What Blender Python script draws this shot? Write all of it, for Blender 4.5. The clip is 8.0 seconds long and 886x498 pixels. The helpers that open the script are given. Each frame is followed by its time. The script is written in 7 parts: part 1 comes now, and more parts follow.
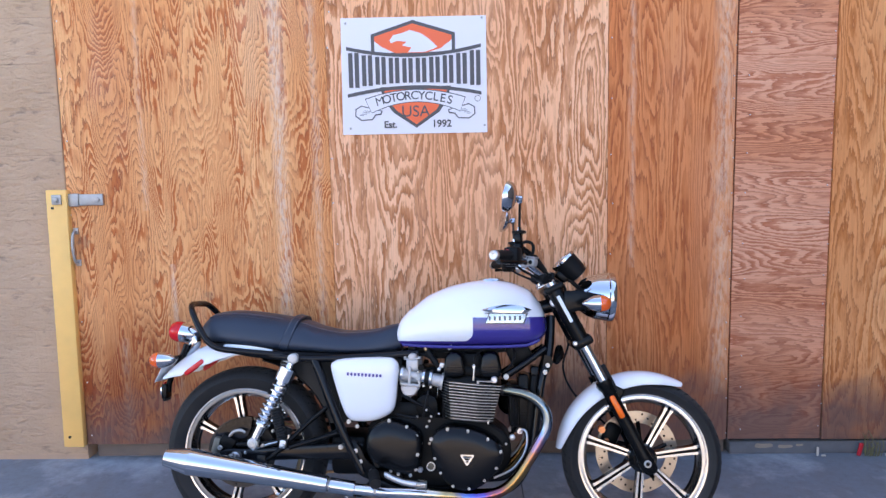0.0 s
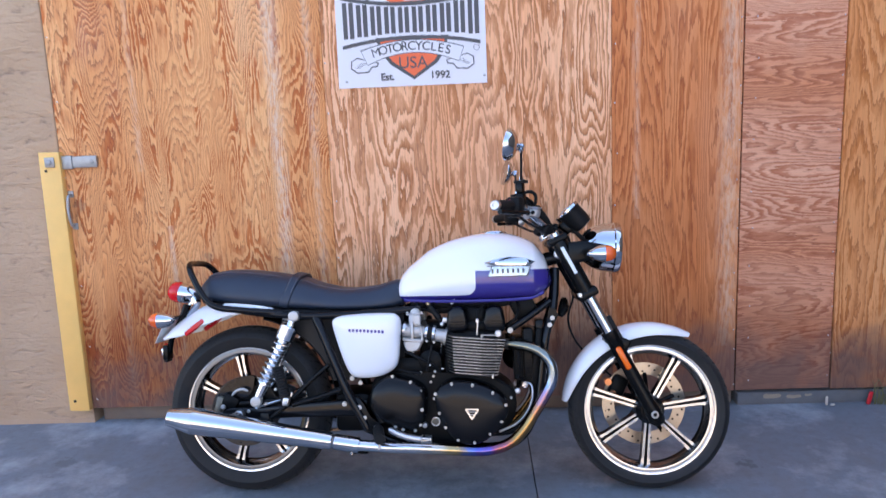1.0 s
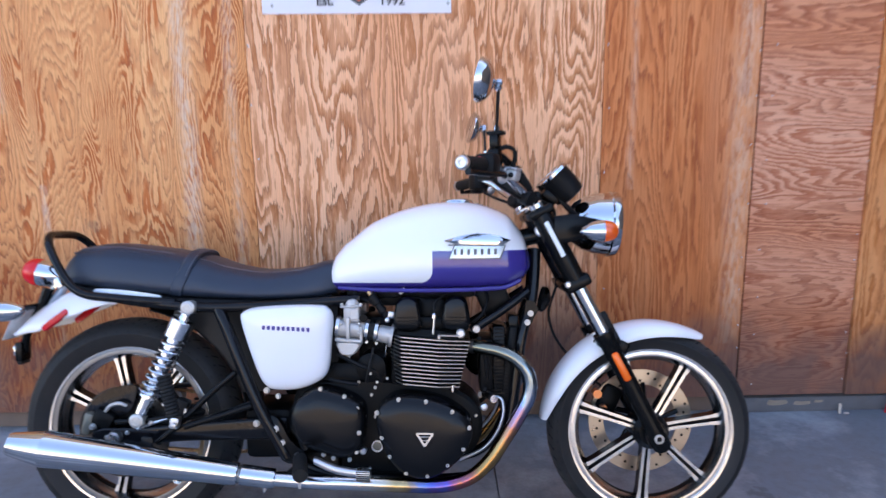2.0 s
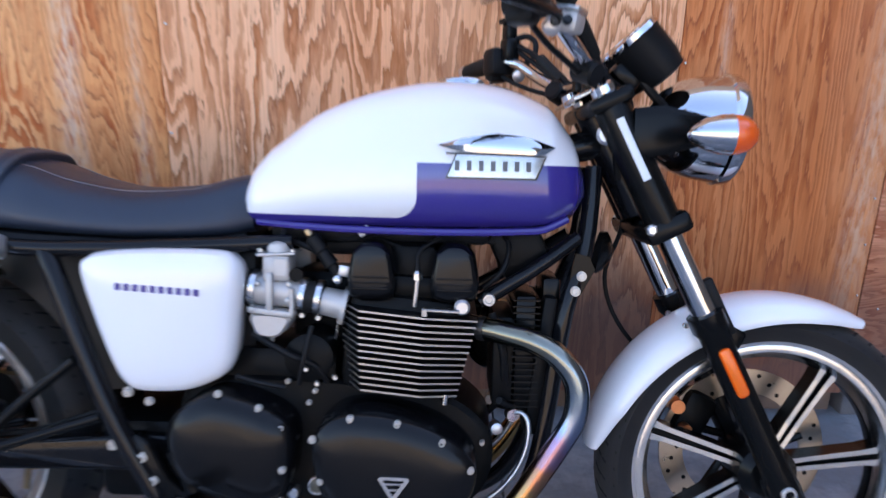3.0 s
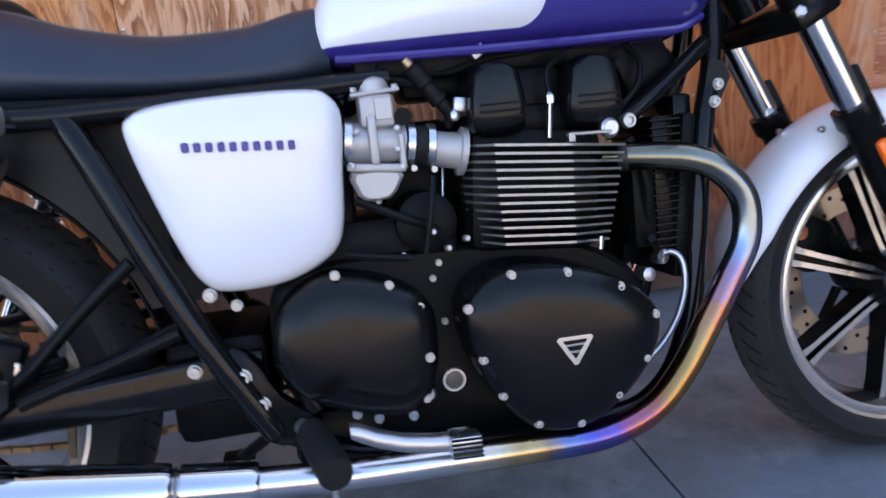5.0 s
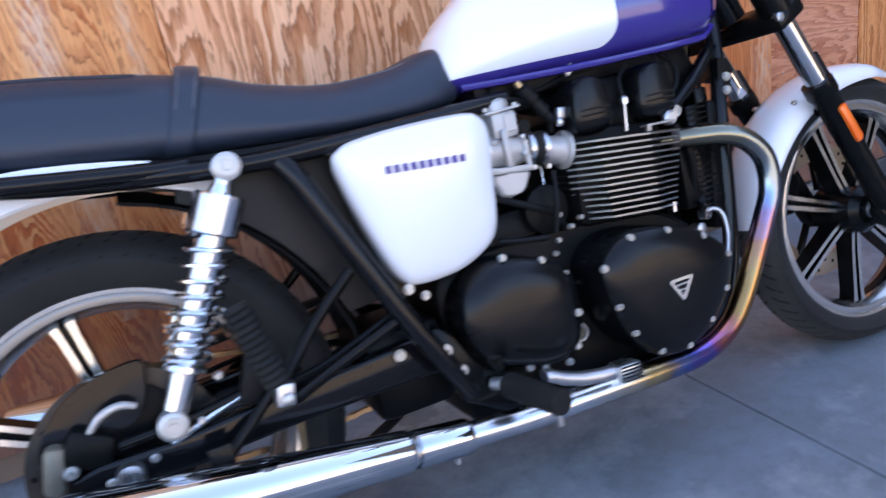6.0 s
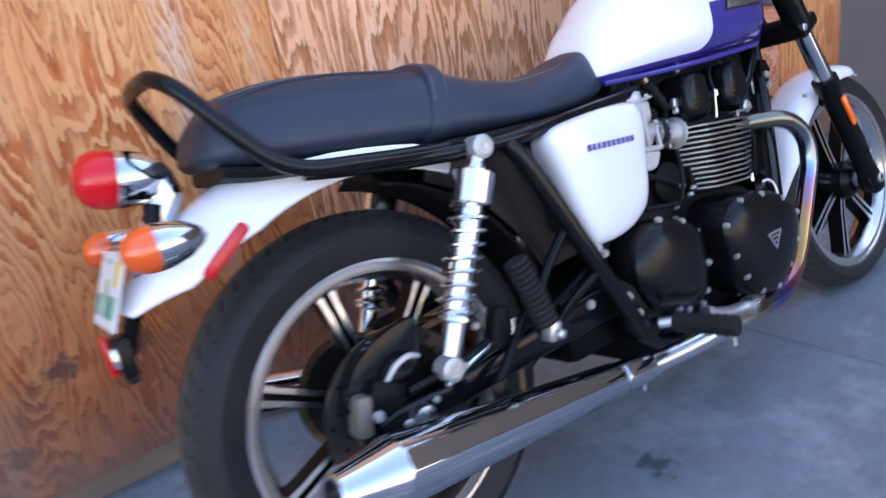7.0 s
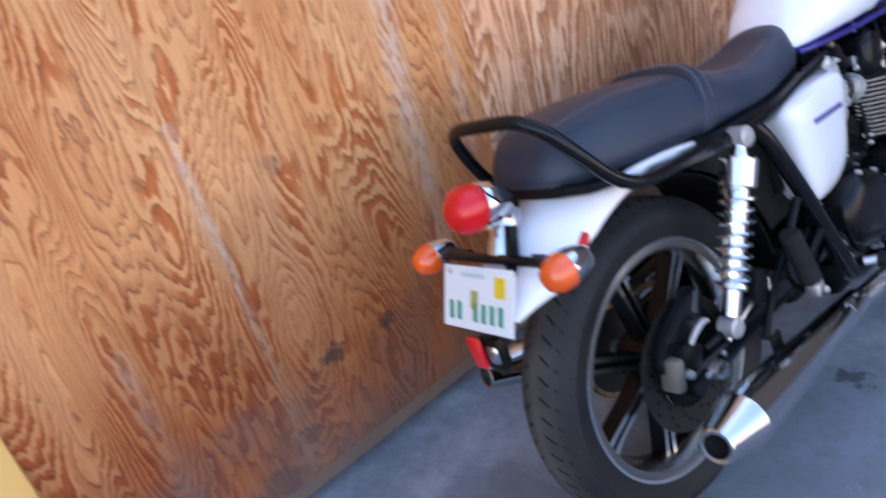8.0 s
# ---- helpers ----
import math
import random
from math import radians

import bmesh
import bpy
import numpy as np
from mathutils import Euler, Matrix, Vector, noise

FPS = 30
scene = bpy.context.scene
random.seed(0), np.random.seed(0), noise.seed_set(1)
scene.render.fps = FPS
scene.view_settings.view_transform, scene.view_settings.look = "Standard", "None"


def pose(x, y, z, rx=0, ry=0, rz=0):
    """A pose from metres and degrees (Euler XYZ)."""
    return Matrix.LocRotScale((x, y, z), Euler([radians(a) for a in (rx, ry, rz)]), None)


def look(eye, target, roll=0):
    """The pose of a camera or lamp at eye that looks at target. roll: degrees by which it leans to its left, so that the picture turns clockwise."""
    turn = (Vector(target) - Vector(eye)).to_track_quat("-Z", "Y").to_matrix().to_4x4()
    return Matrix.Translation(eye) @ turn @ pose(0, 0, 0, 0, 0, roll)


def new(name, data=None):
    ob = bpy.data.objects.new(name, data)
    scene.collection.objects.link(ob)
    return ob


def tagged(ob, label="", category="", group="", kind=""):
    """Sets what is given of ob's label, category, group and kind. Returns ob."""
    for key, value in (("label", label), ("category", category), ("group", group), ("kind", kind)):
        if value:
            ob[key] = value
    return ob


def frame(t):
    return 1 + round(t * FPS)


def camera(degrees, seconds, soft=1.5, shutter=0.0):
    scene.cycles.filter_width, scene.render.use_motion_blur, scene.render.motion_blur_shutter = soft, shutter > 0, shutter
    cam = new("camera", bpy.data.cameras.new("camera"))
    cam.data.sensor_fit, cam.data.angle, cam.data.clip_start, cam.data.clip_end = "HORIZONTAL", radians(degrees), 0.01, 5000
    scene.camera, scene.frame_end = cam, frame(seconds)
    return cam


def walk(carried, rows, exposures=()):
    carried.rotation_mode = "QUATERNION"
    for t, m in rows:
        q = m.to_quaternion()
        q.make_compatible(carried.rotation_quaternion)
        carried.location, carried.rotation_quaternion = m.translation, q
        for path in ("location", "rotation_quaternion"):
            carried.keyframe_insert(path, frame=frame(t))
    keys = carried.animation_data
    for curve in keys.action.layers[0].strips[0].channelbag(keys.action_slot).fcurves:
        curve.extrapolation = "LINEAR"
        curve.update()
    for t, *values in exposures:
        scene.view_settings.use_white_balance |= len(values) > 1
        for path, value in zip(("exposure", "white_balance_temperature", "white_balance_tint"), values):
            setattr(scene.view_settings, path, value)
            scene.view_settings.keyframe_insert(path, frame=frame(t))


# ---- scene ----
cam = camera(64.8, 8.0, soft=1.4, shutter=0.5)
PATH = [
    (0, (0.851, -2.519, 1.38), (0.785, -0.535, 1.142), -1.2),
    (0.5, (0.859, -2.512, 1.356), (0.786, -0.531, 1.096), -1.4),
    (1, (0.864, -2.469, 1.328), (0.78, -0.499, 0.992), -2.5),
    (1.5, (0.859, -2.243, 1.291), (0.905, -0.282, 0.903), 0.3),
    (1.7, (0.851, -2.103, 1.265), (0.911, -0.139, 0.891), -1.1),
    (2.8, (0.888, -1.232, 1.066), (0.878, 0.682, 0.487), 0.9),
    (3, (0.892, -1.088, 1.011), (0.931, 0.826, 0.433), 1.2),
    (3.5, (0.926, -0.909, 0.854), (0.973, 0.976, 0.188), 2.5),
    (4, (0.867, -0.885, 0.761), (0.882, 0.984, 0.05), -1.0),
    (4.5, (0.731, -0.887, 0.765), (0.843, 0.964, 0.017), -6.0),
    (4.7, (0.644, -0.887, 0.747), (0.863, 0.975, 0.052), -4.6),
    (5.8, (0.19, -0.987, 0.822), (0.916, 0.773, 0.206), -9.9),
    (6, (0.084, -0.976, 0.824), (0.845, 0.766, 0.202), -9.4),
    (6.5, (-0.187, -0.903, 0.86), (0.775, 0.722, 0.202), -8.9),
    (7, (-0.479, -0.857, 0.889), (0.627, 0.684, 0.254), -9.2),
    (7.5, (-0.79, -0.793, 0.945), (0.341, 0.688, 0.219), -16.2),
    (8, (-0.912, -0.639, 1.181), (0.129, 0.83, 0.31), -15.5),
]
walk(cam, [(t, look(eye, target, roll)) for t, eye, target, roll in PATH], [(0, 2.47, 6650, 16), (3.0, 2.47, 6800, 16), (4.0, 2.20, 6880, 16), (4.6, 2.28, 6900, 16), (6.0, 2.68, 6700, 17), (7.0, 2.72, 6700, 17), (8, 2.60, 6700, 17)])

# ---- light: the place lies in the shade of its own building, under a clear sky ----
SUN_ELEVATION, SUN_TURN = radians(50), radians(25)
world = bpy.data.worlds.new("world")
scene.world = world
world.use_nodes = True
wn = world.node_tree
sky = wn.nodes.new("ShaderNodeTexSky")
sky.sky_type, sky.sun_disc = "NISHITA", False
sky.sun_elevation, sky.sun_rotation = SUN_ELEVATION, SUN_TURN
wn.links.new(sky.outputs[0], wn.nodes["Background"].inputs[0])
wn.nodes["Background"].inputs[1].default_value = 0.13
sun = new("sun", bpy.data.lights.new("sun", "SUN"))
sun.data.energy, sun.data.angle, sun.data.color = 4.0, radians(0.5), (1, 0.95, 0.87)
sun_way = Vector((math.sin(SUN_TURN) * math.cos(SUN_ELEVATION), math.cos(SUN_TURN) * math.cos(SUN_ELEVATION), math.sin(SUN_ELEVATION)))
sun.matrix_world = look(sun_way * 30, (0, 0, 0))


# ---- materials ----
def nodes_of(name):
    m = bpy.data.materials.new(name)
    m.use_nodes = True
    return m, m.node_tree.nodes, m.node_tree.links, m.node_tree.nodes["Principled BSDF"]


def ramp(n, stops):
    r = n.new("ShaderNodeValToRGB")
    e = r.color_ramp.elements
    while len(e) < len(stops):
        e.new(0.5)
    for el, (p, c) in zip(e, stops):
        el.position, el.color = p, (*c, 1)
    return r


def math_node(n, l, op, a, b=None, c=None):
    m = n.new("ShaderNodeMath")
    m.operation = op
    for i, v in enumerate((a, b, c)):
        if v is None:
            continue
        if isinstance(v, (int, float)):
            m.inputs[i].default_value = v
        else:
            l.new(v, m.inputs[i])
    return m.outputs[0]


def mix(n, l, fac, a, b, kind="MIX"):
    m = n.new("ShaderNodeMix")
    m.data_type, m.blend_type = "RGBA", kind
    for i, v in ((0, fac), (6, a), (7, b)):
        if isinstance(v, (int, float)):
            m.inputs[i].default_value = v
        elif isinstance(v, tuple):
            m.inputs[i].default_value = (*v, 1)
        else:
            l.new(v, m.inputs[i])
    return m.outputs[2]


def noise_node(n, l, scale, detail=3, stretch=None, seed=None, rough=0.55, distortion=0.0, across=False):
    """Noise on the thing's own coordinates, or, across, on the place's, so that it runs on from piece to piece."""
    src = n.new("ShaderNodeNewGeometry").outputs["Position"] if across else n.new("ShaderNodeTexCoord").outputs["Object"]
    if stretch:
        mp = n.new("ShaderNodeMapping")
        mp.inputs["Scale"].default_value = stretch
        l.new(src, mp.inputs[0])
        src = mp.outputs[0]
    z = n.new("ShaderNodeTexNoise")
    z.noise_dimensions = "4D"
    z.inputs["W"].default_value = seed or 0.0
    z.inputs["Scale"].default_value, z.inputs["Detail"].default_value = scale, detail
    z.inputs["Roughness"].default_value, z.inputs["Distortion"].default_value = rough, distortion
    l.new(src, z.inputs["Vector"])
    return z.outputs[0]


def bump(n, l, bsdf, height, strength, distance=0.002):
    b = n.new("ShaderNodeBump")
    b.inputs["Strength"].default_value, b.inputs["Distance"].default_value = strength, distance
    l.new(height, b.inputs["Height"])
    l.new(b.outputs[0], bsdf.inputs["Normal"])


def surface(name, colour, rough, metal=0.0, vary=0.15, scale=25, relief=0.1, coat=0.0, dust=0.0, fine=400, spec=0.5):
    """A plain finish with tone at two scales, uneven gloss and a fine relief."""
    m, n, l, p = nodes_of(name)
    big, small = noise_node(n, l, scale, 4), noise_node(n, l, fine, 2, seed=3)
    tone = math_node(n, l, "MULTIPLY_ADD", big, 2 * vary, 1 - vary)
    tone = math_node(n, l, "MULTIPLY_ADD", small, vary, tone)
    col = mix(n, l, 1.0, colour, tone, "MULTIPLY")
    if dust:
        d = math_node(n, l, "MULTIPLY", math_node(n, l, "SUBTRACT", noise_node(n, l, scale * 0.6, 5, seed=8), 0.42), dust * 4)
        d = math_node(n, l, "MINIMUM", math_node(n, l, "MAXIMUM", d, 0.0), 0.6)
        col = mix(n, l, d, col, (0.22, 0.20, 0.18))
    l.new(col, p.inputs["Base Color"])
    l.new(math_node(n, l, "MULTIPLY_ADD", big, rough * 0.5, rough * 0.75), p.inputs["Roughness"])
    p.inputs["Metallic"].default_value, p.inputs["Specular IOR Level"].default_value = metal, spec
    p.inputs["Coat Weight"].default_value, p.inputs["Coat Roughness"].default_value = coat, 0.04
    if relief:
        bump(n, l, p, small, relief, 0.001)
    return m


CHROME = surface("chrome", (0.60, 0.61, 0.625), 0.045, 1.0, 0.03, 12, 0.0)
# chrome again, lightened: the shocks' bright reflections are put into its colour
LIFTED_CHROME = surface("lifted_spring_chrome", (0.82, 0.83, 0.85), 0.14, 1.0, 0.03, 12, 0.0)
STEEL = surface("brushed_steel", (0.62, 0.62, 0.62), 0.28, 1.0, 0.1, 30, 0.05)
FIN_EDGE = surface("fin_edge", (0.36, 0.35, 0.34), 0.42, 1.0, 0.1, 40, 0.1)
BOLT = surface("zinc_plated_bolt", (0.50, 0.49, 0.47), 0.42, 0.9, 0.2, 90, 0.2)
SHOCK_EYE = surface("pale_zinc", (0.50, 0.49, 0.47), 0.42, 0.6, 0.12, 60, 0.2)
INNER_PLASTIC = surface("dusty_black_plastic", (0.011, 0.0105, 0.010), 0.42, 0.0, 0.3, 12, 0.1, 0.0, 0.01, spec=0.22)
DULL_CASTING = surface("dull_brown_casting", (0.17, 0.155, 0.12), 0.5, 0.4, 0.25, 60, 0.4)
RIM_GREY = surface("grey_rim_lacquer", (0.20, 0.195, 0.19), 0.34, 0.85, 0.1, 40, 0.05)
BADGE_METAL = surface("badge_metal", (0.44, 0.43, 0.42), 0.22, 1.0, 0.25, 45, 0.1)
COPPER = surface("copper_anodised", (0.62, 0.25, 0.11), 0.35, 0.9, 0.2, 60, 0.1)
BADGE_INK = surface("badge_ink", (0.10, 0.095, 0.10), 0.35, 0.3, 0.2, 60, 0.0)
CARB_ALLOY = surface("dull_cast_carburettor_alloy", (0.50, 0.48, 0.46), 0.52, 0.55, 0.12, 60, 0.35)
ALLOY = surface("cast_alloy", (0.55, 0.55, 0.56), 0.38, 1.0, 0.12, 40, 0.25)
MACHINED = surface("machined_alloy", (0.70, 0.69, 0.67), 0.24, 1.0, 0.06, 30, 0.02)
BLACK_PAINT = surface("black_gloss_paint", (0.006, 0.006, 0.007), 0.10, 0.0, 0.2, 20, 0.0, 0.0, spec=0.24)
BLACK_SATIN = surface("black_satin_enamel", (0.0045, 0.0045, 0.0045), 0.24, 0.0, 0.2, 30, 0.08, 0.0, spec=0.16)
BLACK_CAST = surface("black_crinkle_casting", (0.005, 0.005, 0.005), 0.38, 0.0, 0.25, 30, 0.35, 0.0, 0.0, spec=0.10)
BLACK_COVER = surface("black_enamelled_cover", (0.004, 0.004, 0.0045), 0.23, 0.0, 0.2, 20, 0.04, 0.0, 0.0, spec=0.25)
BLACK_PLASTIC = surface("black_plastic", (0.007, 0.007, 0.0075), 0.45, 0.0, 0.2, 40, 0.2, spec=0.14)
RUBBER = surface("rubber", (0.010, 0.010, 0.010), 0.62, 0.0, 0.25, 30, 0.3, 0.0, 0.03, spec=0.18)
LEATHERETTE = surface("black_leatherette", (0.012, 0.020, 0.037), 0.46, 0.0, 0.25, 14, 0.35, 0.0, 0.0, 900, spec=0.52)
WHITE_PAINT = surface("white_gloss_paint", (0.86, 0.86, 0.88), 0.16, 0.0, 0.025, 6, 0.0, 0.8)
PURPLE = surface("purple_lettering", (0.085, 0.065, 0.26), 0.4, 0.0, 0.1, 40, 0.0)
GREY_DISC = surface("ground_steel_disc", (0.42, 0.36, 0.29), 0.3, 1.0, 0.12, 60, 0.1)
DARK_STEEL = surface("oiled_dark_steel", (0.045, 0.040, 0.036), 0.4, 0.8, 0.3, 60, 0.2)
BRASS = surface("brass_fitting", (0.42, 0.29, 0.16), 0.35, 1.0, 0.2, 40, 0.1)
PLATE_WHITE = surface("plate_enamel", (0.78, 0.80, 0.80), 0.35, 0.0, 0.05, 30, 0.0)
PLATE_GREEN = surface("plate_green", (0.03, 0.28, 0.16), 0.4, 0.0, 0.1, 30, 0.0)
STICKER = surface("yellow_sticker", (0.80, 0.55, 0.03), 0.4, 0.0, 0.1, 30, 0.0)
SIGN_WHITE = surface("sign_vinyl", (0.70, 0.67, 0.71), 0.35, 0.0, 0.04, 5, 0.03)
SIGN_DARK = surface("sign_dark_ink", (0.055, 0.050, 0.055), 0.4, 0.0, 0.12, 12, 0.0)
SIGN_ORANGE = surface("sign_orange_ink", (0.80, 0.115, 0.028), 0.4, 0.0, 0.08, 12, 0.0)
YELLOW = surface("yellow_paint", (0.86, 0.50, 0.145), 0.55, 0.0, 0.12, 9, 0.25, 0.0, 0.06)
GALVANISED = surface("galvanised_steel", (0.34, 0.33, 0.32), 0.5, 0.6, 0.3, 30, 0.2, 0.0, 0.05)
RED_PLASTIC = surface("red_plastic", (0.55, 0.02, 0.03), 0.4, 0.0, 0.2, 40, 0.1)
WEED = surface("dry_weed", (0.13, 0.125, 0.06), 0.8, 0.0, 0.3, 40, 0.0)
DARK_TIMBER = surface("dark_weathered_timber", (0.07, 0.045, 0.03), 0.8, 0.0, 0.35, 12, 0.4)


def lens_material(name, colour):
    m, n, l, p = nodes_of(name)
    p.inputs["Base Color"].default_value = (*colour, 1)
    p.inputs["Roughness"].default_value, p.inputs["IOR"].default_value = 0.08, 1.49
    p.inputs["Transmission Weight"].default_value = 0.08
    p.inputs["Coat Weight"].default_value, p.inputs["Coat Roughness"].default_value = 1.0, 0.02
    w = n.new("ShaderNodeTexWave")
    w.inputs["Scale"].default_value = 90
    t = n.new("ShaderNodeTexCoord")
    l.new(t.outputs["Object"], w.inputs[0])
    bump(n, l, p, w.outputs["Fac"], 0.25, 0.001)
    return m


AMBER = lens_material("amber_lens", (0.92, 0.115, 0.006))
FORK_AMBER = lens_material("amber_reflector", (1.0, 0.17, 0.009))
FORK_AMBER.node_tree.nodes["Principled BSDF"].inputs["Coat Weight"].default_value = 0.3
RED_LENS = lens_material("red_lens", (0.74, 0.006, 0.010))
RED_LENS.node_tree.nodes["Principled BSDF"].inputs["Coat Weight"].default_value = 0.5
RED_LENS.node_tree.nodes["Principled BSDF"].inputs["Specular IOR Level"].default_value = 0.3
REFLECTOR_RED = lens_material("red_reflector", (0.68, 0.010, 0.020))
REFLECTOR_RED.node_tree.nodes["Principled BSDF"].inputs["Coat Weight"].default_value = 0.2
GLASS, _n, _l, _p = nodes_of("clear_glass")
_p.inputs["Transmission Weight"].default_value, _p.inputs["Roughness"].default_value = 1.0, 0.02


def tank_paint():
    """White above, purple below, the white field ending in a rounded corner."""
    m, n, l, p = nodes_of("two_tone_tank_paint")
    t = n.new("ShaderNodeTexCoord")
    sep = n.new("ShaderNodeSeparateXYZ")
    l.new(t.outputs["Object"], sep.inputs[0])
    r = 0.035
    a = math_node(n, l, "ADD", sep.outputs[0], r - 0.862)
    b = math_node(n, l, "SUBTRACT", 0.713 + r, sep.outputs[2])
    ap, bp = math_node(n, l, "MAXIMUM", a, 0.0), math_node(n, l, "MAXIMUM", b, 0.0)
    d = math_node(n, l, "SQRT", math_node(n, l, "ADD", math_node(n, l, "MULTIPLY", ap, ap), math_node(n, l, "MULTIPLY", bp, bp)))
    below = math_node(n, l, "GREATER_THAN", d, r)
    low = math_node(n, l, "LESS_THAN", sep.outputs[2], 0.799)
    f = math_node(n, l, "MULTIPLY", below, low)
    fleck = noise_node(n, l, 900, 1)
    pur = mix(n, l, fleck, (0.028, 0.019, 0.18), (0.048, 0.035, 0.28))
    l.new(mix(n, l, f, (0.86, 0.86, 0.88), pur), p.inputs["Base Color"])
    p.inputs["Roughness"].default_value, p.inputs["Coat Weight"].default_value = 0.2, 0.9
    p.inputs["Coat Roughness"].default_value = 0.03
    return m


TANK_PAINT = tank_paint()


def heat_chrome():
    """Chrome that the heat has coloured along the first half metre of the pipe."""
    m, n, l, p = nodes_of("heat_tinted_chrome")
    a = n.new("ShaderNodeAttribute")
    a.attribute_name = "along"
    wob = math_node(n, l, "MULTIPLY_ADD", noise_node(n, l, 26, 5), 0.14, math_node(n, l, "SUBTRACT", a.outputs["Fac"], 0.07))
    r = ramp(n, [(0.0, (0.10, 0.085, 0.055)), (0.05, (0.20, 0.185, 0.135)), (0.11, (0.24, 0.23, 0.175)), (0.16, (0.25, 0.27, 0.26)), (0.21, (0.25, 0.32, 0.38)), (0.27, (0.26, 0.31, 0.44)),
                 (0.315, (0.32, 0.20, 0.30)), (0.345, (0.42, 0.19, 0.12)), (0.40, (0.42, 0.26, 0.10)), (0.48, (0.40, 0.22, 0.08)), (0.525, (0.42, 0.15, 0.11)), (0.555, (0.30, 0.10, 0.28)),
                 (0.590, (0.12, 0.13, 0.46)), (0.625, (0.13, 0.20, 0.46)), (0.66, (0.34, 0.24, 0.17)), (0.69, (0.54, 0.38, 0.17)), (0.75, (0.70, 0.62, 0.50)), (0.81, (0.72, 0.72, 0.73))])
    l.new(wob, r.inputs[0])
    l.new(r.outputs[0], p.inputs["Base Color"])
    p.inputs["Metallic"].default_value, p.inputs["Roughness"].default_value = 1.0, 0.22
    return m


HEAT_CHROME = heat_chrome()


def tyre_rubber():
    m, n, l, p = nodes_of("tyre_rubber")
    t = n.new("ShaderNodeTexCoord")
    dirt = noise_node(n, l, 14, 5)
    col = mix(n, l, math_node(n, l, "MULTIPLY", dirt, 0.20), (0.009, 0.009, 0.010), (0.075, 0.068, 0.060))
    sep = n.new("ShaderNodeSeparateXYZ")
    l.new(t.outputs["Object"], sep.inputs[0])
    worn = math_node(n, l, "SUBTRACT", 1.0, math_node(n, l, "MULTIPLY", math_node(n, l, "ABSOLUTE", sep.outputs[1]), 21.0))
    worn = math_node(n, l, "MULTIPLY", math_node(n, l, "MAXIMUM", worn, 0.0), math_node(n, l, "MULTIPLY_ADD", dirt, 1.2, 0.2))
    col = mix(n, l, math_node(n, l, "MINIMUM", worn, 0.8), col, (0.100, 0.093, 0.086))
    l.new(col, p.inputs["Base Color"])
    p.inputs["Roughness"].default_value, p.inputs["Specular IOR Level"].default_value = 0.6, 0.3
    bump(n, l, p, noise_node(n, l, 260, 3), 0.25, 0.001)
    return m


TYRE = tyre_rubber()


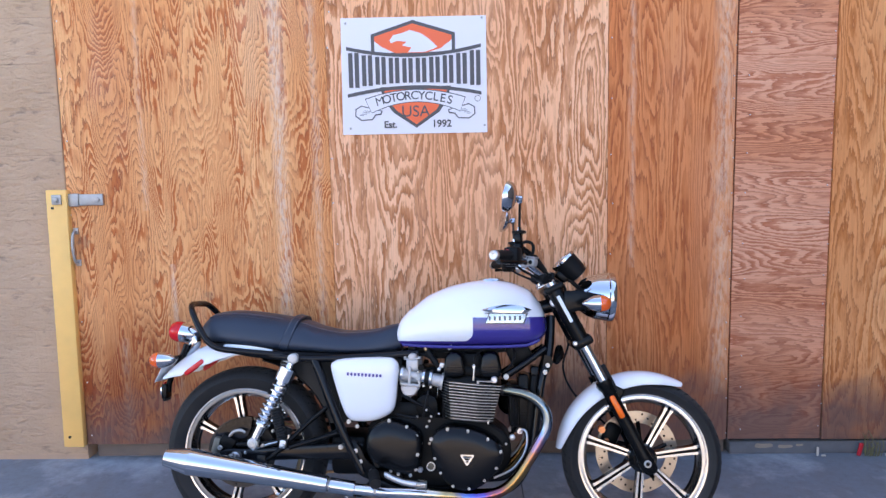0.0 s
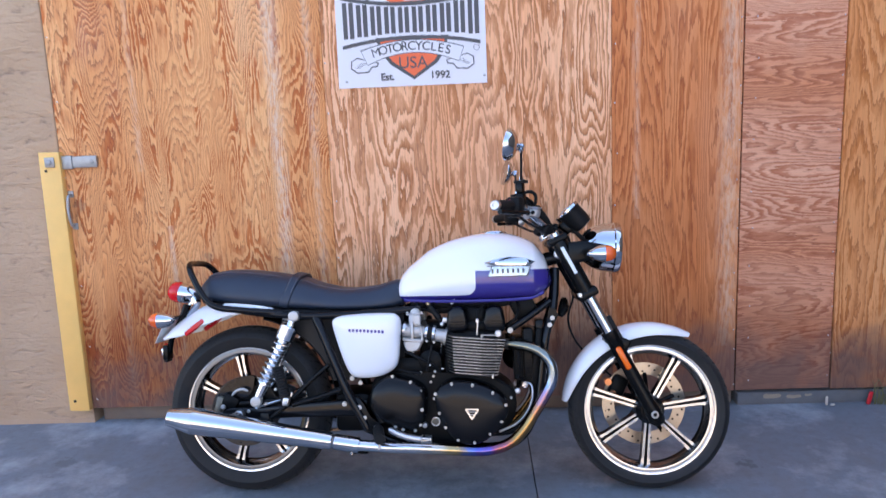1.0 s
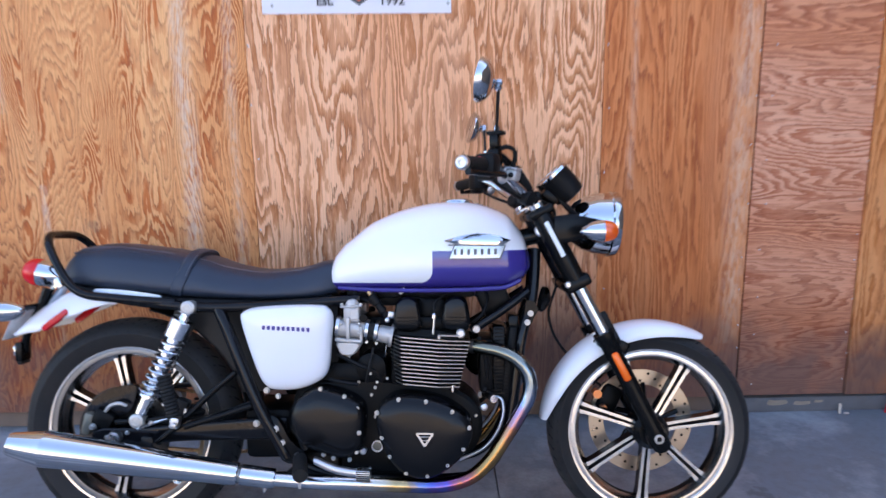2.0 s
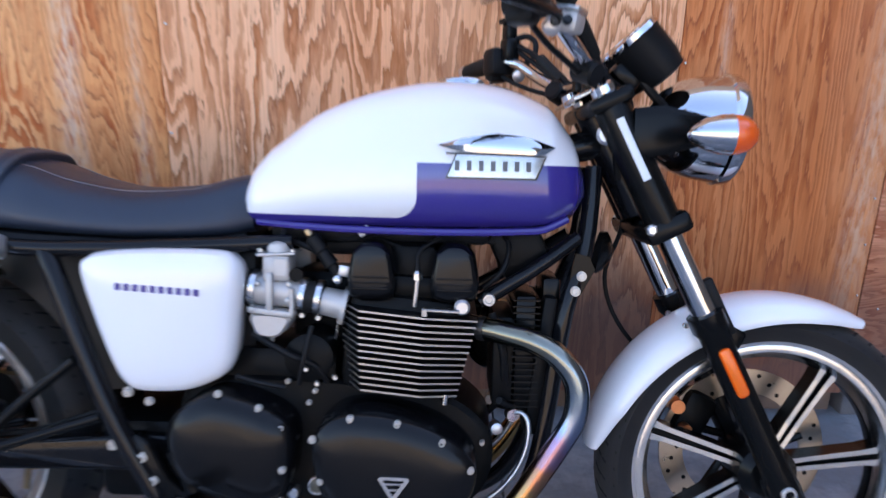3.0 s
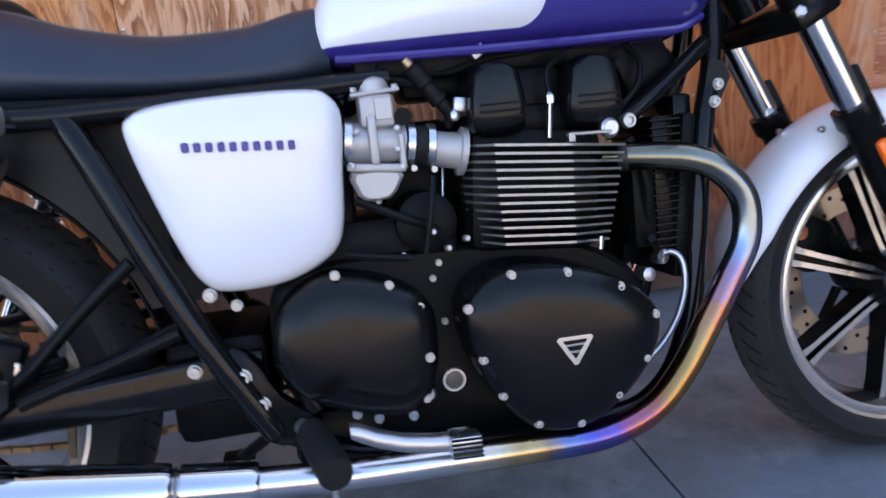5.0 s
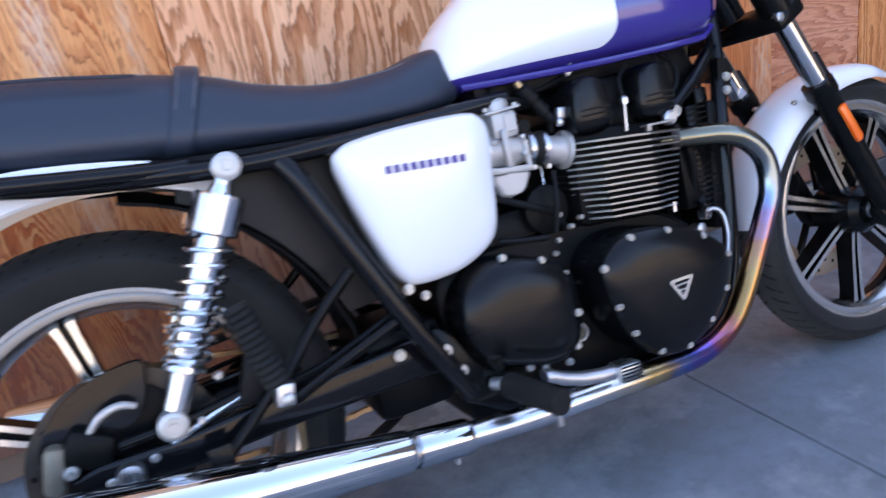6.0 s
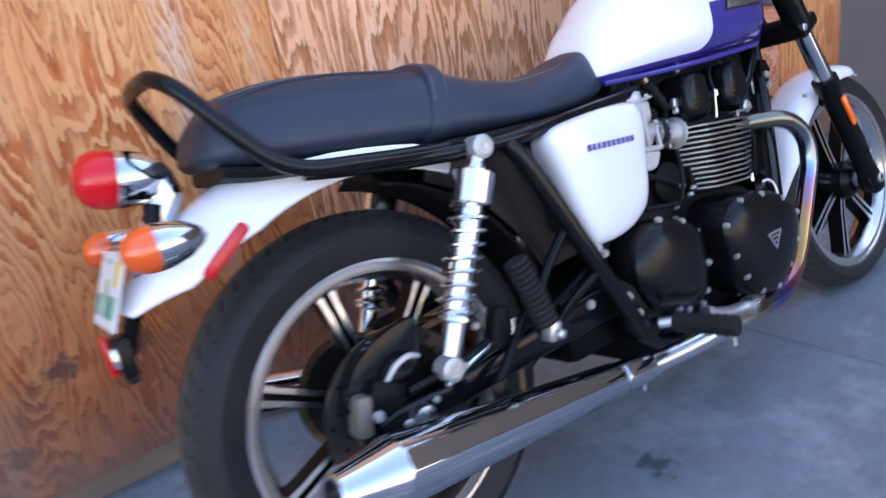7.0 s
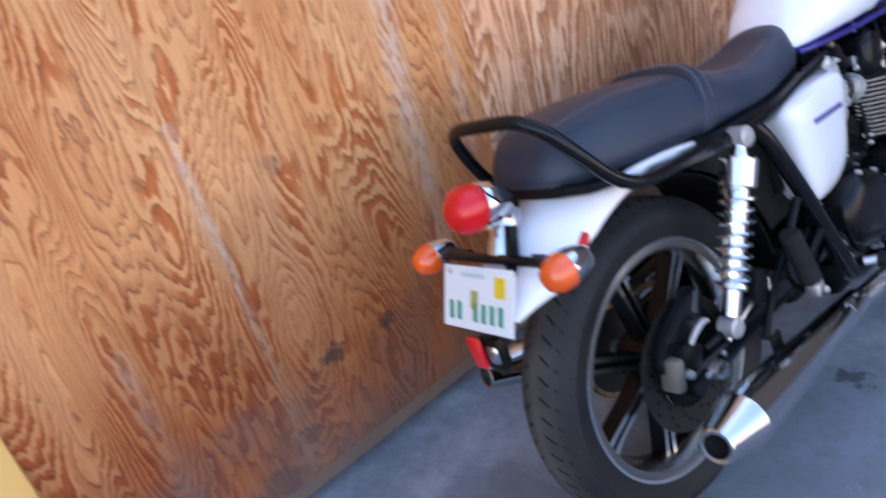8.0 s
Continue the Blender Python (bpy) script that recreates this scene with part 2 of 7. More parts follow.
def plywood(name, light, fill, line, seed, lie=False, rings=30.0, stretch=0.2, scale=4.6, grey=0.3, streaks=(), smudges=(), foot=1.0, patch=0.50, low_dark=0.4, least=0.4, warp_by=2.0, edge=0.9, tooth=0.6, low_dark_top=0.0, fade=0.5, foot_top=0.0, wave=1.7):
    """Rotary-cut fir: flats of hard orange summer wood, thinly outlined, that wander over pale spring wood, with fibre, drips and grime."""
    m, n, l, p = nodes_of(name)
    k = (stretch, 1.0, 1.0) if lie else (1.0, 1.0, stretch)
    kf = (0.015, 1.0, 1.0) if lie else (1.0, 1.0, 0.015)
    warp = noise_node(n, l, scale * 4.5, 2.5, (k[0] * wave, 1, k[2] * wave), seed + 40, 0.55)
    field = noise_node(n, l, scale, 0.9, k, seed, 0.5, 0.35)
    jag = noise_node(n, l, scale * 11, 2, (k[0] * 2.6, 1, k[2] * 2.6), seed + 47, 0.6)
    v = math_node(n, l, "MULTIPLY_ADD", field, rings, math_node(n, l, "MULTIPLY", warp, warp_by))
    v = math_node(n, l, "MULTIPLY_ADD", jag, tooth, v)
    f = math_node(n, l, "FRACT", v)
    edge_line = ramp(n, [(0.0, (0, 0, 0)), (0.38, (0, 0, 0)), (0.46, (0.9, 0.9, 0.9)), (0.50, (1, 1, 1)), (0.58, (0.38, 0.38, 0.38)), (0.72, (0, 0, 0)), (1.0, (0, 0, 0))])
    l.new(f, edge_line.inputs[0])
    flat = ramp(n, [(0.0, (0.3 - 0.3 * fade,) * 3), (0.06, (0, 0, 0)), (0.44, (0, 0, 0)), (0.50, (1, 1, 1)), (0.66, (1 - 0.14 * fade,) * 3), (0.86, (1 - 0.55 * fade,) * 3), (0.95, (1 - 0.85 * fade,) * 3), (1.0, (0.3 - 0.3 * fade,) * 3)])
    l.new(f, flat.inputs[0])
    fibre = noise_node(n, l, 240, 3, kf, seed + 2, 0.6)
    soft = noise_node(n, l, 2.2, 3, k, seed + 9)
    strength = math_node(n, l, "MINIMUM", math_node(n, l, "MAXIMUM", math_node(n, l, "MULTIPLY_ADD", soft, 4.5, -1.35), 0.25), 1.0)
    band = math_node(n, l, "MULTIPLY", edge_line.outputs[0], strength)
    where = noise_node(n, l, scale * 1.5, 2, (k[0] * 1.6, 1, k[2] * 1.6), seed + 55)
    where = math_node(n, l, "MINIMUM", math_node(n, l, "MAXIMUM", math_node(n, l, "MULTIPLY_ADD", where, 9.0, -9.0 * patch), least), 1.0)
    filled = math_node(n, l, "MULTIPLY", flat.outputs[0], where)
    tone = noise_node(n, l, 3.2, 4, (0.10, 1.0, 1.0) if lie else (1.0, 1.0, 0.10), seed + 13)
    tone = math_node(n, l, "MINIMUM", math_node(n, l, "MAXIMUM", math_node(n, l, "MULTIPLY_ADD", tone, 3.0, -1.0), 0.0), 1.0)
    pale = mix(n, l, tone, tuple(c * q for c, q in zip(light, (0.90, 0.66, 0.48))), tuple(min(1, c * 1.08) for c in light))
    warm = mix(n, l, tone, tuple(c * 0.88 for c in fill), tuple(c * 1.08 for c in fill))
    col = mix(n, l, math_node(n, l, "MULTIPLY", band, edge), mix(n, l, filled, pale, warm), line)
    col = mix(n, l, math_node(n, l, "MULTIPLY", math_node(n, l, "MAXIMUM", math_node(n, l, "MULTIPLY_ADD", fibre, 2.0, -0.8), 0.0), 0.4), col, tuple(c * 0.8 for c in line))
    # silvered patches
    worn = math_node(n, l, "MAXIMUM", math_node(n, l, "MULTIPLY_ADD", noise_node(n, l, 2.6, 5, (1.0, 1.0, 0.3), seed + 21), 3.6, -1.9), 0.0)
    col = mix(n, l, math_node(n, l, "MULTIPLY", math_node(n, l, "MINIMUM", worn, 1.0), grey), col, (0.62, 0.46, 0.36))
    t = n.new("ShaderNodeTexCoord")
    sep = n.new("ShaderNodeSeparateXYZ")
    l.new(t.outputs["Object"], sep.inputs[0])
    ragged = noise_node(n, l, 9, 5, (1.0, 1.0, 0.25), seed + 33)
    grit = math_node(n, l, "MINIMUM", math_node(n, l, "MAXIMUM", math_node(n, l, "MULTIPLY_ADD", noise_node(n, l, 70, 5, (1.0, 1.0, 0.3), seed + 37, 0.7), 5.0, -1.9), 0.15), 1.0)
    blot = noise_node(n, l, 38, 5, None, seed + 39, 0.65)
    # pale drip marks
    for x, half_w, z0, z1, amount in streaks:
        d = math_node(n, l, "ABSOLUTE", math_node(n, l, "ADD", sep.outputs[0], math_node(n, l, "MULTIPLY_ADD", ragged, 0.05, -x - 0.025)))
        a = math_node(n, l, "MAXIMUM", math_node(n, l, "SUBTRACT", 1.0, math_node(n, l, "DIVIDE", d, half_w)), 0.0)
        inside = math_node(n, l, "MULTIPLY", math_node(n, l, "GREATER_THAN", sep.outputs[2], z0), math_node(n, l, "LESS_THAN", sep.outputs[2], z1))
        a = math_node(n, l, "MULTIPLY", math_node(n, l, "MULTIPLY", a, inside), math_node(n, l, "MULTIPLY", grit, amount * 1.6))
        col = mix(n, l, math_node(n, l, "MINIMUM", a, 0.85), col, (0.72, 0.54, 0.40))
    for x, z, size, amount in smudges:
        vm = n.new("ShaderNodeVectorMath")
        vm.operation = "DISTANCE"
        l.new(t.outputs["Object"], vm.inputs[0])
        vm.inputs[1].default_value = (x, 0.655, z)
        d = math_node(n, l, "MULTIPLY_ADD", blot, 0.10, vm.outputs["Value"])
        a = math_node(n, l, "MINIMUM", math_node(n, l, "MAXIMUM", math_node(n, l, "MULTIPLY", math_node(n, l, "SUBTRACT", size + 0.050, d), 60.0), 0.0), 1.0)
        col = mix(n, l, math_node(n, l, "MULTIPLY", a, amount), col, (0.10, 0.075, 0.065))
    # darker wood below a ragged line: staining, and shade behind the bike painted in
    low_mask = math_node(n, l, "MULTIPLY_ADD", noise_node(n, l, 2.2, 5, (1.0, 1.0, 0.5), seed + 61), 1.3, low_dark_top - 0.05)
    low_mask = math_node(n, l, "MULTIPLY", math_node(n, l, "SUBTRACT", low_mask, sep.outputs[2]), 2.2)
    low_mask = math_node(n, l, "MULTIPLY", math_node(n, l, "MINIMUM", math_node(n, l, "MAXIMUM", low_mask, 0.0), 1.0), low_dark)
    col = mix(n, l, low_mask, col, mix(n, l, 1.0, col, (0.50, 0.37, 0.29), "MULTIPLY"))
    # splashed grime with a ragged upper edge near the foot
    edge = math_node(n, l, "MULTIPLY_ADD", noise_node(n, l, 5, 5, None, seed + 30), 0.80, foot_top - 0.06)
    g = math_node(n, l, "MULTIPLY", math_node(n, l, "SUBTRACT", edge, sep.outputs[2]), 4.0)
    g = math_node(n, l, "MULTIPLY", math_node(n, l, "MINIMUM", math_node(n, l, "MAXIMUM", g, 0.0), 1.0), 0.72 * foot)
    col = mix(n, l, g, col, (0.125, 0.088, 0.078))
    l.new(col, p.inputs["Base Color"])
    p.inputs["Roughness"].default_value = 0.62
    p.inputs["Specular IOR Level"].default_value = 0.3
    bump(n, l, p, math_node(n, l, "ADD", band, math_node(n, l, "MULTIPLY", fibre, 0.6)), 0.3, 0.0015)
    return m


PLY_A = plywood("weathered_plywood_tan", (0.81, 0.415, 0.175), (0.54, 0.135, 0.029), (0.22, 0.048, 0.018), 2.0, rings=34.0, stretch=0.22, scale=6.4, patch=0.45, low_dark=1.0, low_dark_top=0.14, least=0.32, warp_by=2.4, edge=0.74, tooth=0.70, grey=0.4, fade=0.14,
                streaks=((-0.51, 0.018, 0.06, 0.95, 0.55), (-0.515, 0.05, 0.05, 0.22, 0.5), (0.015, 0.045, 0.3, 2.5, 0.55), (-0.62, 0.02, 1.2, 2.5, 0.25), (-0.77, 0.03, 0.10, 0.60, 0.35), (0.18, 0.03, 0.5, 2.5, 0.3)),
                smudges=((-0.37, 0.335, 0.034, 0.8), (-0.21, 0.335, 0.028, 0.7), (-0.49, 0.19, 0.03, 0.5), (-0.59, 0.12, 0.05, 0.5), (-0.347, 0.80, 0.030, 0.35), (-0.92, 1.055, 0.035, 0.35), (-0.82, 1.27, 0.03, 0.2)))
PLY_C = plywood("weathered_plywood_pale", (0.90, 0.512, 0.300), (0.53, 0.185, 0.062), (0.23, 0.070, 0.028), 7.0, rings=15.0, stretch=0.165, scale=7.2, patch=0.40, least=0.72, low_dark=1.0, low_dark_top=0.05, foot_top=0.18, wave=2.0, warp_by=1.7, edge=0.62, tooth=0.55, fade=0.42, grey=0.25)
PLY_D = plywood("weathered_plywood_red", (0.70, 0.285, 0.110), (0.50, 0.130, 0.031), (0.23, 0.048, 0.015), 11.0, rings=26.0, stretch=0.12, scale=6.5, grey=0.15, patch=0.40, low_dark=0.75, least=0.5, warp_by=2.0, foot_top=0.07, edge=0.6, tooth=0.7,
                streaks=((2.005, 0.060, 0.30, 2.5, 0.35), (1.60, 0.02, 0.9, 2.5, 0.25)))
PLY_E = plywood("weathered_plywood_pink", (0.72, 0.37, 0.235), (0.47, 0.145, 0.066), (0.23, 0.060, 0.030), 17.0, lie=True, stretch=0.17, scale=6.5, rings=32.0, grey=0.2, patch=0.40, foot=0.95, low_dark=0.7, least=0.55, warp_by=2.2, foot_top=0.07, edge=0.7, tooth=0.8)
PLY_F = plywood("weathered_plywood_yellow", (0.76, 0.37, 0.155), (0.54, 0.17, 0.04), (0.28, 0.075, 0.022), 23.0, stretch=0.17, scale=7.0, rings=18.0, patch=0.40, low_dark=0.9, least=0.55, warp_by=1.8, foot_top=0.07, edge=0.6, tooth=0.75)


def masonry():
    """Split-face concrete block, painted tan once: broken faces with ledges and hollows."""
    m, n, l, p = nodes_of("split_face_block")
    a = noise_node(n, l, 2.2, 5, across=True)
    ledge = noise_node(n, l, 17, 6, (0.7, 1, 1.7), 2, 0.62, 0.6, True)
    grit = noise_node(n, l, 130, 3, None, 5, across=True)
    o = n.new("ShaderNodeObjectInfo")
    base = mix(n, l, math_node(n, l, "MULTIPLY_ADD", a, 2.0, -0.5), (0.50, 0.315, 0.185), (0.66, 0.45, 0.29))
    base = mix(n, l, math_node(n, l, "MULTIPLY", o.outputs["Random"], 0.08), base, (0.40, 0.27, 0.19))
    # low spots of the relief get their shade put into the colour
    hollow_shade = math_node(n, l, "MINIMUM", math_node(n, l, "MAXIMUM", math_node(n, l, "MULTIPLY_ADD", ledge, -7.0, 2.9), 0.0), 0.7)
    base = mix(n, l, hollow_shade, base, (0.25, 0.165, 0.115))
    base = mix(n, l, math_node(n, l, "MULTIPLY", grit, 0.25), base, (0.30, 0.21, 0.15))
    l.new(base, p.inputs["Base Color"])
    p.inputs["Roughness"].default_value = 0.9
    bump(n, l, p, math_node(n, l, "MULTIPLY_ADD", grit, 0.12, ledge), 0.9, 0.030)
    return m


BLOCK = masonry()
DARK_WALL = surface("dark_render", (0.13, 0.105, 0.095), 0.85, 0.0, 0.25, 3, 0.4)
UNSEEN_WALL = surface("brown_render", (0.13, 0.10, 0.08), 0.85, 0.0, 0.2, 3, 0.3)
ROUGH_SILL = surface("stained_dark_concrete", (0.105, 0.108, 0.115), 0.9, 0.0, 0.5, 16, 0.8)
SPALL = surface("pale_spalled_concrete", (0.24, 0.20, 0.155), 0.95, 0.0, 0.45, 22, 0.6)
SILL = surface("stained_concrete_sill", (0.16, 0.12, 0.095), 0.9, 0.0, 0.3, 10, 0.4)
MORTAR = surface("painted_mortar", (0.44, 0.29, 0.19), 0.9, 0.0, 0.15, 14, 0.5)
BROWN_STUCCO = surface("brown_stucco", (0.38, 0.30, 0.22), 0.9, 0.0, 0.2, 2, 0.3)
STUCCO = surface("pale_stucco", (0.52, 0.47, 0.41), 0.9, 0.0, 0.12, 2, 0.3)


def concrete():
    m, n, l, p = nodes_of("worn_concrete")
    a, b, c = noise_node(n, l, 0.7, 6), noise_node(n, l, 7, 6, seed=2, rough=0.65), noise_node(n, l, 160, 3, seed=4)
    col = mix(n, l, a, (0.124, 0.154, 0.192), (0.335, 0.392, 0.455))
    col = mix(n, l, math_node(n, l, "MULTIPLY_ADD", b, 1.8, -0.50), (0.17, 0.175, 0.185), col)
    d0 = noise_node(n, l, 26, 5, seed=11, rough=0.7)
    col = mix(n, l, math_node(n, l, "MINIMUM", math_node(n, l, "MAXIMUM", math_node(n, l, "MULTIPLY_ADD", d0, 3.2, -1.5), 0.0), 0.6), col, (0.15, 0.155, 0.165))
    pale = noise_node(n, l, 2.3, 6, seed=17, rough=0.7)
    col = mix(n, l, math_node(n, l, "MINIMUM", math_node(n, l, "MAXIMUM", math_node(n, l, "MULTIPLY_ADD", pale, 3.5, -1.75), 0.0), 0.7), col, (0.535, 0.56, 0.585))
    col = mix(n, l, math_node(n, l, "MULTIPLY", c, 0.28), col, (0.13, 0.13, 0.13))
    t = n.new("ShaderNodeTexCoord")
    wob = n.new("ShaderNodeTexNoise")
    wob.inputs["Scale"].default_value, wob.inputs["Detail"].default_value = 34, 4
    l.new(t.outputs["Object"], wob.inputs["Vector"])
    # dark spots of old oil
    for x, y, size, deep in ((0.460, -0.131, 0.030, 0.8), (0.30, -0.30, 0.018, 0.5), (0.52, 0.33, 0.05, 0.4), (1.9, 0.1, 0.03, 0.4), (-0.9, 0.25, 0.04, 0.3), (0.15, -0.55, 0.05, 0.25)):
        v = n.new("ShaderNodeVectorMath")
        v.operation = "DISTANCE"
        l.new(t.outputs["Object"], v.inputs[0])
        v.inputs[1].default_value = (x, y, 0)
        d = math_node(n, l, "MULTIPLY_ADD", wob.outputs[0], 0.13, v.outputs["Value"])
        s = math_node(n, l, "MULTIPLY", math_node(n, l, "SUBTRACT", size + 0.071, d), 60.0)
        s = math_node(n, l, "MULTIPLY", math_node(n, l, "MINIMUM", math_node(n, l, "MAXIMUM", s, 0.0), 1.0), deep)
        col = mix(n, l, s, col, (0.05, 0.05, 0.05))
    l.new(col, p.inputs["Base Color"])
    l.new(math_node(n, l, "MULTIPLY_ADD", b, 0.25, 0.55), p.inputs["Roughness"])
    bump(n, l, p, math_node(n, l, "ADD", c, b), 0.35, 0.002)
    return m


CONCRETE = concrete()


# ---- mesh tools ----
def part(name, bm, material, parent, label="", flat=False, at=None):
    """Links a bmesh as one mesh object under a thing or a part."""
    bmesh.ops.recalc_face_normals(bm, faces=bm.faces)
    me = bpy.data.meshes.new(name)
    bm.to_mesh(me)
    bm.free()
    for m in material if isinstance(material, (list, tuple)) else [material]:
        me.materials.append(m)
    me.polygons.foreach_set("use_smooth", [not flat] * len(me.polygons))
    if not flat:
        me.set_sharp_from_angle(angle=radians(38))
    ob = new(name, me)
    ob.parent = parent
    if at is not None:
        ob.matrix_basis = at
    return tagged(ob, label)


def again(name, source, parent, m):
    """One more piece on the mesh of another, at the pose m."""
    ob = new(name, source.data)
    ob.parent = parent
    ob.matrix_basis = m
    return ob


def skin(rings, cap=True, into=None, mat=0):
    """Faces between rings of as many points each."""
    bm = into or bmesh.new()
    vs = [[bm.verts.new(c) for c in ring] for ring in rings]
    n = len(vs[0])
    for a, b in zip(vs, vs[1:]):
        for i in range(n):
            bm.faces.new((a[i], a[(i + 1) % n], b[(i + 1) % n], b[i])).material_index = mat
    if cap:
        bm.faces.new(vs[0][::-1]).material_index = mat
        bm.faces.new(vs[-1]).material_index = mat
    return bm


def spline(points, steps=6, closed=False):
    """A smooth line through the points."""
    p = [Vector(q) for q in points]
    n = len(p)
    out = []
    for i in range(n if closed else n - 1):
        if closed:
            a, b, c, d = p[i - 1], p[i], p[(i + 1) % n], p[(i + 2) % n]
        else:
            a, b, c, d = p[max(i - 1, 0)], p[i], p[i + 1], p[min(i + 2, n - 1)]
        for k in range(steps):
            t = k / steps
            out.append(0.5 * (2 * b + (c - a) * t + (2 * a - 5 * b + 4 * c - d) * t * t + (3 * b - a - 3 * c + d) * t ** 3))
    if not closed:
        out.append(p[-1])
    return out


def tube(points, radius, n=12, steps=6, into=None, mat=0, squash=1.0):
    """A round bar along a smooth line; radius: one, or one for each point. Its length runs from 0 to 1 in the attribute along."""
    line = spline(points, steps) if steps > 1 else [Vector(q) for q in points]
    m = len(line)
    if isinstance(radius, (int, float)):
        rs = [radius] * m
    else:
        rs = list(np.interp(np.linspace(0, len(radius) - 1, m), range(len(radius)), radius))
    bm = into or bmesh.new()
    lay = bm.verts.layers.float.get("along") or bm.verts.layers.float.new("along")
    length = [0.0]
    for a, b in zip(line, line[1:]):
        length.append(length[-1] + (b - a).length)
    side, rings = None, []
    for i, c in enumerate(line):
        d = (line[min(i + 1, m - 1)] - line[max(i - 1, 0)]).normalized()
        if side is None:
            side = d.orthogonal().normalized()
        side = (side - d * side.dot(d)).normalized()
        up = d.cross(side)
        ring = []
        for k in range(n):
            w = 2 * math.pi * k / n
            v = bm.verts.new(c + (side * math.cos(w) * squash + up * math.sin(w)) * rs[i])
            v[lay] = length[i] / length[-1]
            ring.append(v)
        rings.append(ring)
    for a, b in zip(rings, rings[1:]):
        for k in range(n):
            bm.faces.new((a[k], a[(k + 1) % n], b[(k + 1) % n], b[k])).material_index = mat
    bm.faces.new(rings[0][::-1]).material_index = mat
    bm.faces.new(rings[-1]).material_index = mat
    return bm


def lathe(profile, origin, axis, n=28, cap=True, into=None, mat=0, turn=1.0):
    """Turns pairs of (along the axis, radius) about the axis."""
    axis, origin = Vector(axis).normalized(), Vector(origin)
    u = axis.orthogonal().normalized()
    v = axis.cross(u)
    rings = [[origin + axis * a + (u * math.cos(2 * math.pi * k / n) + v * math.sin(2 * math.pi * k / n)) * max(r, 1e-4) for k in range(n)] for a, r in profile]
    return skin(rings, cap, into, mat)


def block(centre, size, bevel=0.004, into=None, mat=0, turn=None, segments=2):
    """A box with rounded edges."""
    b = bmesh.new()
    bmesh.ops.create_cube(b, size=1, matrix=Matrix.Diagonal((*size, 1)))
    if bevel:
        bmesh.ops.bevel(b, geom=b.edges[:], offset=bevel, segments=segments, affect="EDGES", profile=0.5)
    bmesh.ops.transform(b, matrix=Matrix.Translation(centre) @ (turn or Matrix()), verts=b.verts)
    if into is None:
        for f in b.faces:
            f.material_index = mat
        return b
    table = {v: into.verts.new(v.co) for v in b.verts}
    for f in b.faces:
        into.faces.new([table[v] for v in f.verts]).material_index = mat
    b.free()
    return into


def cover(outline, levels, steps=4, into=None, mat=0):
    """A raised lid over an outline in x and z: levels are pairs of (y, size of the outline about its middle)."""
    line = spline([(x, 0, z) for x, z in outline], steps, True) if steps > 1 else [Vector((x, 0, z)) for x, z in outline]
    mid = sum(line, Vector()) / len(line)
    return skin([[Vector((mid.x + (q.x - mid.x) * s, y, mid.z + (q.z - mid.z) * s)) for q in line] for y, s in levels], True, into, mat)


def plate(outline, y0, y1, into=None, mat=0, edge_mat=None):
    """A flat plate over an outline in x and z."""
    bm = into or bmesh.new()
    a = [bm.verts.new((x, y0, z)) for x, z in outline]
    b = [bm.verts.new((x, y1, z)) for x, z in outline]
    n = len(a)
    for i in range(n):
        bm.faces.new((a[i], a[(i + 1) % n], b[(i + 1) % n], b[i])).material_index = mat if edge_mat is None else edge_mat
    bm.faces.new(a[::-1]).material_index = mat
    bm.faces.new(b).material_index = mat
    return bm


def oval(w, h, power, n=28, flat=0.0):
    """A rounded-box outline, half sizes w and h, as (y, z)."""
    out = []
    for k in range(n):
        a = 2 * math.pi * k / n
        c, s = math.cos(a), math.sin(a)
        out.append((w * math.copysign(abs(c) ** power, c), h * math.copysign(abs(s) ** power, s)))
    return out


def interp(x, xs, ys):
    return float(np.interp(x, xs, ys))


def smooth_interp(x, xs, ys):
    """Through the pairs with no corners."""
    i = min(max(int(np.searchsorted(xs, x)) - 1, 0), len(xs) - 2)
    t = min(max((x - xs[i]) / (xs[i + 1] - xs[i]), 0), 1)
    y0, y3 = ys[max(i - 1, 0)], ys[min(i + 2, len(ys) - 1)]
    y1, y2 = ys[i], ys[i + 1]
    return 0.5 * (2 * y1 + (y2 - y0) * t + (2 * y0 - 5 * y1 + 4 * y2 - y3) * t * t + (3 * y1 - y0 - 3 * y2 + y3) * t ** 3)


# ---- the setting ----
WALL_Y = 0.655


def build_ground():
    """One sheet to the horizon, with a sawn joint and a wandering crack sunk into it."""
    bm = bmesh.new()
    joint = 1.068
    xs = [-400, -40, -8, -3, -1, 0, joint - 0.0028, joint, joint + 0.0028, 2, 4, 8, 40, 400]
    ys = [-400, -40, -8, -4, -2, -1, 0, 0.4, 0.7, 6, 40, 400]
    grid = []
    for y in ys:
        row = []
        for x in xs:
            near = abs(x - joint) < 0.01
            shift = 0.012 * (y + 0.1) if near and abs(y) < 9 else 0
            row.append(bm.verts.new((x + shift, y, -0.014 if x == joint and abs(y) < 9 else 0)))
        grid.append(row)
    for a, b in zip(grid, grid[1:]):
        for i in range(len(xs) - 1):
            bm.faces.new((a[i], a[i + 1], b[i + 1], b[i]))
    ob = part("ground", bm, CONCRETE, None, "worn blue-grey concrete yard with a sawn joint and oil spots", True)
    tagged(ob, category="ground", kind="structure")


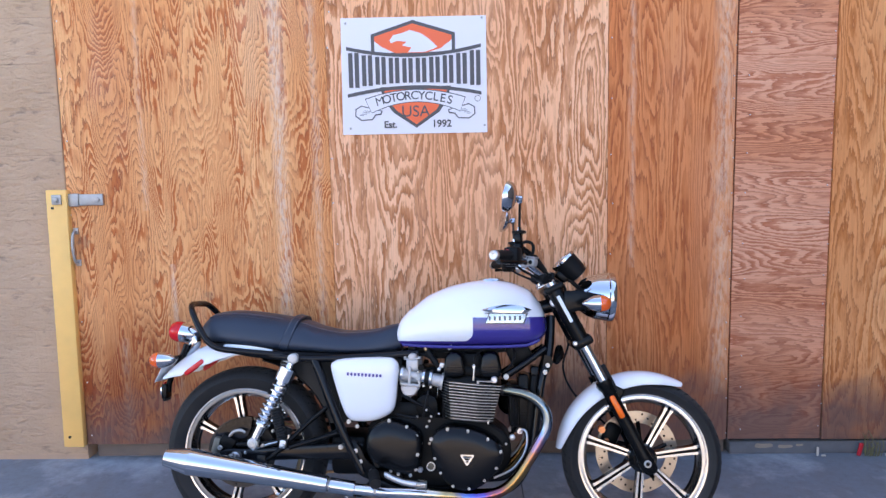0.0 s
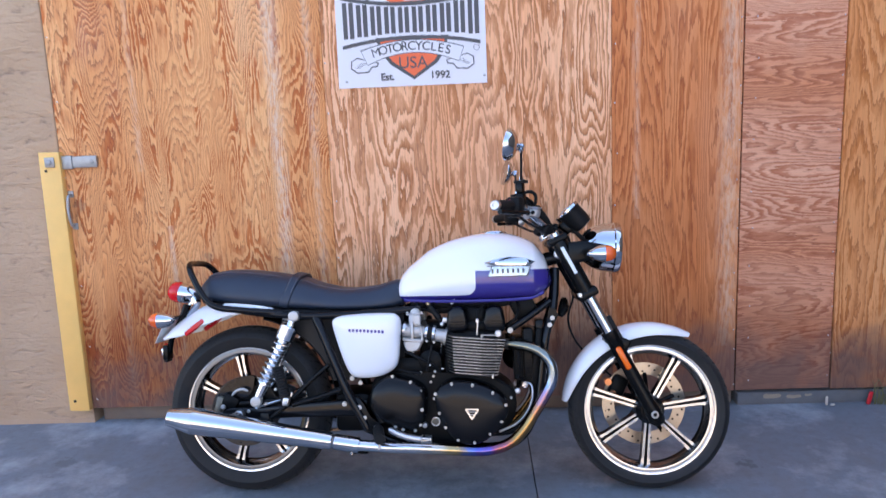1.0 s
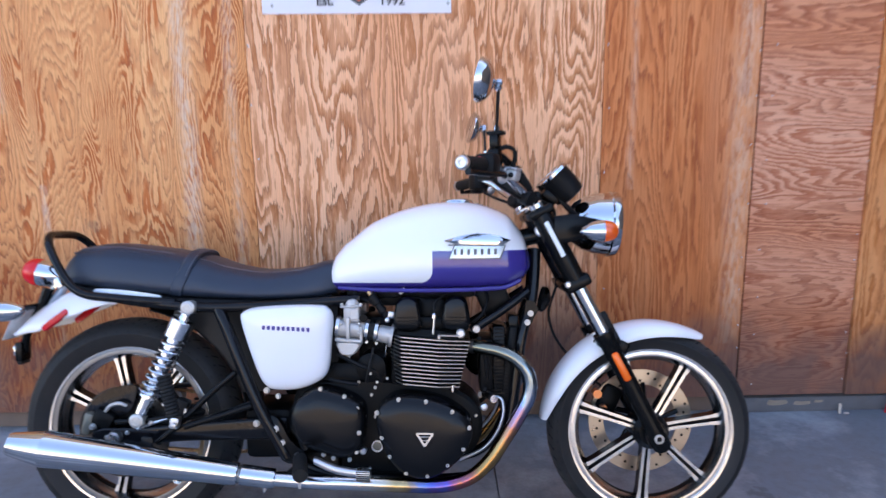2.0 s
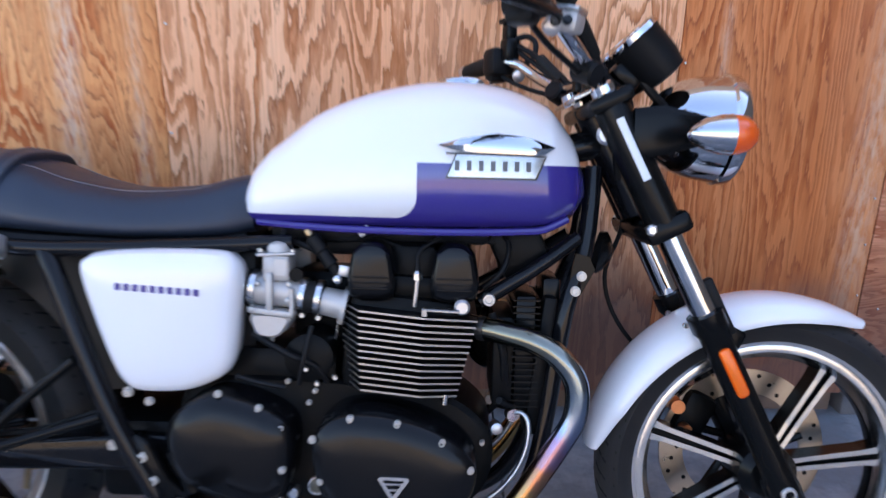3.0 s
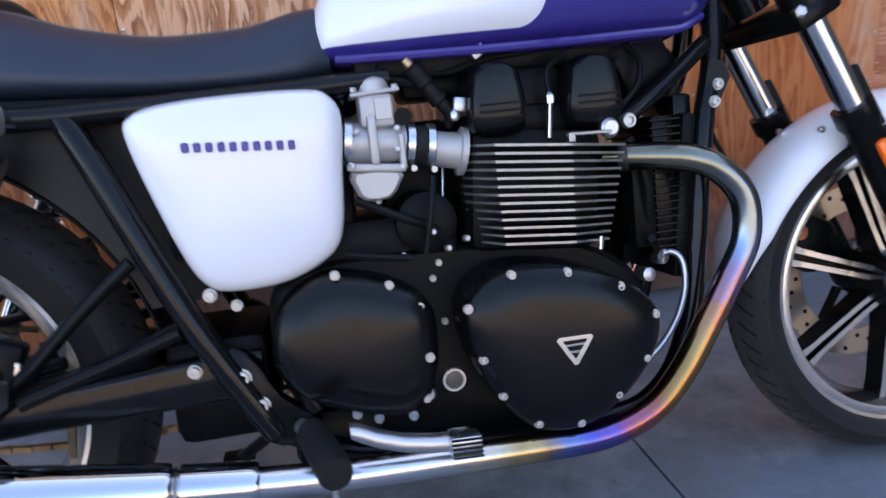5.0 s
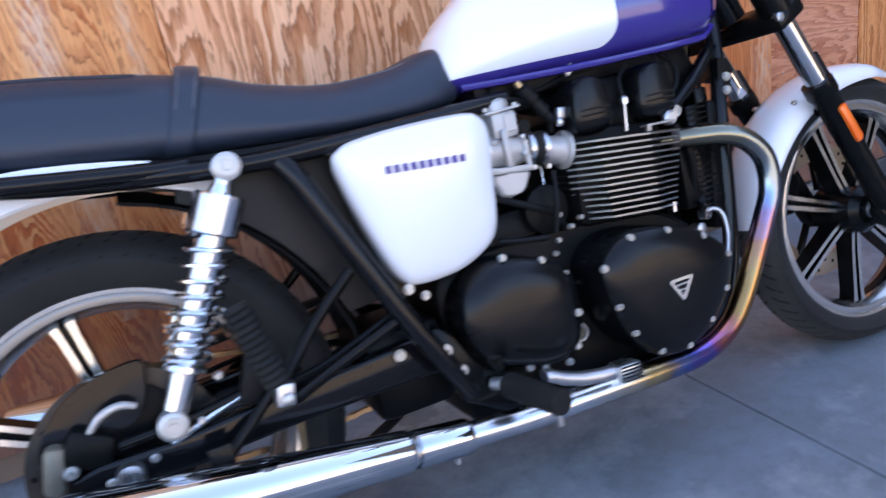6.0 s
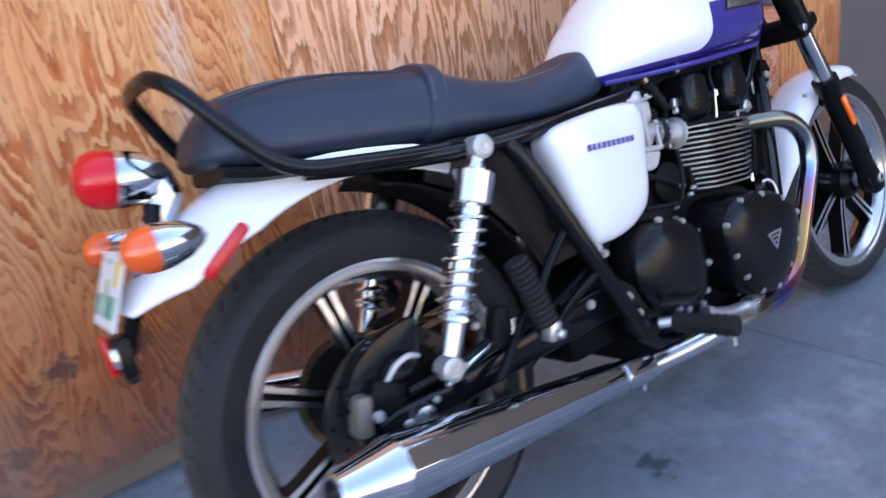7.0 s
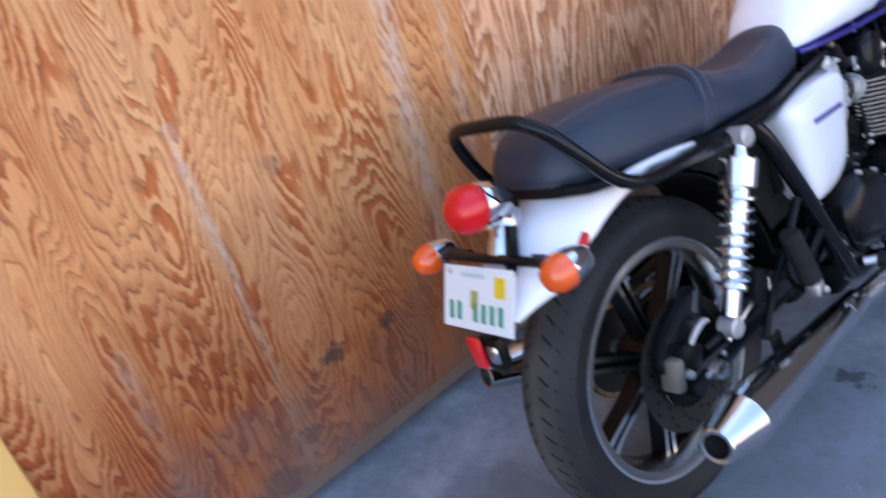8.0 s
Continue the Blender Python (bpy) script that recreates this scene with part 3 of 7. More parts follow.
def build_wall():
    wall = part("wall_north", block((-6.998, 0.7925, 3.5), (12, 0.24, 7.0), 0), MORTAR, None, "painted concrete block wall in dull beige", True)
    tagged(wall, category="wall", kind="structure")
    above = part("wall_above_doors", block((1.03, 0.80, 4.75), (4.0, 0.24, 4.5), 0), MORTAR, None, "plain beige wall above the plywood doors", True)
    tagged(above, category="wall", kind="structure")
    east = part("wall_east", block((9.03, 0.78, 3.5), (12.0, 0.24, 7.0), 0), DARK_WALL, None, "dark grey-brown plain wall beside the doors", True)
    tagged(east, category="wall", kind="structure")
    back = part("wall_back", block((2, 6.0, 3.5), (30, 0.2, 7.0), 0), STUCCO, None, "plain back wall of the shed", True)
    tagged(back, category="wall", kind="structure")
    roof = part("roof", block((2, 3.4, 7.1), (31, 5.6, 0.2), 0), STUCCO, None, "flat roof of the shed", True)
    tagged(roof, category="roof", kind="structure")
    south = part("wall_south", block((2, -15, 1.6), (60, 0.3, 3.2), 0), BROWN_STUCCO, None, "plain brown stucco wall across the yard", True)
    tagged(south, category="wall", kind="structure")
    # unseen wall, added so the chrome reflects something dark towards +x
    wing = part("wall_unseen_side", block((5.4, -2.23, 2.15), (0.5, 5.76, 4.3), 0), UNSEEN_WALL, None, "plain brown unseen wall, added for dark reflections in the chrome", True)
    tagged(wing, category="wall", kind="structure")
    sill = part("threshold", block((0.545, 0.755, 0.030), (3.03, 0.1, 0.070), 0.006), SILL, None, "low concrete sill under the doors")
    tagged(sill, category="threshold", kind="structure")
    right = part("threshold", block((2.55, 0.730, 0.028), (0.95, 0.11, 0.068), 0.012), ROUGH_SILL, None, "low concrete sill under the doors")
    tagged(right, category="threshold", kind="structure")
    # pale spalled patches on the sill's face
    for x, z, w, h in ((2.235, 0.040, 0.085, 0.024), (2.335, 0.036, 0.070, 0.018), (2.400, 0.042, 0.034, 0.012)):
        rim = [(x - w / 2, z - h * 0.3), (x - w * 0.2, z - h * 0.5), (x + w * 0.25, z - h * 0.4), (x + w / 2, z - h * 0.1), (x + w * 0.38, z + h * 0.45), (x - w * 0.1, z + h * 0.35), (x - w * 0.42, z + h * 0.5)]
        part("spalled_patch", cover(rim, [(0.678, 1.0), (0.6735, 0.97), (0.6730, 0.6)], 2), SPALL, right)
    return wall


def build_doors():
    """Plywood sheets nailed to the timber leaves."""
    leaf = part("door_1", block((0.5365, 0.70, 1.28), (3.021, 0.05, 2.40), 0.004), DARK_TIMBER, None, "large closed plywood yard door, weathered orange, with a bolted hasp", True)
    tagged(leaf, category="door", kind="structure")
    fixed = part("door_2", block((2.540, 0.71, 1.28), (0.960, 0.05, 2.40), 0.004), DARK_TIMBER, None, "plywood-faced side panel and second door, weathered", True)
    tagged(fixed, category="door", kind="structure")
    rnd = random.Random(4)
    for door, x0, x1, y, mat in ((leaf, -0.986, 0.2400, WALL_Y, PLY_A), (leaf, 0.2415, 1.4915, WALL_Y - 0.001, PLY_C), (leaf, 1.4930, 2.050, WALL_Y - 0.002, PLY_D),
                                 (fixed, 2.058, 2.484, WALL_Y + 0.006, PLY_E), (fixed, 2.487, 3.02, WALL_Y - 0.004, PLY_F)):
        z0 = 0.082 + rnd.uniform(-0.004, 0.004)
        part("panel", block(((x0 + x1) / 2, y + 0.009, (z0 + 2.48) / 2), (x1 - x0, 0.018, 2.48 - z0), 0.0015, segments=1), mat, door, flat=True)
    nail = None
    for x, rows in ((2.040, 16), (2.11, 12), (2.476, 18), (1.512, 10), (0.255, 10), (-0.970, 8)):
        for k in range(rows):
            z = 0.12 + k * 2.2 / rows + rnd.uniform(-0.04, 0.04)
            y = WALL_Y + (0.006 if x > 2.08 else -0.003)
            m = Matrix.Translation((x + rnd.uniform(-0.008, 0.008), y, z))
            owner = leaf if x < 2.08 else fixed
            if nail is None:
                nail = part("nail", lathe([(0.002, 0.0035), (-0.001, 0.0032), (-0.0018, 0.0015)], (0, 0, 0), (0, 1, 0), 8), STEEL, owner, at=m)
            else:
                again("nail", nail, owner, m)
    # hasp, padlock plate and pull
    part("hasp", block((-0.868, WALL_Y - 0.009, 1.256), (0.112, 0.014, 0.052), 0.004), GALVANISED, leaf, "galvanised steel hasp")
    part("hinge_plate", block((-0.949, WALL_Y - 0.010, 1.256), (0.050, 0.018, 0.060), 0.005), GALVANISED, leaf)
    part("bolt", lathe([(0, 0.012), (-0.006, 0.011), (-0.008, 0.006)], (-0.836, WALL_Y - 0.016, 1.256), (0, 1, 0), 10), GALVANISED, leaf)
    pull = tube([(-0.957, WALL_Y, 1.108), (-0.957, WALL_Y - 0.026, 1.102), (-0.960, WALL_Y - 0.034, 1.04), (-0.957, WALL_Y - 0.026, 0.974), (-0.957, WALL_Y, 0.968)], 0.0068, 10)
    block((-0.957, WALL_Y - 0.003, 1.112), (0.026, 0.007, 0.030), 0.003, pull)
    block((-0.955, WALL_Y - 0.003, 0.964), (0.026, 0.007, 0.030), 0.003, pull)
    part("pull_handle", pull, GALVANISED, leaf, "galvanised steel pull handle")
    lean = pose(0, 0, 0, 0, 0.8, 0)
    post = part("yellow_post", block((-1.028, WALL_Y - 0.014, 0.692), (0.096, 0.036, 1.225), 0.004, turn=lean), YELLOW, None, "yellow painted timber jamb post with a bolted plate")
    tagged(post, category="post", kind="structure")
    part("lock_plate", block((-1.016, WALL_Y - 0.036, 1.260), (0.045, 0.008, 0.045), 0.003), GALVANISED, post)
    part("bolt", lathe([(0, 0.013), (-0.008, 0.013), (-0.011, 0.008)], (-1.016, WALL_Y - 0.04, 1.260), (0, 1, 0), 6), GALVANISED, post, flat=True)
    part("bolt", lathe([(0, 0.007), (-0.004, 0.006)], (-1.040, WALL_Y - 0.032, 1.222), (0, 1, 0), 8), DARK_STEEL, post)
    part("bolt", lathe([(0, 0.007), (-0.004, 0.006)], (-1.052, WALL_Y - 0.032, 0.13), (0, 1, 0), 8), DARK_STEEL, post)


def build_sign():
    """A vinyl sign: badge shapes in dark and orange; the words that are plain words are lettered."""
    x0, x1, z0, z1 = 0.307, 0.955, 1.525, 2.034
    y = WALL_Y - 0.006
    sign = part("wall_sign", plate([(x0, z0), (x1, z0 - 0.002), (x1, z1 - 0.004), (x0 + 0.006, z1)], y, y + 0.004), SIGN_WHITE, None,
                "white vinyl sign with dark and orange shield on plywood", True)
    tagged(sign, category="sign")
    cx = 0.634
    s = 0.00252  # metres a unit of the drawing

    def pt(u, v):
        return cx + (u - 732) * s, 1.779 - (v - 136) * s

    def shape(name, mat, lift, *uv):
        part(name, plate([pt(*q) for q in uv], y - lift, y - lift + 0.0015), mat, sign, flat=True)

    def arc(u0, u1, v_side, v_mid, n=14):
        return [(u0 + (u1 - u0) * k / n, v_mid + (v_side - v_mid) * (2 * k / n - 1) ** 2) for k in range(n + 1)]

    # upper shield, its orange field, the band lines
    shape("shield_top", SIGN_DARK, 0.0018, (657, 64), (731, 41), (805, 64), (805, 98), (780, 100), (683, 100), (657, 98))
    shape("shield_band", SIGN_WHITE, 0.0020, (663, 68), (731, 47), (799, 68), (799, 96), (663, 96))
    shape("shield_field", SIGN_ORANGE, 0.0022, (663, 68), (731, 47), (799, 68), (799, 76), (780, 90), (755, 97), (700, 97), (676, 86), (663, 76))
    shape("emblem", SIGN_WHITE, 0.0026, (690, 75), (697, 66), (712, 63), (726, 58), (745, 64), (760, 74), (774, 88), (764, 92), (752, 96), (722, 96), (728, 88), (712, 84), (720, 78), (704, 76), (692, 80))
    for v_side, v_mid, w in ((84, 98, 6), (166, 153, 6)):
        top = arc(613, 850, v_side, v_mid)
        low = [(u, v + w) for u, v in arc(613, 850, v_side, v_mid)][::-1]
        shape("band_line", SIGN_DARK, 0.0026, *top, *low)
    # the name in the band: nine upright bars between the lines
    for k in range(10):
        u = 616 + k * 23.8
        e = abs(k - 4.5) / 4.5
        a, b = 106 - 11 * e * e, 148 + 7 * e * e
        for d in (0, 11):
            shape("lettering_bar", SIGN_DARK, 0.0026, (u + d, a), (u + d + 7.5, a), (u + d + 7.5, b), (u + d, b))
    # lower shield
    shape("shield_foot", SIGN_DARK, 0.0018, (671, 155), (796, 155), (790, 178), (775, 200), (734, 227), (694, 200), (677, 178))
    shape("shield_field", SIGN_ORANGE, 0.0022, (677, 160), (790, 160), (784, 176), (770, 196), (734, 221), (699, 196), (683, 176))
    ribbon_top, ribbon_low = arc(643, 822, 176, 161), [(u, v) for u, v in arc(655, 812, 199, 181)][::-1]
    shape("ribbon_edge", SIGN_DARK, 0.0026, *[(u, v - 1.3) for u, v in ribbon_top], *[(u, v + 1.3) for u, v in ribbon_low])
    shape("ribbon", SIGN_WHITE, 0.0030, *[(u + (1.5 if u < 732 else -1.5), v) for u, v in ribbon_top], *ribbon_low)
    for d in (-1, 1):
        tail = [(732 + d * a, b) for a, b in ((82, 190), (95, 186), (106, 192), (107, 205), (96, 213), (76, 212), (70, 204), (60, 203), (58, 196))]
        inner = [(732 + d * a, b) for a, b in ((82, 191.5), (95, 188), (104, 193), (105, 204), (95, 211), (77, 210), (71, 202), (62, 201), (60, 197))]
        shape("ribbon_tail", SIGN_DARK, 0.0020, *tail)
        shape("ribbon_tail_face", SIGN_WHITE, 0.0023, *inner)
        for q in range(4):
            a = [(732 + d * (76 + q * 5), 197 + q * 2), (732 + d * (90 + q * 3), 195 + q * 2.6), (732 + d * (90 + q * 3), 195.9 + q * 2.6), (732 + d * (76 + q * 5), 197.9 + q * 2)]
            shape("fold_line", SIGN_DARK, 0.0028, *a)

    def word(text, u, v, size, mat, turn=0.0, bold=0.0):
        c = bpy.data.curves.new("lettering", "FONT")
        c.body, c.size, c.align_x, c.align_y, c.extrude = text, size, "CENTER", "CENTER", 0.0004
        c.offset = bold
        tmp = bpy.data.objects.new("lettering", c)
        me = bpy.data.meshes.new_from_object(tmp)
        bpy.data.objects.remove(tmp)
        me.materials.append(mat)
        ob = new("lettering", me)
        ob.parent = sign
        x, z = pt(u, v)
        ob.matrix_basis = pose(x, y - 0.0036, z, 90, 0, 0) @ pose(0, 0, 0, 0, 0, turn)

    for k, ch in enumerate("MOTORCYCLES"):
        t = (k - 5) / 5
        word(ch, 732 + t * 62, 171 + 9 * t * t, 0.052, SIGN_DARK, -t * 14, 0.0 if ch == "M" else 0.0006)
    word("USA", 733, 199, 0.070, SIGN_DARK)
    word("Est.", 688, 221, 0.042, SIGN_DARK, 0.0, 0.001)
    word("1992", 779, 221, 0.044, SIGN_DARK, 0.0, 0.001)
    ring = lathe([(0, 0.0135), (0.0008, 0.0135), (0.0008, 0.0115), (0, 0.0115)], (*pt(843, 178)[:1], y - 0.003, pt(843, 178)[1]), (0, 1, 0), 18, False)
    part("mark_ring", ring, SIGN_DARK, sign)
    for u, v in ((613, 44), (852, 40), (616, 226), (855, 225)):
        x, z = pt(u, v)
        part("screw", lathe([(0.002, 0.006), (-0.002, 0.005), (-0.003, 0.002)], (x, y, z), (0, 1, 0), 10), GALVANISED, sign)


build_ground()
WALL = build_wall()
build_doors()
build_sign()

# ---- the motorcycle, in its own upright frame: rear contact at the origin, nose to +x, its right side at -y ----
BIKE = new("motorcycle")
BIKE.empty_display_size = 0.2
BIKE.matrix_basis = pose(-0.008, 0, 0, -10.5, 0, -2) @ Matrix.Scale(1.02, 4)
tagged(BIKE, "white and purple retro motorcycle leaning on its side stand", "motorcycle")
REAR, FRONT = Vector((0.003, 0, 0.3065)), Vector((1.467, 0, 0.285))


def bolt_mesh_under(parent, at, size=0.006, length=0.006, mat=None, side=-1):
    """A socket-head bolt on its washer."""
    q = size * 0.86
    return part("bolt", lathe([(0.004, q * 1.3), (-0.0012, q * 1.3), (-0.0012, q), (-length + 0.0008, q), (-length, q * 0.86), (-length, q * 0.52), (-length + 0.003, q * 0.48), (-length + 0.003, 0.0004)], (0, 0, 0), (0, -side, 0), 12),
                mat or BOLT, parent, at=Matrix.Translation(at), flat=True)


def build_tank():
    xs = [0.572, 0.590, 0.615, 0.691, 0.777, 0.883, 0.988, 1.070, 1.112, 1.130, 1.136]
    top = [0.754, 0.792, 0.821, 0.878, 0.914, 0.934, 0.929, 0.897, 0.846, 0.795, 0.765]
    low = [0.700, 0.690, 0.687, 0.684, 0.682, 0.682, 0.684, 0.690, 0.712, 0.738, 0.750]
    wide = [0.055, 0.078, 0.092, 0.113, 0.130, 0.141, 0.142, 0.125, 0.096, 0.060, 0.030]

    def half(x, z):
        """Half the tank's width at a place on its side."""
        a, b, w = (smooth_interp(x, xs, q) for q in (low, top, wide))
        mid = a + (b - a) * 0.36
        h = (b - mid) if z > mid else (mid - a)
        k = min(abs(z - mid) / h, 0.999)
        return w * (1 - k ** 2.5) ** (1 / 2.5)

    rings = []
    for x in np.concatenate((np.linspace(0.572, 0.64, 8)[:-1], np.linspace(0.64, 1.06, 26)[:-1], np.linspace(1.06, 1.136, 12))):
        a, b, w = (smooth_interp(x, xs, q) for q in (low, top, wide))
        mid = a + (b - a) * 0.36
        ring = []
        for y, z in oval(1, 1, 0.8, 44):
            ring.append(Vector((x, y * w, mid + (z * (b - mid) if z > 0 else z * (mid - a)))))
        rings.append(ring)
    bm = skin(rings)
    tank = part("fuel_tank", bm, TANK_PAINT, BIKE, "white and purple painted fuel tank with chrome badge")
    # lower seam lip
    seam = [(x, -smooth_interp(x, xs, wide) * 0.80, smooth_interp(x, xs, low) + 0.010) for x in np.linspace(0.60, 1.10, 14)]
    for s in (1, -1):
        part("seam", tube([(x, y * s, z) for x, y, z in seam], 0.006, 8, 3), surface("purple_gloss", (0.04, 0.026, 0.2), 0.2, 0, 0.1, 30, 0, 0.6) if s == 1 else bpy.data.materials["purple_gloss"], tank)
    cap = lathe([(-0.015, 0.046), (-0.001, 0.046), (0.003, 0.043), (0.003, 0.034), (0.0055, 0.031), (0.006, 0.02), (0.006, 0.006)], (0.930, 0, 0.936), (0, 0, 1), 28)
    part("filler_cap", cap, CHROME, tank, "chrome filler cap")

    def badge(s):
        def on(x, z, lift):
            return Vector((x, s * (half(x, z) + lift), z))

        def slab(outline, lift, thick=0.005, steps=10):
            # fills the outline in strips so that it follows the tank
            pts = outline
            bm2 = bmesh.new()
            us = [p[0] for p in pts]
            lo, hi = min(us), max(us)
            def span(x):
                zs = []
                for (ax, az), (bx, bz) in zip(pts, pts[1:] + pts[:1]):
                    if min(ax, bx) - 1e-9 <= x <= max(ax, bx) + 1e-9 and abs(ax - bx) > 1e-9:
                        zs.append(az + (bz - az) * (x - ax) / (bx - ax))
                return (min(zs), max(zs)) if zs else None
            cols = []
            for k in range(steps + 1):
                x = lo + 1e-6 + (hi - lo - 2e-6) * k / steps
                a, b = span(x)
                cols.append((x, a, b))
            rings = []
            for x, a, b in cols:
                m = (a + b) / 2
                rings.append([on(x, a, 0.0), on(x, a, lift), on(x, m, lift + thick * 0.3), on(x, b, lift), on(x, b, 0.0)])
            return skin(rings, True, bm2)

        body = [(0.908, 0.779), (1.043, 0.779), (1.056, 0.812), (0.911, 0.815)]
        wing = [(0.893, 0.826), (0.935, 0.838), (0.985, 0.845), (1.030, 0.840), (1.072, 0.826), (1.052, 0.8135), (0.925, 0.8165)]
        part("badge_edge", slab([(0.9055, 0.7765), (1.0455, 0.7765), (1.059, 0.813), (0.909, 0.816)], 0.0035, 0.0), DARK_STEEL, tank)
        part("badge_plate", slab(body, 0.005, 0.001), BADGE_METAL, tank, "chrome tank badge with dark bars")
        part("badge_wing", slab(wing, 0.008, 0.012), CHROME, tank)
        part("badge_line", slab([(0.905, 0.813), (1.055, 0.811), (1.055, 0.8135), (0.905, 0.8155)], 0.0075, 0.0, 8), SIGN_DARK, tank)
        for k in range(7):
            x = 0.919 + k * 0.0180
            part("badge_bar", slab([(x, 0.7885), (x + 0.0070, 0.7885), (x + 0.0070, 0.8035), (x, 0.8035)], 0.0064, 0.0, 1), BADGE_INK, tank)

    badge(-1)
    badge(1)


def build_seat():
    xs = [-0.172, -0.160, -0.120, -0.020, 0.130, 0.228, 0.292, 0.388, 0.496, 0.560, 0.592]
    top = [0.752, 0.780, 0.814, 0.823, 0.806, 0.786, 0.762, 0.745, 0.751, 0.768, 0.770]
    low = [0.738, 0.726, 0.712, 0.697, 0.682, 0.674, 0.671, 0.667, 0.667, 0.672, 0.680]
    wide = [0.050, 0.080, 0.110, 0.128, 0.134, 0.136, 0.134, 0.122, 0.100, 0.086, 0.070]

    def ring(x, grow=0.0, slant=0.0, n=40):
        a, b, w = (smooth_interp(x, xs, q) for q in (low, top, wide))
        out = []
        for y, z in oval(1, 1, 0.52, n):
            zz = (a + b) / 2 + z * ((b - a) / 2 + grow)
            yy = y * (w + grow) * (1.03 - 0.13 * (z + 1) - 0.05 * max(z, 0))
            out.append(Vector((x + slant * (zz - a), yy, zz + 0.004 * (1 - abs(y)) * (z > 0))))
        return out

    seat = part("seat", skin([ring(x) for x in np.concatenate((np.linspace(-0.172, -0.10, 8)[:-1], np.linspace(-0.10, 0.592, 44)))]), LEATHERETTE, BIKE,
                "black leatherette dual seat with a stitched strap")
    part("strap", skin([ring(x, g, 0.36) for x, g in ((0.147, 0.001), (0.149, 0.0035), (0.164, 0.0045), (0.179, 0.0035), (0.181, 0.001))]), LEATHERETTE, seat)
    thread = surface("grey_thread", (0.16, 0.16, 0.17), 0.8, 0, 0.2, 200, 0.2)
    for x in (0.153, 0.175):
        part("stitching", tube(ring(x, 0.0050, 0.36)[:21], 0.0007, 5, 1), thread, seat)
    for s in (-1, 1):
        line = []
        for x in np.linspace(-0.12, 0.14, 14):
            a, b, w = (smooth_interp(x, xs, q) for q in (low, top, wide))
            line.append((x, s * w * 0.83, b - 0.012))
        part("piping", tube(line, 0.0022, 6, 2), LEATHERETTE, seat)
        for x0, x1 in ((-0.13, 0.150), (0.200, 0.520)):
            seam = []
            for x in np.linspace(x0, x1, 16):
                a, b, w = (smooth_interp(x, xs, q) for q in (low, top, wide))
                seam.append(max(ring(x, 0.0006, 0, 120), key=lambda p: s * p.y / w + 1.25 * (p.z - (a + b) / 2) / ((b - a) / 2)))
            part("seam_stitching", tube(seam, 0.0008, 5, 1), thread, seat)
    # pan under the seat and the bright trim strip along it
    part("seat_pan", skin([[(x, y * smooth_interp(x, xs, wide) * 0.92, smooth_interp(x, xs, low) - 0.006 + z * 0.012) for y, z in oval(1, 1, 0.5, 16)] for x in np.linspace(-0.15, 0.58, 20)]), BLACK_PLASTIC, seat)
    for s in (-1, 1):
        strip = cover([(-0.050, 0.706), (-0.044, 0.690), (0.040, 0.682), (0.118, 0.679), (0.124, 0.686), (0.04, 0.700)], [(s * 0.112, 1), (s * 0.119, 1), (s * 0.120, 0.9)], 2)
        part("trim_strip", strip, WHITE_PAINT, seat)


def build_side_covers():
    outline = [(0.349, 0.626), (0.359, 0.646), (0.390, 0.656), (0.47, 0.661), (0.556, 0.660), (0.583, 0.651), (0.596, 0.625), (0.590, 0.56), (0.584, 0.497), (0.571, 0.463),
               (0.538, 0.441), (0.497, 0.429), (0.442, 0.428), (0.413, 0.438), (0.392, 0.472), (0.367, 0.55)]
    for s in (-1, 1):
        lv = [(s * 0.100, 0.95), (s * 0.125, 0.975), (s * 0.140, 0.99), (s * 0.152, 0.975), (s * 0.161, 0.935), (s * 0.166, 0.85), (s * 0.170, 0.67), (s * 0.1715, 0.4), (s * 0.172, 0.1)]
        bm = cover(outline, lv, 4)
        for v in bm.verts:  # turned in towards its front and foot
            v.co.y -= s * (0.075 * max(v.co.x - 0.43, -0.01) + 0.09 * (0.61 - v.co.z))
        side = part("side_cover", bm, WHITE_PAINT, BIKE, "white painted side cover with a row of purple bars")
        if s < 0:
            for k in range(10):
                x, z = 0.4125 + k * 0.0128, 0.6035 - k * 0.0009
                y = -0.1712 + 0.075 * (x - 0.43)
                part("lettering_bar", block((x + 0.005, y, z), (0.0076, 0.0012, 0.0108), 0.0015, segments=1), PURPLE, side, flat=True)
        bolt_mesh_under(side, (0.415, s * 0.142, 0.431), 0.0075, 0.007, BOLT, s)
        bolt_mesh_under(side, (0.442, s * 0.128, 0.412), 0.0065, 0.006, BOLT, s)


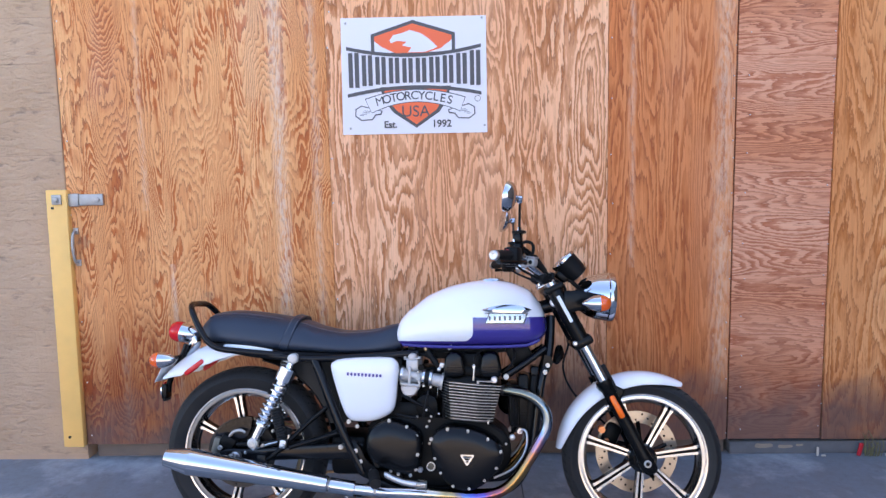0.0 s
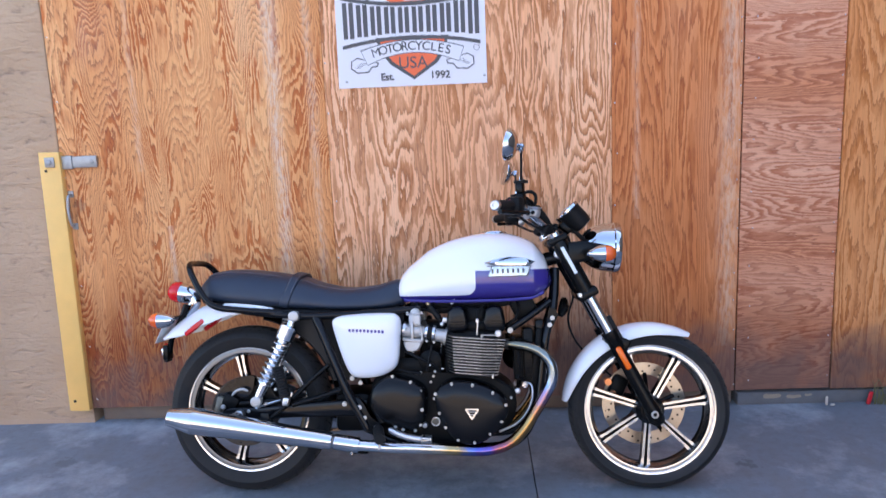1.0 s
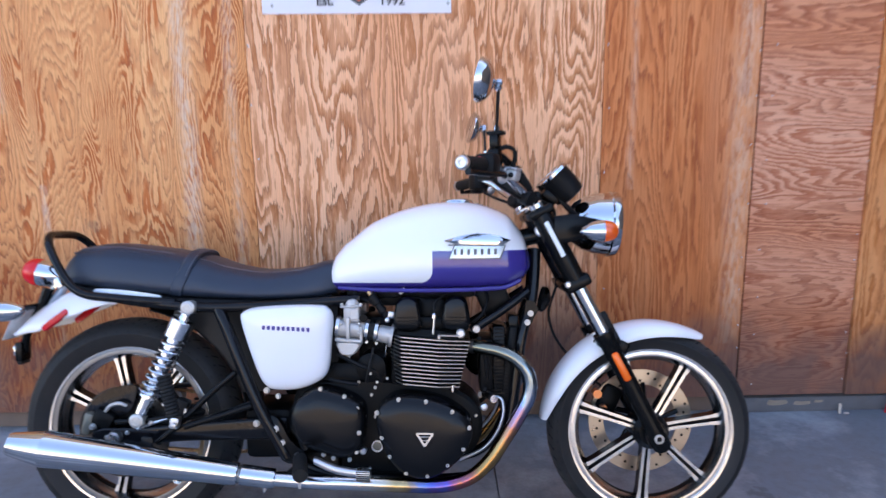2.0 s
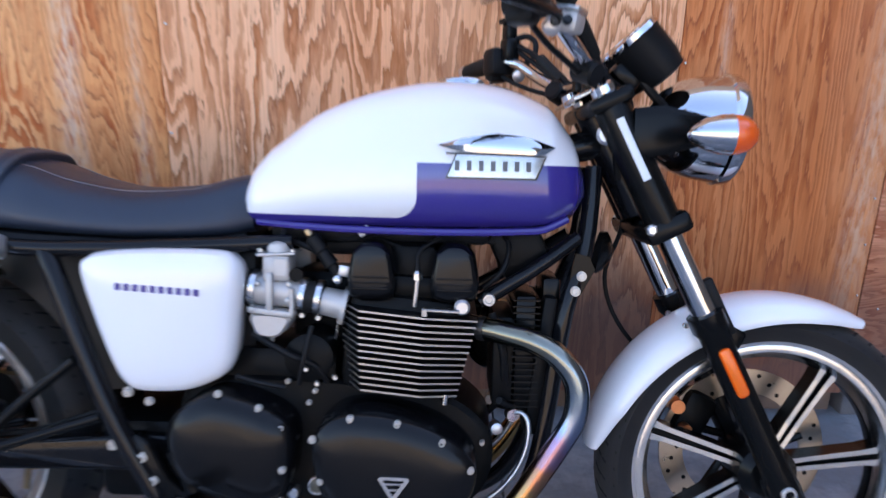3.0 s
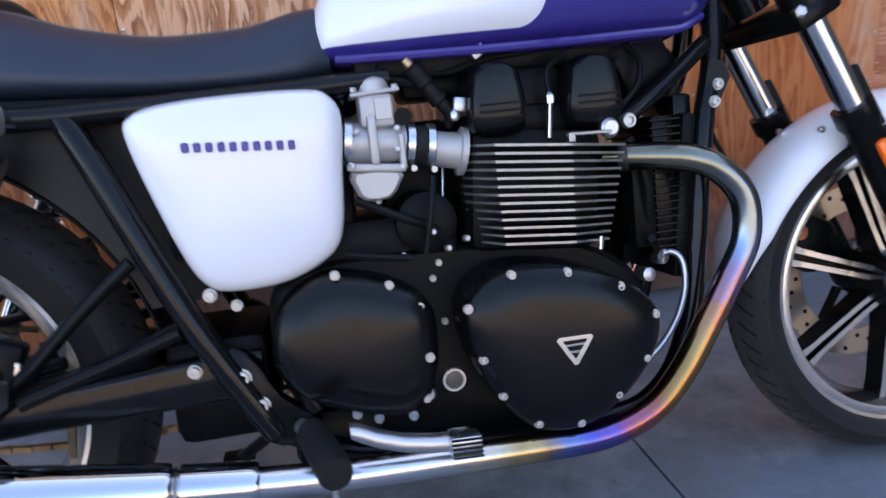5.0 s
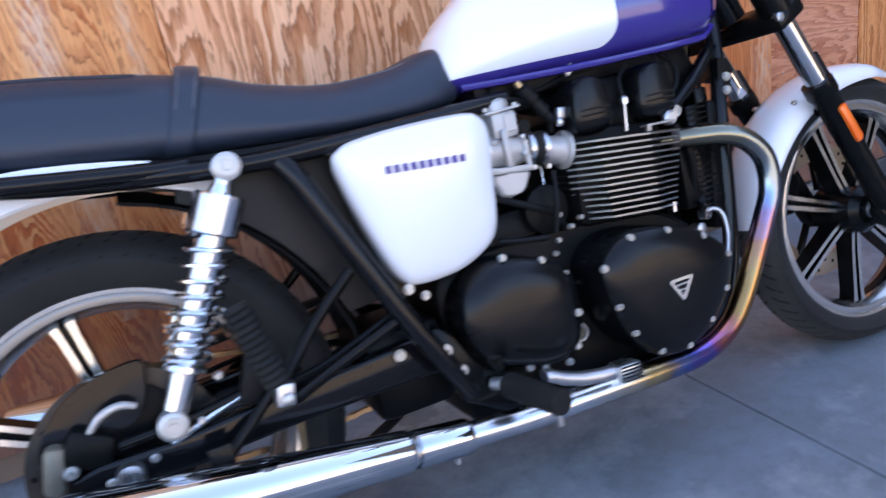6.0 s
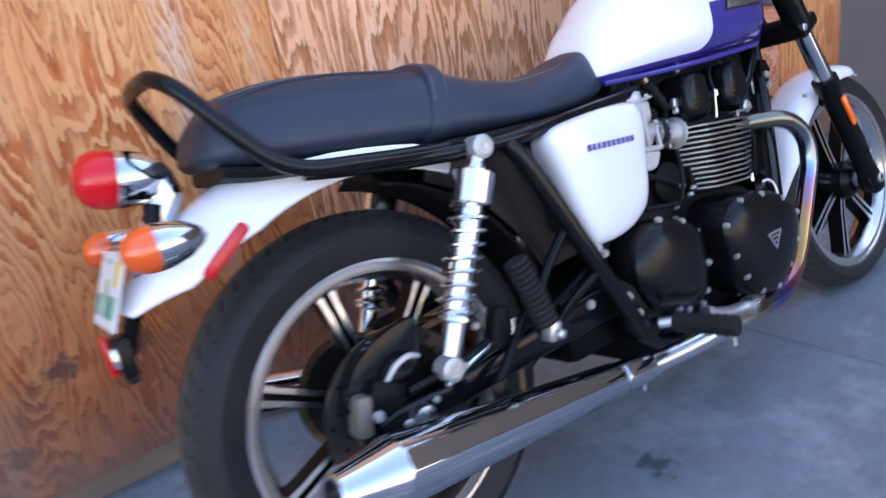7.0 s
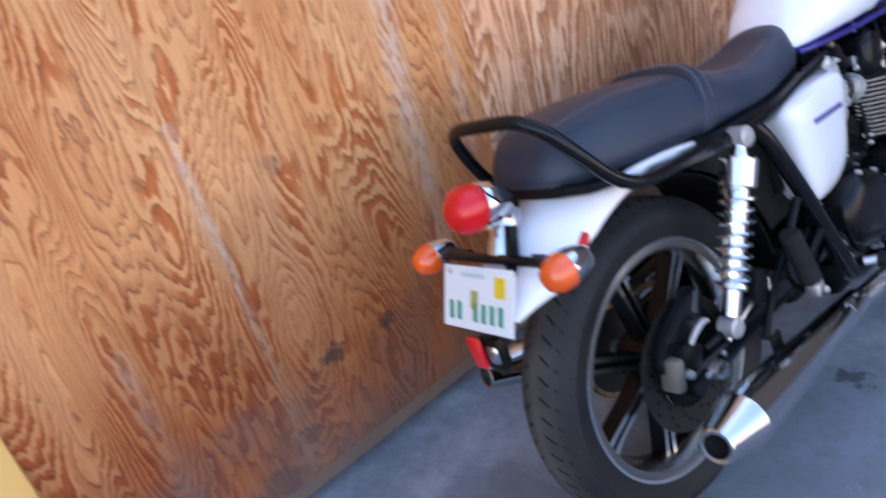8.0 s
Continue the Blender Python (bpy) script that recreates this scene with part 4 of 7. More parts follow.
def build_wheel(name, centre, rim_r, rim_w, tyre_r, tyre_w, turn, label):
    c = Vector((0, 0, 0))
    m = Matrix.Translation(centre)
    w = rim_w / 2
    prof = [(-w, rim_r), (-w - 0.002, rim_r + 0.002), (-w - 0.001, rim_r - 0.004), (-w + 0.0025, rim_r - 0.0055), (-w + 0.0015, rim_r - 0.009), (-w + 0.003, rim_r - 0.018), (-w + 0.010, rim_r - 0.021), (-0.012, rim_r - 0.032),
            (0.012, rim_r - 0.032), (w - 0.010, rim_r - 0.021), (w - 0.003, rim_r - 0.018), (w - 0.0015, rim_r - 0.009), (w - 0.0025, rim_r - 0.0055), (w + 0.001, rim_r - 0.004), (w + 0.002, rim_r + 0.002), (w, rim_r), (0, rim_r - 0.012), (-w, rim_r)]
    bm = lathe(prof, c, (0, 1, 0), 72, False)
    for f in bm.faces:
        y = sum(v.co.y for v in f.verts) / 4
        r = max(math.hypot(v.co.x, v.co.z) for v in f.verts)
        f.material_index = 1 if abs(y) < w * 0.45 else 2 if name == "rear_wheel" and rim_r - 0.0095 < r < rim_r - 0.005 else 0
    wheel = part(name, bm, [MACHINED, BLACK_SATIN, RIM_GREY], BIKE, label, at=m)
    # tyre: side walls, shoulders, crown with grooves cut in
    tw = tyre_w / 2
    pairs = []
    for k in range(25):
        a = -1 + 2 * k / 24
        crown = math.sqrt(max(0, 1 - min(abs(a), 1) ** 2.6))
        pairs.append((a * tw, rim_r + (tyre_r - rim_r) * crown ** 0.85))
    pairs = [(-w + 0.002, rim_r - 0.004), (-w - 0.006, rim_r + 0.010)] + [p for p in pairs if p[1] > rim_r + 0.02] + [(w + 0.006, rim_r + 0.010), (w - 0.002, rim_r - 0.004)]
    tb = lathe(pairs, c, (0, 1, 0), 96, False)
    tyre = part("tyre", tb, TYRE, wheel, "black tyre with diagonal grooves")
    # tread grooves as thin dark cuts standing at the crown
    gb = bmesh.new()
    for k in range(56):
        for s in (-1, 1):
            a0 = 2 * math.pi * (k + (0.5 if s > 0 else 0)) / 56
            strip = []
            for j in range(4):
                y = s * tw * (0.18 + 0.235 * j)
                cr = math.sqrt(max(0, 1 - (abs(y) / tw) ** 2.6)) ** 0.85
                r = rim_r + (tyre_r - rim_r) * cr + 0.0006
                a = a0 + 0.035 * j
                da = 0.010
                strip.append([Vector((math.cos(a + e) * r, y, math.sin(a + e) * r)) for e in (-da, da)])
            vs = [[gb.verts.new(q) for q in pair] for pair in strip]
            for p, q in zip(vs, vs[1:]):
                gb.faces.new((p[0], p[1], q[1], q[0]))
    part("tread", gb, surface("tread_groove_" + name, (0.004, 0.004, 0.004), 0.9, 0, 0.1, 50, 0), wheel, flat=True)
    hub = lathe([(-0.062, 0.020), (-0.060, 0.036), (-0.045, 0.050), (-0.02, 0.052), (0.02, 0.052), (0.045, 0.050), (0.060, 0.036), (0.062, 0.020)], c, (0, 1, 0), 32)
    part("hub", hub, BLACK_SATIN, wheel)
    # seven spokes, each two bright-faced bars with a dark channel between
    sp = bmesh.new()
    r0, r1 = 0.040, rim_r - 0.020
    for d in (-1, 1):
        q = []
        for r, off, wid, yy in ((r0, 0.0075, 0.0042, 0.022), (r0 + 0.05, 0.0082, 0.0042, 0.019), (r1 - 0.03, 0.0098, 0.0044, 0.018), (r1, 0.0122, 0.0064, 0.019)):
            q.append([Vector((r, y, d * off + t)) for t, y in ((-wid, -yy), (wid, -yy), (wid, yy), (-wid, yy))])
        skin(q, True, sp)
    web = [[Vector((r, y, t)) for t, y in ((-o, -0.008), (o, -0.008), (o, 0.008), (-o, 0.008))] for r, o in ((r0, 0.009), (r1, 0.014))]
    skin(web, True, sp, 1)
    bmesh.ops.recalc_face_normals(sp, faces=sp.faces)
    for f in sp.faces:
        f.material_index = 0 if abs(f.normal.y) > 0.7 and f.material_index == 0 else 1
    first = None
    for k in range(7):
        mm = pose(0, 0, 0, 0, -(turn + k * 360 / 7), 0)
        if first is None:
            first = part("spoke", sp, [MACHINED, BLACK_SATIN], wheel, flat=True, at=mm)
        else:
            again("spoke", first, wheel, mm)
    return wheel


def disc_with_holes(wheel, y, r0, r1, mat):
    bm = lathe([(y - 0.0025, r0), (y - 0.0025, r1), (y + 0.0025, r1), (y + 0.0025, r0), (y - 0.0025, r0)], (0, 0, 0), (0, 1, 0), 56, False)
    part("brake_disc", bm, mat, wheel, "drilled steel brake disc")
    hole = None
    for k in range(36):
        a = 2 * math.pi * k / 36
        r = r0 + (r1 - r0) * (0.25, 0.5, 0.75)[k % 3]
        m = Matrix.Translation((math.cos(a) * r, 0, math.sin(a) * r))
        if hole is None:
            hole = part("drilling", lathe([(y - 0.0031, 0.0042), (y + 0.0031, 0.0042)], (0, 0, 0), (0, 1, 0), 8), BLACK_CAST, wheel, flat=True, at=m)
        else:
            again("drilling", hole, wheel, m)
    for k in range(5):
        a = 2 * math.pi * k / 5
        cb = tube([(math.cos(a) * 0.045, y, math.sin(a) * 0.045), (math.cos(a + 0.25) * (r0 + 0.006), y, math.sin(a + 0.25) * (r0 + 0.006))], 0.008, 8, 1)
        part("carrier_arm", cb, BLACK_SATIN, wheel)


def build_wheels():
    r = build_wheel("rear_wheel", REAR, 0.228, 0.092, 0.307, 0.132, 102, "cast alloy rear wheel, bright rim and black spokes")
    f = build_wheel("front_wheel", FRONT, 0.229, 0.078, 0.2855, 0.112, 59, "cast alloy front wheel, bright rim and black spokes")
    disc_with_holes(f, 0.072, 0.108, 0.152, GREY_DISC)
    disc_with_holes(r, -0.078, 0.082, 0.127, DARK_STEEL)
    part("axle", lathe([(-0.074, 0.010), (-0.072, 0.017), (-0.06, 0.018), (0.06, 0.018), (0.072, 0.017)], (0, 0, 0), (0, 1, 0), 20), STEEL, f)
    sprocket = lathe([(0.088, 0.06), (0.088, 0.100), (0.094, 0.100), (0.094, 0.06)], (0, 0, 0), (0, 1, 0), 44)
    part("sprocket", sprocket, DARK_STEEL, r)
    # calipers
    cal = block((1.372, 0.080, 0.345), (0.060, 0.060, 0.095), 0.014, turn=pose(0, 0, 0, 0, 25, 0))
    part("front_caliper", cal, BLACK_CAST, BIKE, "black brake caliper with a brass-coloured bolt")
    part("caliper_bolt", lathe([(-0.02, 0.013), (0.01, 0.013)], (1.335, 0.055, 0.372), (0, 1, 0), 14), COPPER, BIKE)
    part("caliper_bolt", lathe([(-0.02, 0.010), (0.01, 0.010)], (1.352, 0.052, 0.330), (0, 1, 0), 14), COPPER, BIKE)
    rc = block((-0.078, -0.112, 0.340), (0.026, 0.040, 0.062), 0.009, turn=pose(0, 0, 0, 0, 14, 0))
    part("rear_caliper", rc, DULL_CASTING, BIKE, "cast alloy rear brake caliper")
    part("caliper_arm", tube([(0.030, -0.124, 0.388), (0.012, -0.128, 0.396), (-0.012, -0.128, 0.390), (-0.030, -0.124, 0.372)], [0.004, 0.0055, 0.0055, 0.004], 10, 4), CARB_ALLOY, BIKE, "small cast alloy caliper arm")
    bolt_mesh_under(BIKE, (-0.060, -0.132, 0.334), 0.008, 0.008, BOLT, -1)
    part("caliper_body", block((-0.036, -0.112, 0.352), (0.060, 0.040, 0.050), 0.012, turn=pose(0, 0, 0, 0, 30, 0)), BLACK_CAST, BIKE)
    sector = [(-0.122, 0.352), (-0.112, 0.378), (-0.085, 0.407), (-0.060, 0.421), (-0.035, 0.432), (0.005, 0.440), (0.048, 0.442), (0.052, 0.425), (0.040, 0.385), (0.020, 0.365), (-0.030, 0.350), (-0.080, 0.345), (-0.112, 0.345)]
    sector = [(0.05 + (x - 0.05) * 0.84, z) for x, z in sector]
    guard = part("disc_guard", cover(sector, [(-0.088, 0.97), (-0.104, 1.0), (-0.108, 0.97), (-0.109, 0.6), (-0.109, 0.2)], 2), BLACK_PAINT, BIKE, "glossy black brake disc guard")
    part("hose_clamp_box", block((0.178, -0.128, 0.376), (0.034, 0.030, 0.066), 0.006, turn=pose(0, 0, 0, 0, 22, 0)), BLACK_PLASTIC, BIKE)
    part("hose_clip", block((0.196, -0.146, 0.372), (0.007, 0.004, 0.026), 0.001, segments=1, turn=pose(0, 0, 0, 0, 12, 0)), STEEL, BIKE, flat=True)
    part("guard_inner", cover([(-0.07, 0.34), (-0.03, 0.39), (0.05, 0.40), (0.09, 0.33), (0.04, 0.255), (-0.04, 0.245), (-0.075, 0.28)], [(-0.084, 1.0), (-0.092, 1.0), (-0.094, 0.8)], 3), BLACK_CAST, BIKE)
    part("torque_arm", tube([(0.000, -0.125, 0.345), (0.10, -0.128, 0.352), (0.24, -0.124, 0.372)], 0.008, 10, 3), BLACK_SATIN, BIKE)
    part("bright_rod", tube([(0.06, -0.130, 0.328), (0.12, -0.131, 0.348), (0.17, -0.130, 0.362)], 0.005, 8, 3), STEEL, BIKE)
    for x, z in ((-0.02, 0.306), (0.035, 0.318), (0.10, 0.345), (0.135, 0.395)):
        part("fastener", lathe([(0, 0.006), (0.007, 0.006), (0.009, 0.004)], (x, -0.130, z), (0, -1, 0), 10), BOLT, BIKE)
    part("rear_axle", lathe([(-0.152, 0.008), (-0.150, 0.017), (-0.138, 0.019), (0.138, 0.019), (0.150, 0.017)], REAR, (0, 1, 0), 18), STEEL, BIKE)


def fender(name, centre, r, a0, a1, half, skirt, label, taper):
    """A mudguard bent about the wheel; skirt: how far its sides come down."""
    rings = []
    n = 34
    for k in range(n + 1):
        t = k / n
        a = radians(a0 + (a1 - a0) * t)
        e = taper(t)
        prof = []
        m = 10
        for inner in (0, 1):
            js = range(-m, m + 1) if not inner else range(m, -m - 1, -1)
            for j in js:
                u = j / m
                d = skirt(t) * abs(u) ** 2.2
                yy = half * e * math.sin(u * math.pi / 2)
                rr = r - d - (0.0035 if inner else 0)
                prof.append(Vector((centre.x + math.cos(a) * rr, yy * (0.97 if inner else 1), centre.z + math.sin(a) * rr)))
        rings.append(prof)
    return part(name, skin(rings), WHITE_PAINT, BIKE, label)


def build_fenders():
    f = fender("front_fender", FRONT, 0.310, 174, 60.5, 0.064, lambda t: 0.014 + 0.034 * math.sin(math.pi * min(max(t, 0), 1)) ** 0.7, "white painted front mudguard",
               lambda t: min(1.0, 0.55 + 3.2 * min(t, 1 - t)))
    for s in (-1, 1):
        part("stay", block((1.372, s * 0.066, 0.522), (0.05, 0.008, 0.05), 0.006, turn=pose(0, 0, 0, 0, 25, 0)), BLACK_SATIN, f)
        bolt_mesh_under(f, (1.311, s * 0.050, 0.541), 0.005, 0.004, STEEL, s)
    r = fender("rear_fender", REAR, 0.424, 139.5, 60, 0.090, lambda t: interp(t, (0, 0.12, 0.35, 0.6, 1), (0.014, 0.056, 0.072, 0.064, 0.050)), "white painted rear mudguard with red side reflectors",
               lambda t: min(1.0, 0.72 + 2.2 * t))
    for s in (-1, 1):
        a = [(-0.214, 0.594), (-0.204, 0.590), (-0.149, 0.630), (-0.143, 0.641), (-0.150, 0.648), (-0.158, 0.645), (-0.213, 0.605)]
        part("side_reflector", cover(a, [(s * 0.080, 1), (s * 0.091, 1), (s * 0.094, 0.85), (s * 0.095, 0.4)], 3), REFLECTOR_RED, r, "red oblong reflector")
    # inner guard ahead of the wheel
    rings = []
    for k in range(15):
        a = radians(78 - 88 * k / 14)
        rings.append([Vector((REAR.x + math.cos(a) * rr, y, REAR.z + math.sin(a) * rr)) for rr, y in ((0.345, -0.075), (0.36, -0.04), (0.362, 0.04), (0.345, 0.075), (0.341, 0.073), (0.357, 0.038), (0.355, -0.038), (0.341, -0.073))])
    part("inner_guard", skin(rings), BLACK_PLASTIC, BIKE)
    arc = [(REAR.x + math.cos(radians(a)) * 0.350, REAR.z + math.sin(radians(a)) * 0.350) for a in range(66, 16, -6)]
    for s in (-1, 1):
        part("inner_panel", plate([(0.150, 0.672), (0.150, 0.640)] + arc + [(0.420, 0.42), (0.440, 0.56), (0.440, 0.668)], s * 0.080, s * 0.086), INNER_PLASTIC, BIKE, "black inner panel under the seat")



def build_tail():
    lamp = part("tail_lamp", lathe([(0.004, 0.037), (0.012, 0.039), (0.040, 0.035), (0.068, 0.022), (0.080, 0.008)], (-0.272, 0, 0.746), (0.97, 0, -0.22), 28), CHROME, BIKE, "round red tail lamp in a chrome housing")
    part("lens", lathe([(-0.006, 0.0385), (0.004, 0.0405), (0.022, 0.0375), (0.034, 0.030), (0.042, 0.017), (0.044, 0.005)], (-0.272, 0, 0.746), (-0.97, 0, 0.22), 28), RED_LENS, lamp, "red lamp lens")
    part("bracket", tube([(-0.222, 0, 0.731), (-0.214, 0, 0.706), (-0.236, 0, 0.675), (-0.250, 0, 0.652)], [0.027, 0.027, 0.023, 0.022], 14, 5, squash=0.85), CHROME, lamp)
    part("crossbar", tube([(-0.262, -0.15, 0.653), (-0.262, 0.15, 0.653)], 0.0085, 12, 1), BLACK_PAINT, BIKE)
    part("plate_hanger", tube([(-0.235, -0.03, 0.70), (-0.252, -0.03, 0.655), (-0.270, -0.03, 0.62), (-0.300, -0.02, 0.570), (-0.318, 0, 0.52)], 0.011, 8, 4), BLACK_SATIN, BIKE)
    for s in (-1, 1):
        build_indicator((-0.262, s * 0.163, 0.653), -1, s)
    # number plate
    tilt = pose(-0.314, 0.012, 0.608, 0, 25, 0)
    plate_ob = part("number_plate", block((0, 0, 0), (0.0025, 0.178, 0.102), 0.001, segments=1), PLATE_WHITE, BIKE, "white number plate with a row of green bars and a yellow sticker", True, at=tilt)
    for k in range(7):
        if k != 2:
            part("bar", block((-0.0018, 0.066 - k * 0.021, -0.022), (0.0012, 0.011, 0.030), 0.0003, segments=1), PLATE_GREEN, plate_ob, flat=True)
    part("sticker", block((-0.0018, -0.058, 0.022), (0.0012, 0.026, 0.032), 0.0003, segments=1), STICKER, plate_ob, flat=True)
    part("emblem", block((-0.0018, 0.006, -0.002), (0.0012, 0.018, 0.030), 0.0003, segments=1), surface("plate_emblem", (0.35, 0.33, 0.10), 0.5, 0, 0.2, 60, 0), plate_ob, flat=True)
    part("header_bar", block((-0.0018, 0.010, 0.037), (0.0012, 0.060, 0.007), 0.0003, segments=1), surface("plate_header", (0.45, 0.55, 0.55), 0.5, 0, 0.2, 60, 0), plate_ob, flat=True)
    part("plate_bolt", lathe([(0, 0.005), (-0.003, 0.004)], (-0.001, 0.070, 0.041), (1, 0, 0), 8), STEEL, plate_ob)
    # lower reflector on its bracket
    low = part("lower_bracket", block((-0.325, 0.0, 0.520), (0.02, 0.05, 0.055), 0.004), BLACK_SATIN, BIKE)
    part("lower_reflector", block((-0.341, 0.026, 0.522), (0.010, 0.034, 0.058), 0.006), RED_LENS, low, "red reflector under the plate")
    part("clip", block((-0.334, -0.010, 0.522), (0.016, 0.022, 0.03), 0.004), CHROME, low)
    part("mudflap_tip", block((-0.325, 0, 0.497), (0.016, 0.045, 0.03), 0.006), RUBBER, BIKE)
    # grab rail: one bent bar from side to side behind the seat
    right = [(0.170, -0.128, 0.668), (0.122, -0.132, 0.671), (0.0, -0.146, 0.684), (-0.065, -0.148, 0.694), (-0.108, -0.142, 0.720), (-0.146, -0.130, 0.770), (-0.180, -0.108, 0.824), (-0.198, -0.072, 0.849), (-0.204, -0.025, 0.853)]
    rail = right + [(x, -y, z) for x, y, z in right[::-1]]
    part("grab_rail", tube(rail, 0.0115, 12, 5), BLACK_PAINT, BIKE, "bent black tubular grab rail")


def build_indicator(at, way, s):
    """A teardrop lamp: chrome body with an amber end; way: 1 ahead, -1 behind."""
    x, y, z = at
    body = part("indicator", lathe([(-0.046, 0.003), (-0.040, 0.011), (-0.022, 0.022), (0.0, 0.0275), (0.014, 0.0285), (0.016, 0.026)], at, (way, 0, 0), 24), CHROME, BIKE, "chrome teardrop indicator with amber lens")
    part("lens", lathe([(0.013, 0.0282), (0.024, 0.0278), (0.036, 0.0245), (0.046, 0.0175), (0.050, 0.009), (0.051, 0.003)], at, (way, 0, 0), 24), AMBER, body, "amber indicator lens")
    part("stem", tube([(x - way * 0.01, y, z), (x - way * 0.01, y - s * 0.085, z)], 0.008, 10, 1), BLACK_SATIN, body)


def build_shocks():
    for s in (-1, 1):
        a, b = Vector((0.214, s * 0.146, 0.656)), Vector((0.067, s * 0.138, 0.354))
        d = (b - a).normalized()
        length = (b - a).length
        shock = part("shock_absorber", lathe([(0.02, 0.012), (0.05, 0.0205), (length - 0.075, 0.0205), (length - 0.065, 0.0165), (length - 0.02, 0.0165)], a, d, 20), LIFTED_CHROME, BIKE, "chrome rear shock absorber with open coil spring")
        for e, r in ((a, 0.0185), (b, 0.0190)):
            part("eyelet", lathe([(-0.017, r * 0.85), (-0.015, r), (0.015, r), (0.017, r * 0.85)], e, (0, 1, 0), 24), SHOCK_EYE, shock)
            part("eyelet_bolt", lathe([(0.0, 0.0125), (0.003, 0.0125), (0.003, 0.0095), (0.001, 0.009), (0.001, 0.006), (0.003, 0.005)], e + Vector((0, s * 0.017, 0)), (0, s, 0), 16), SHOCK_EYE, shock, flat=True)
        part("top_shroud", lathe([(0.012, 0.012), (0.034, 0.013), (0.036, 0.030), (0.039, 0.0325), (0.086, 0.0325), (0.089, 0.030)], a, d, 28), LIFTED_CHROME, shock)
        part("lower_cup", lathe([(length - 0.078, 0.026), (length - 0.072, 0.027), (length - 0.068, 0.0175), (length - 0.02, 0.0165)], a, d, 24), LIFTED_CHROME, shock)
        u = d.orthogonal().normalized()
        v = d.cross(u)
        turns, h0, h1 = 8.5, 0.090, length - 0.074
        pts = []
        for k in range(int(turns * 14) + 1):
            t = k / (turns * 14)
            w = 2 * math.pi * turns * t
            pts.append(a + d * (h0 + (h1 - h0) * t) + (u * math.cos(w) + v * math.sin(w)) * 0.0285)
        part("spring", tube(pts, 0.0036, 8, 1), LIFTED_CHROME, shock, "chrome coil spring")


def mirrored_tube(name, points, radius, mat, label="", steps=5, n=10):
    for s in (1, -1):
        part(name, tube([(x, y * s, z) for x, y, z in points], radius, n, steps), mat, BIKE, label)


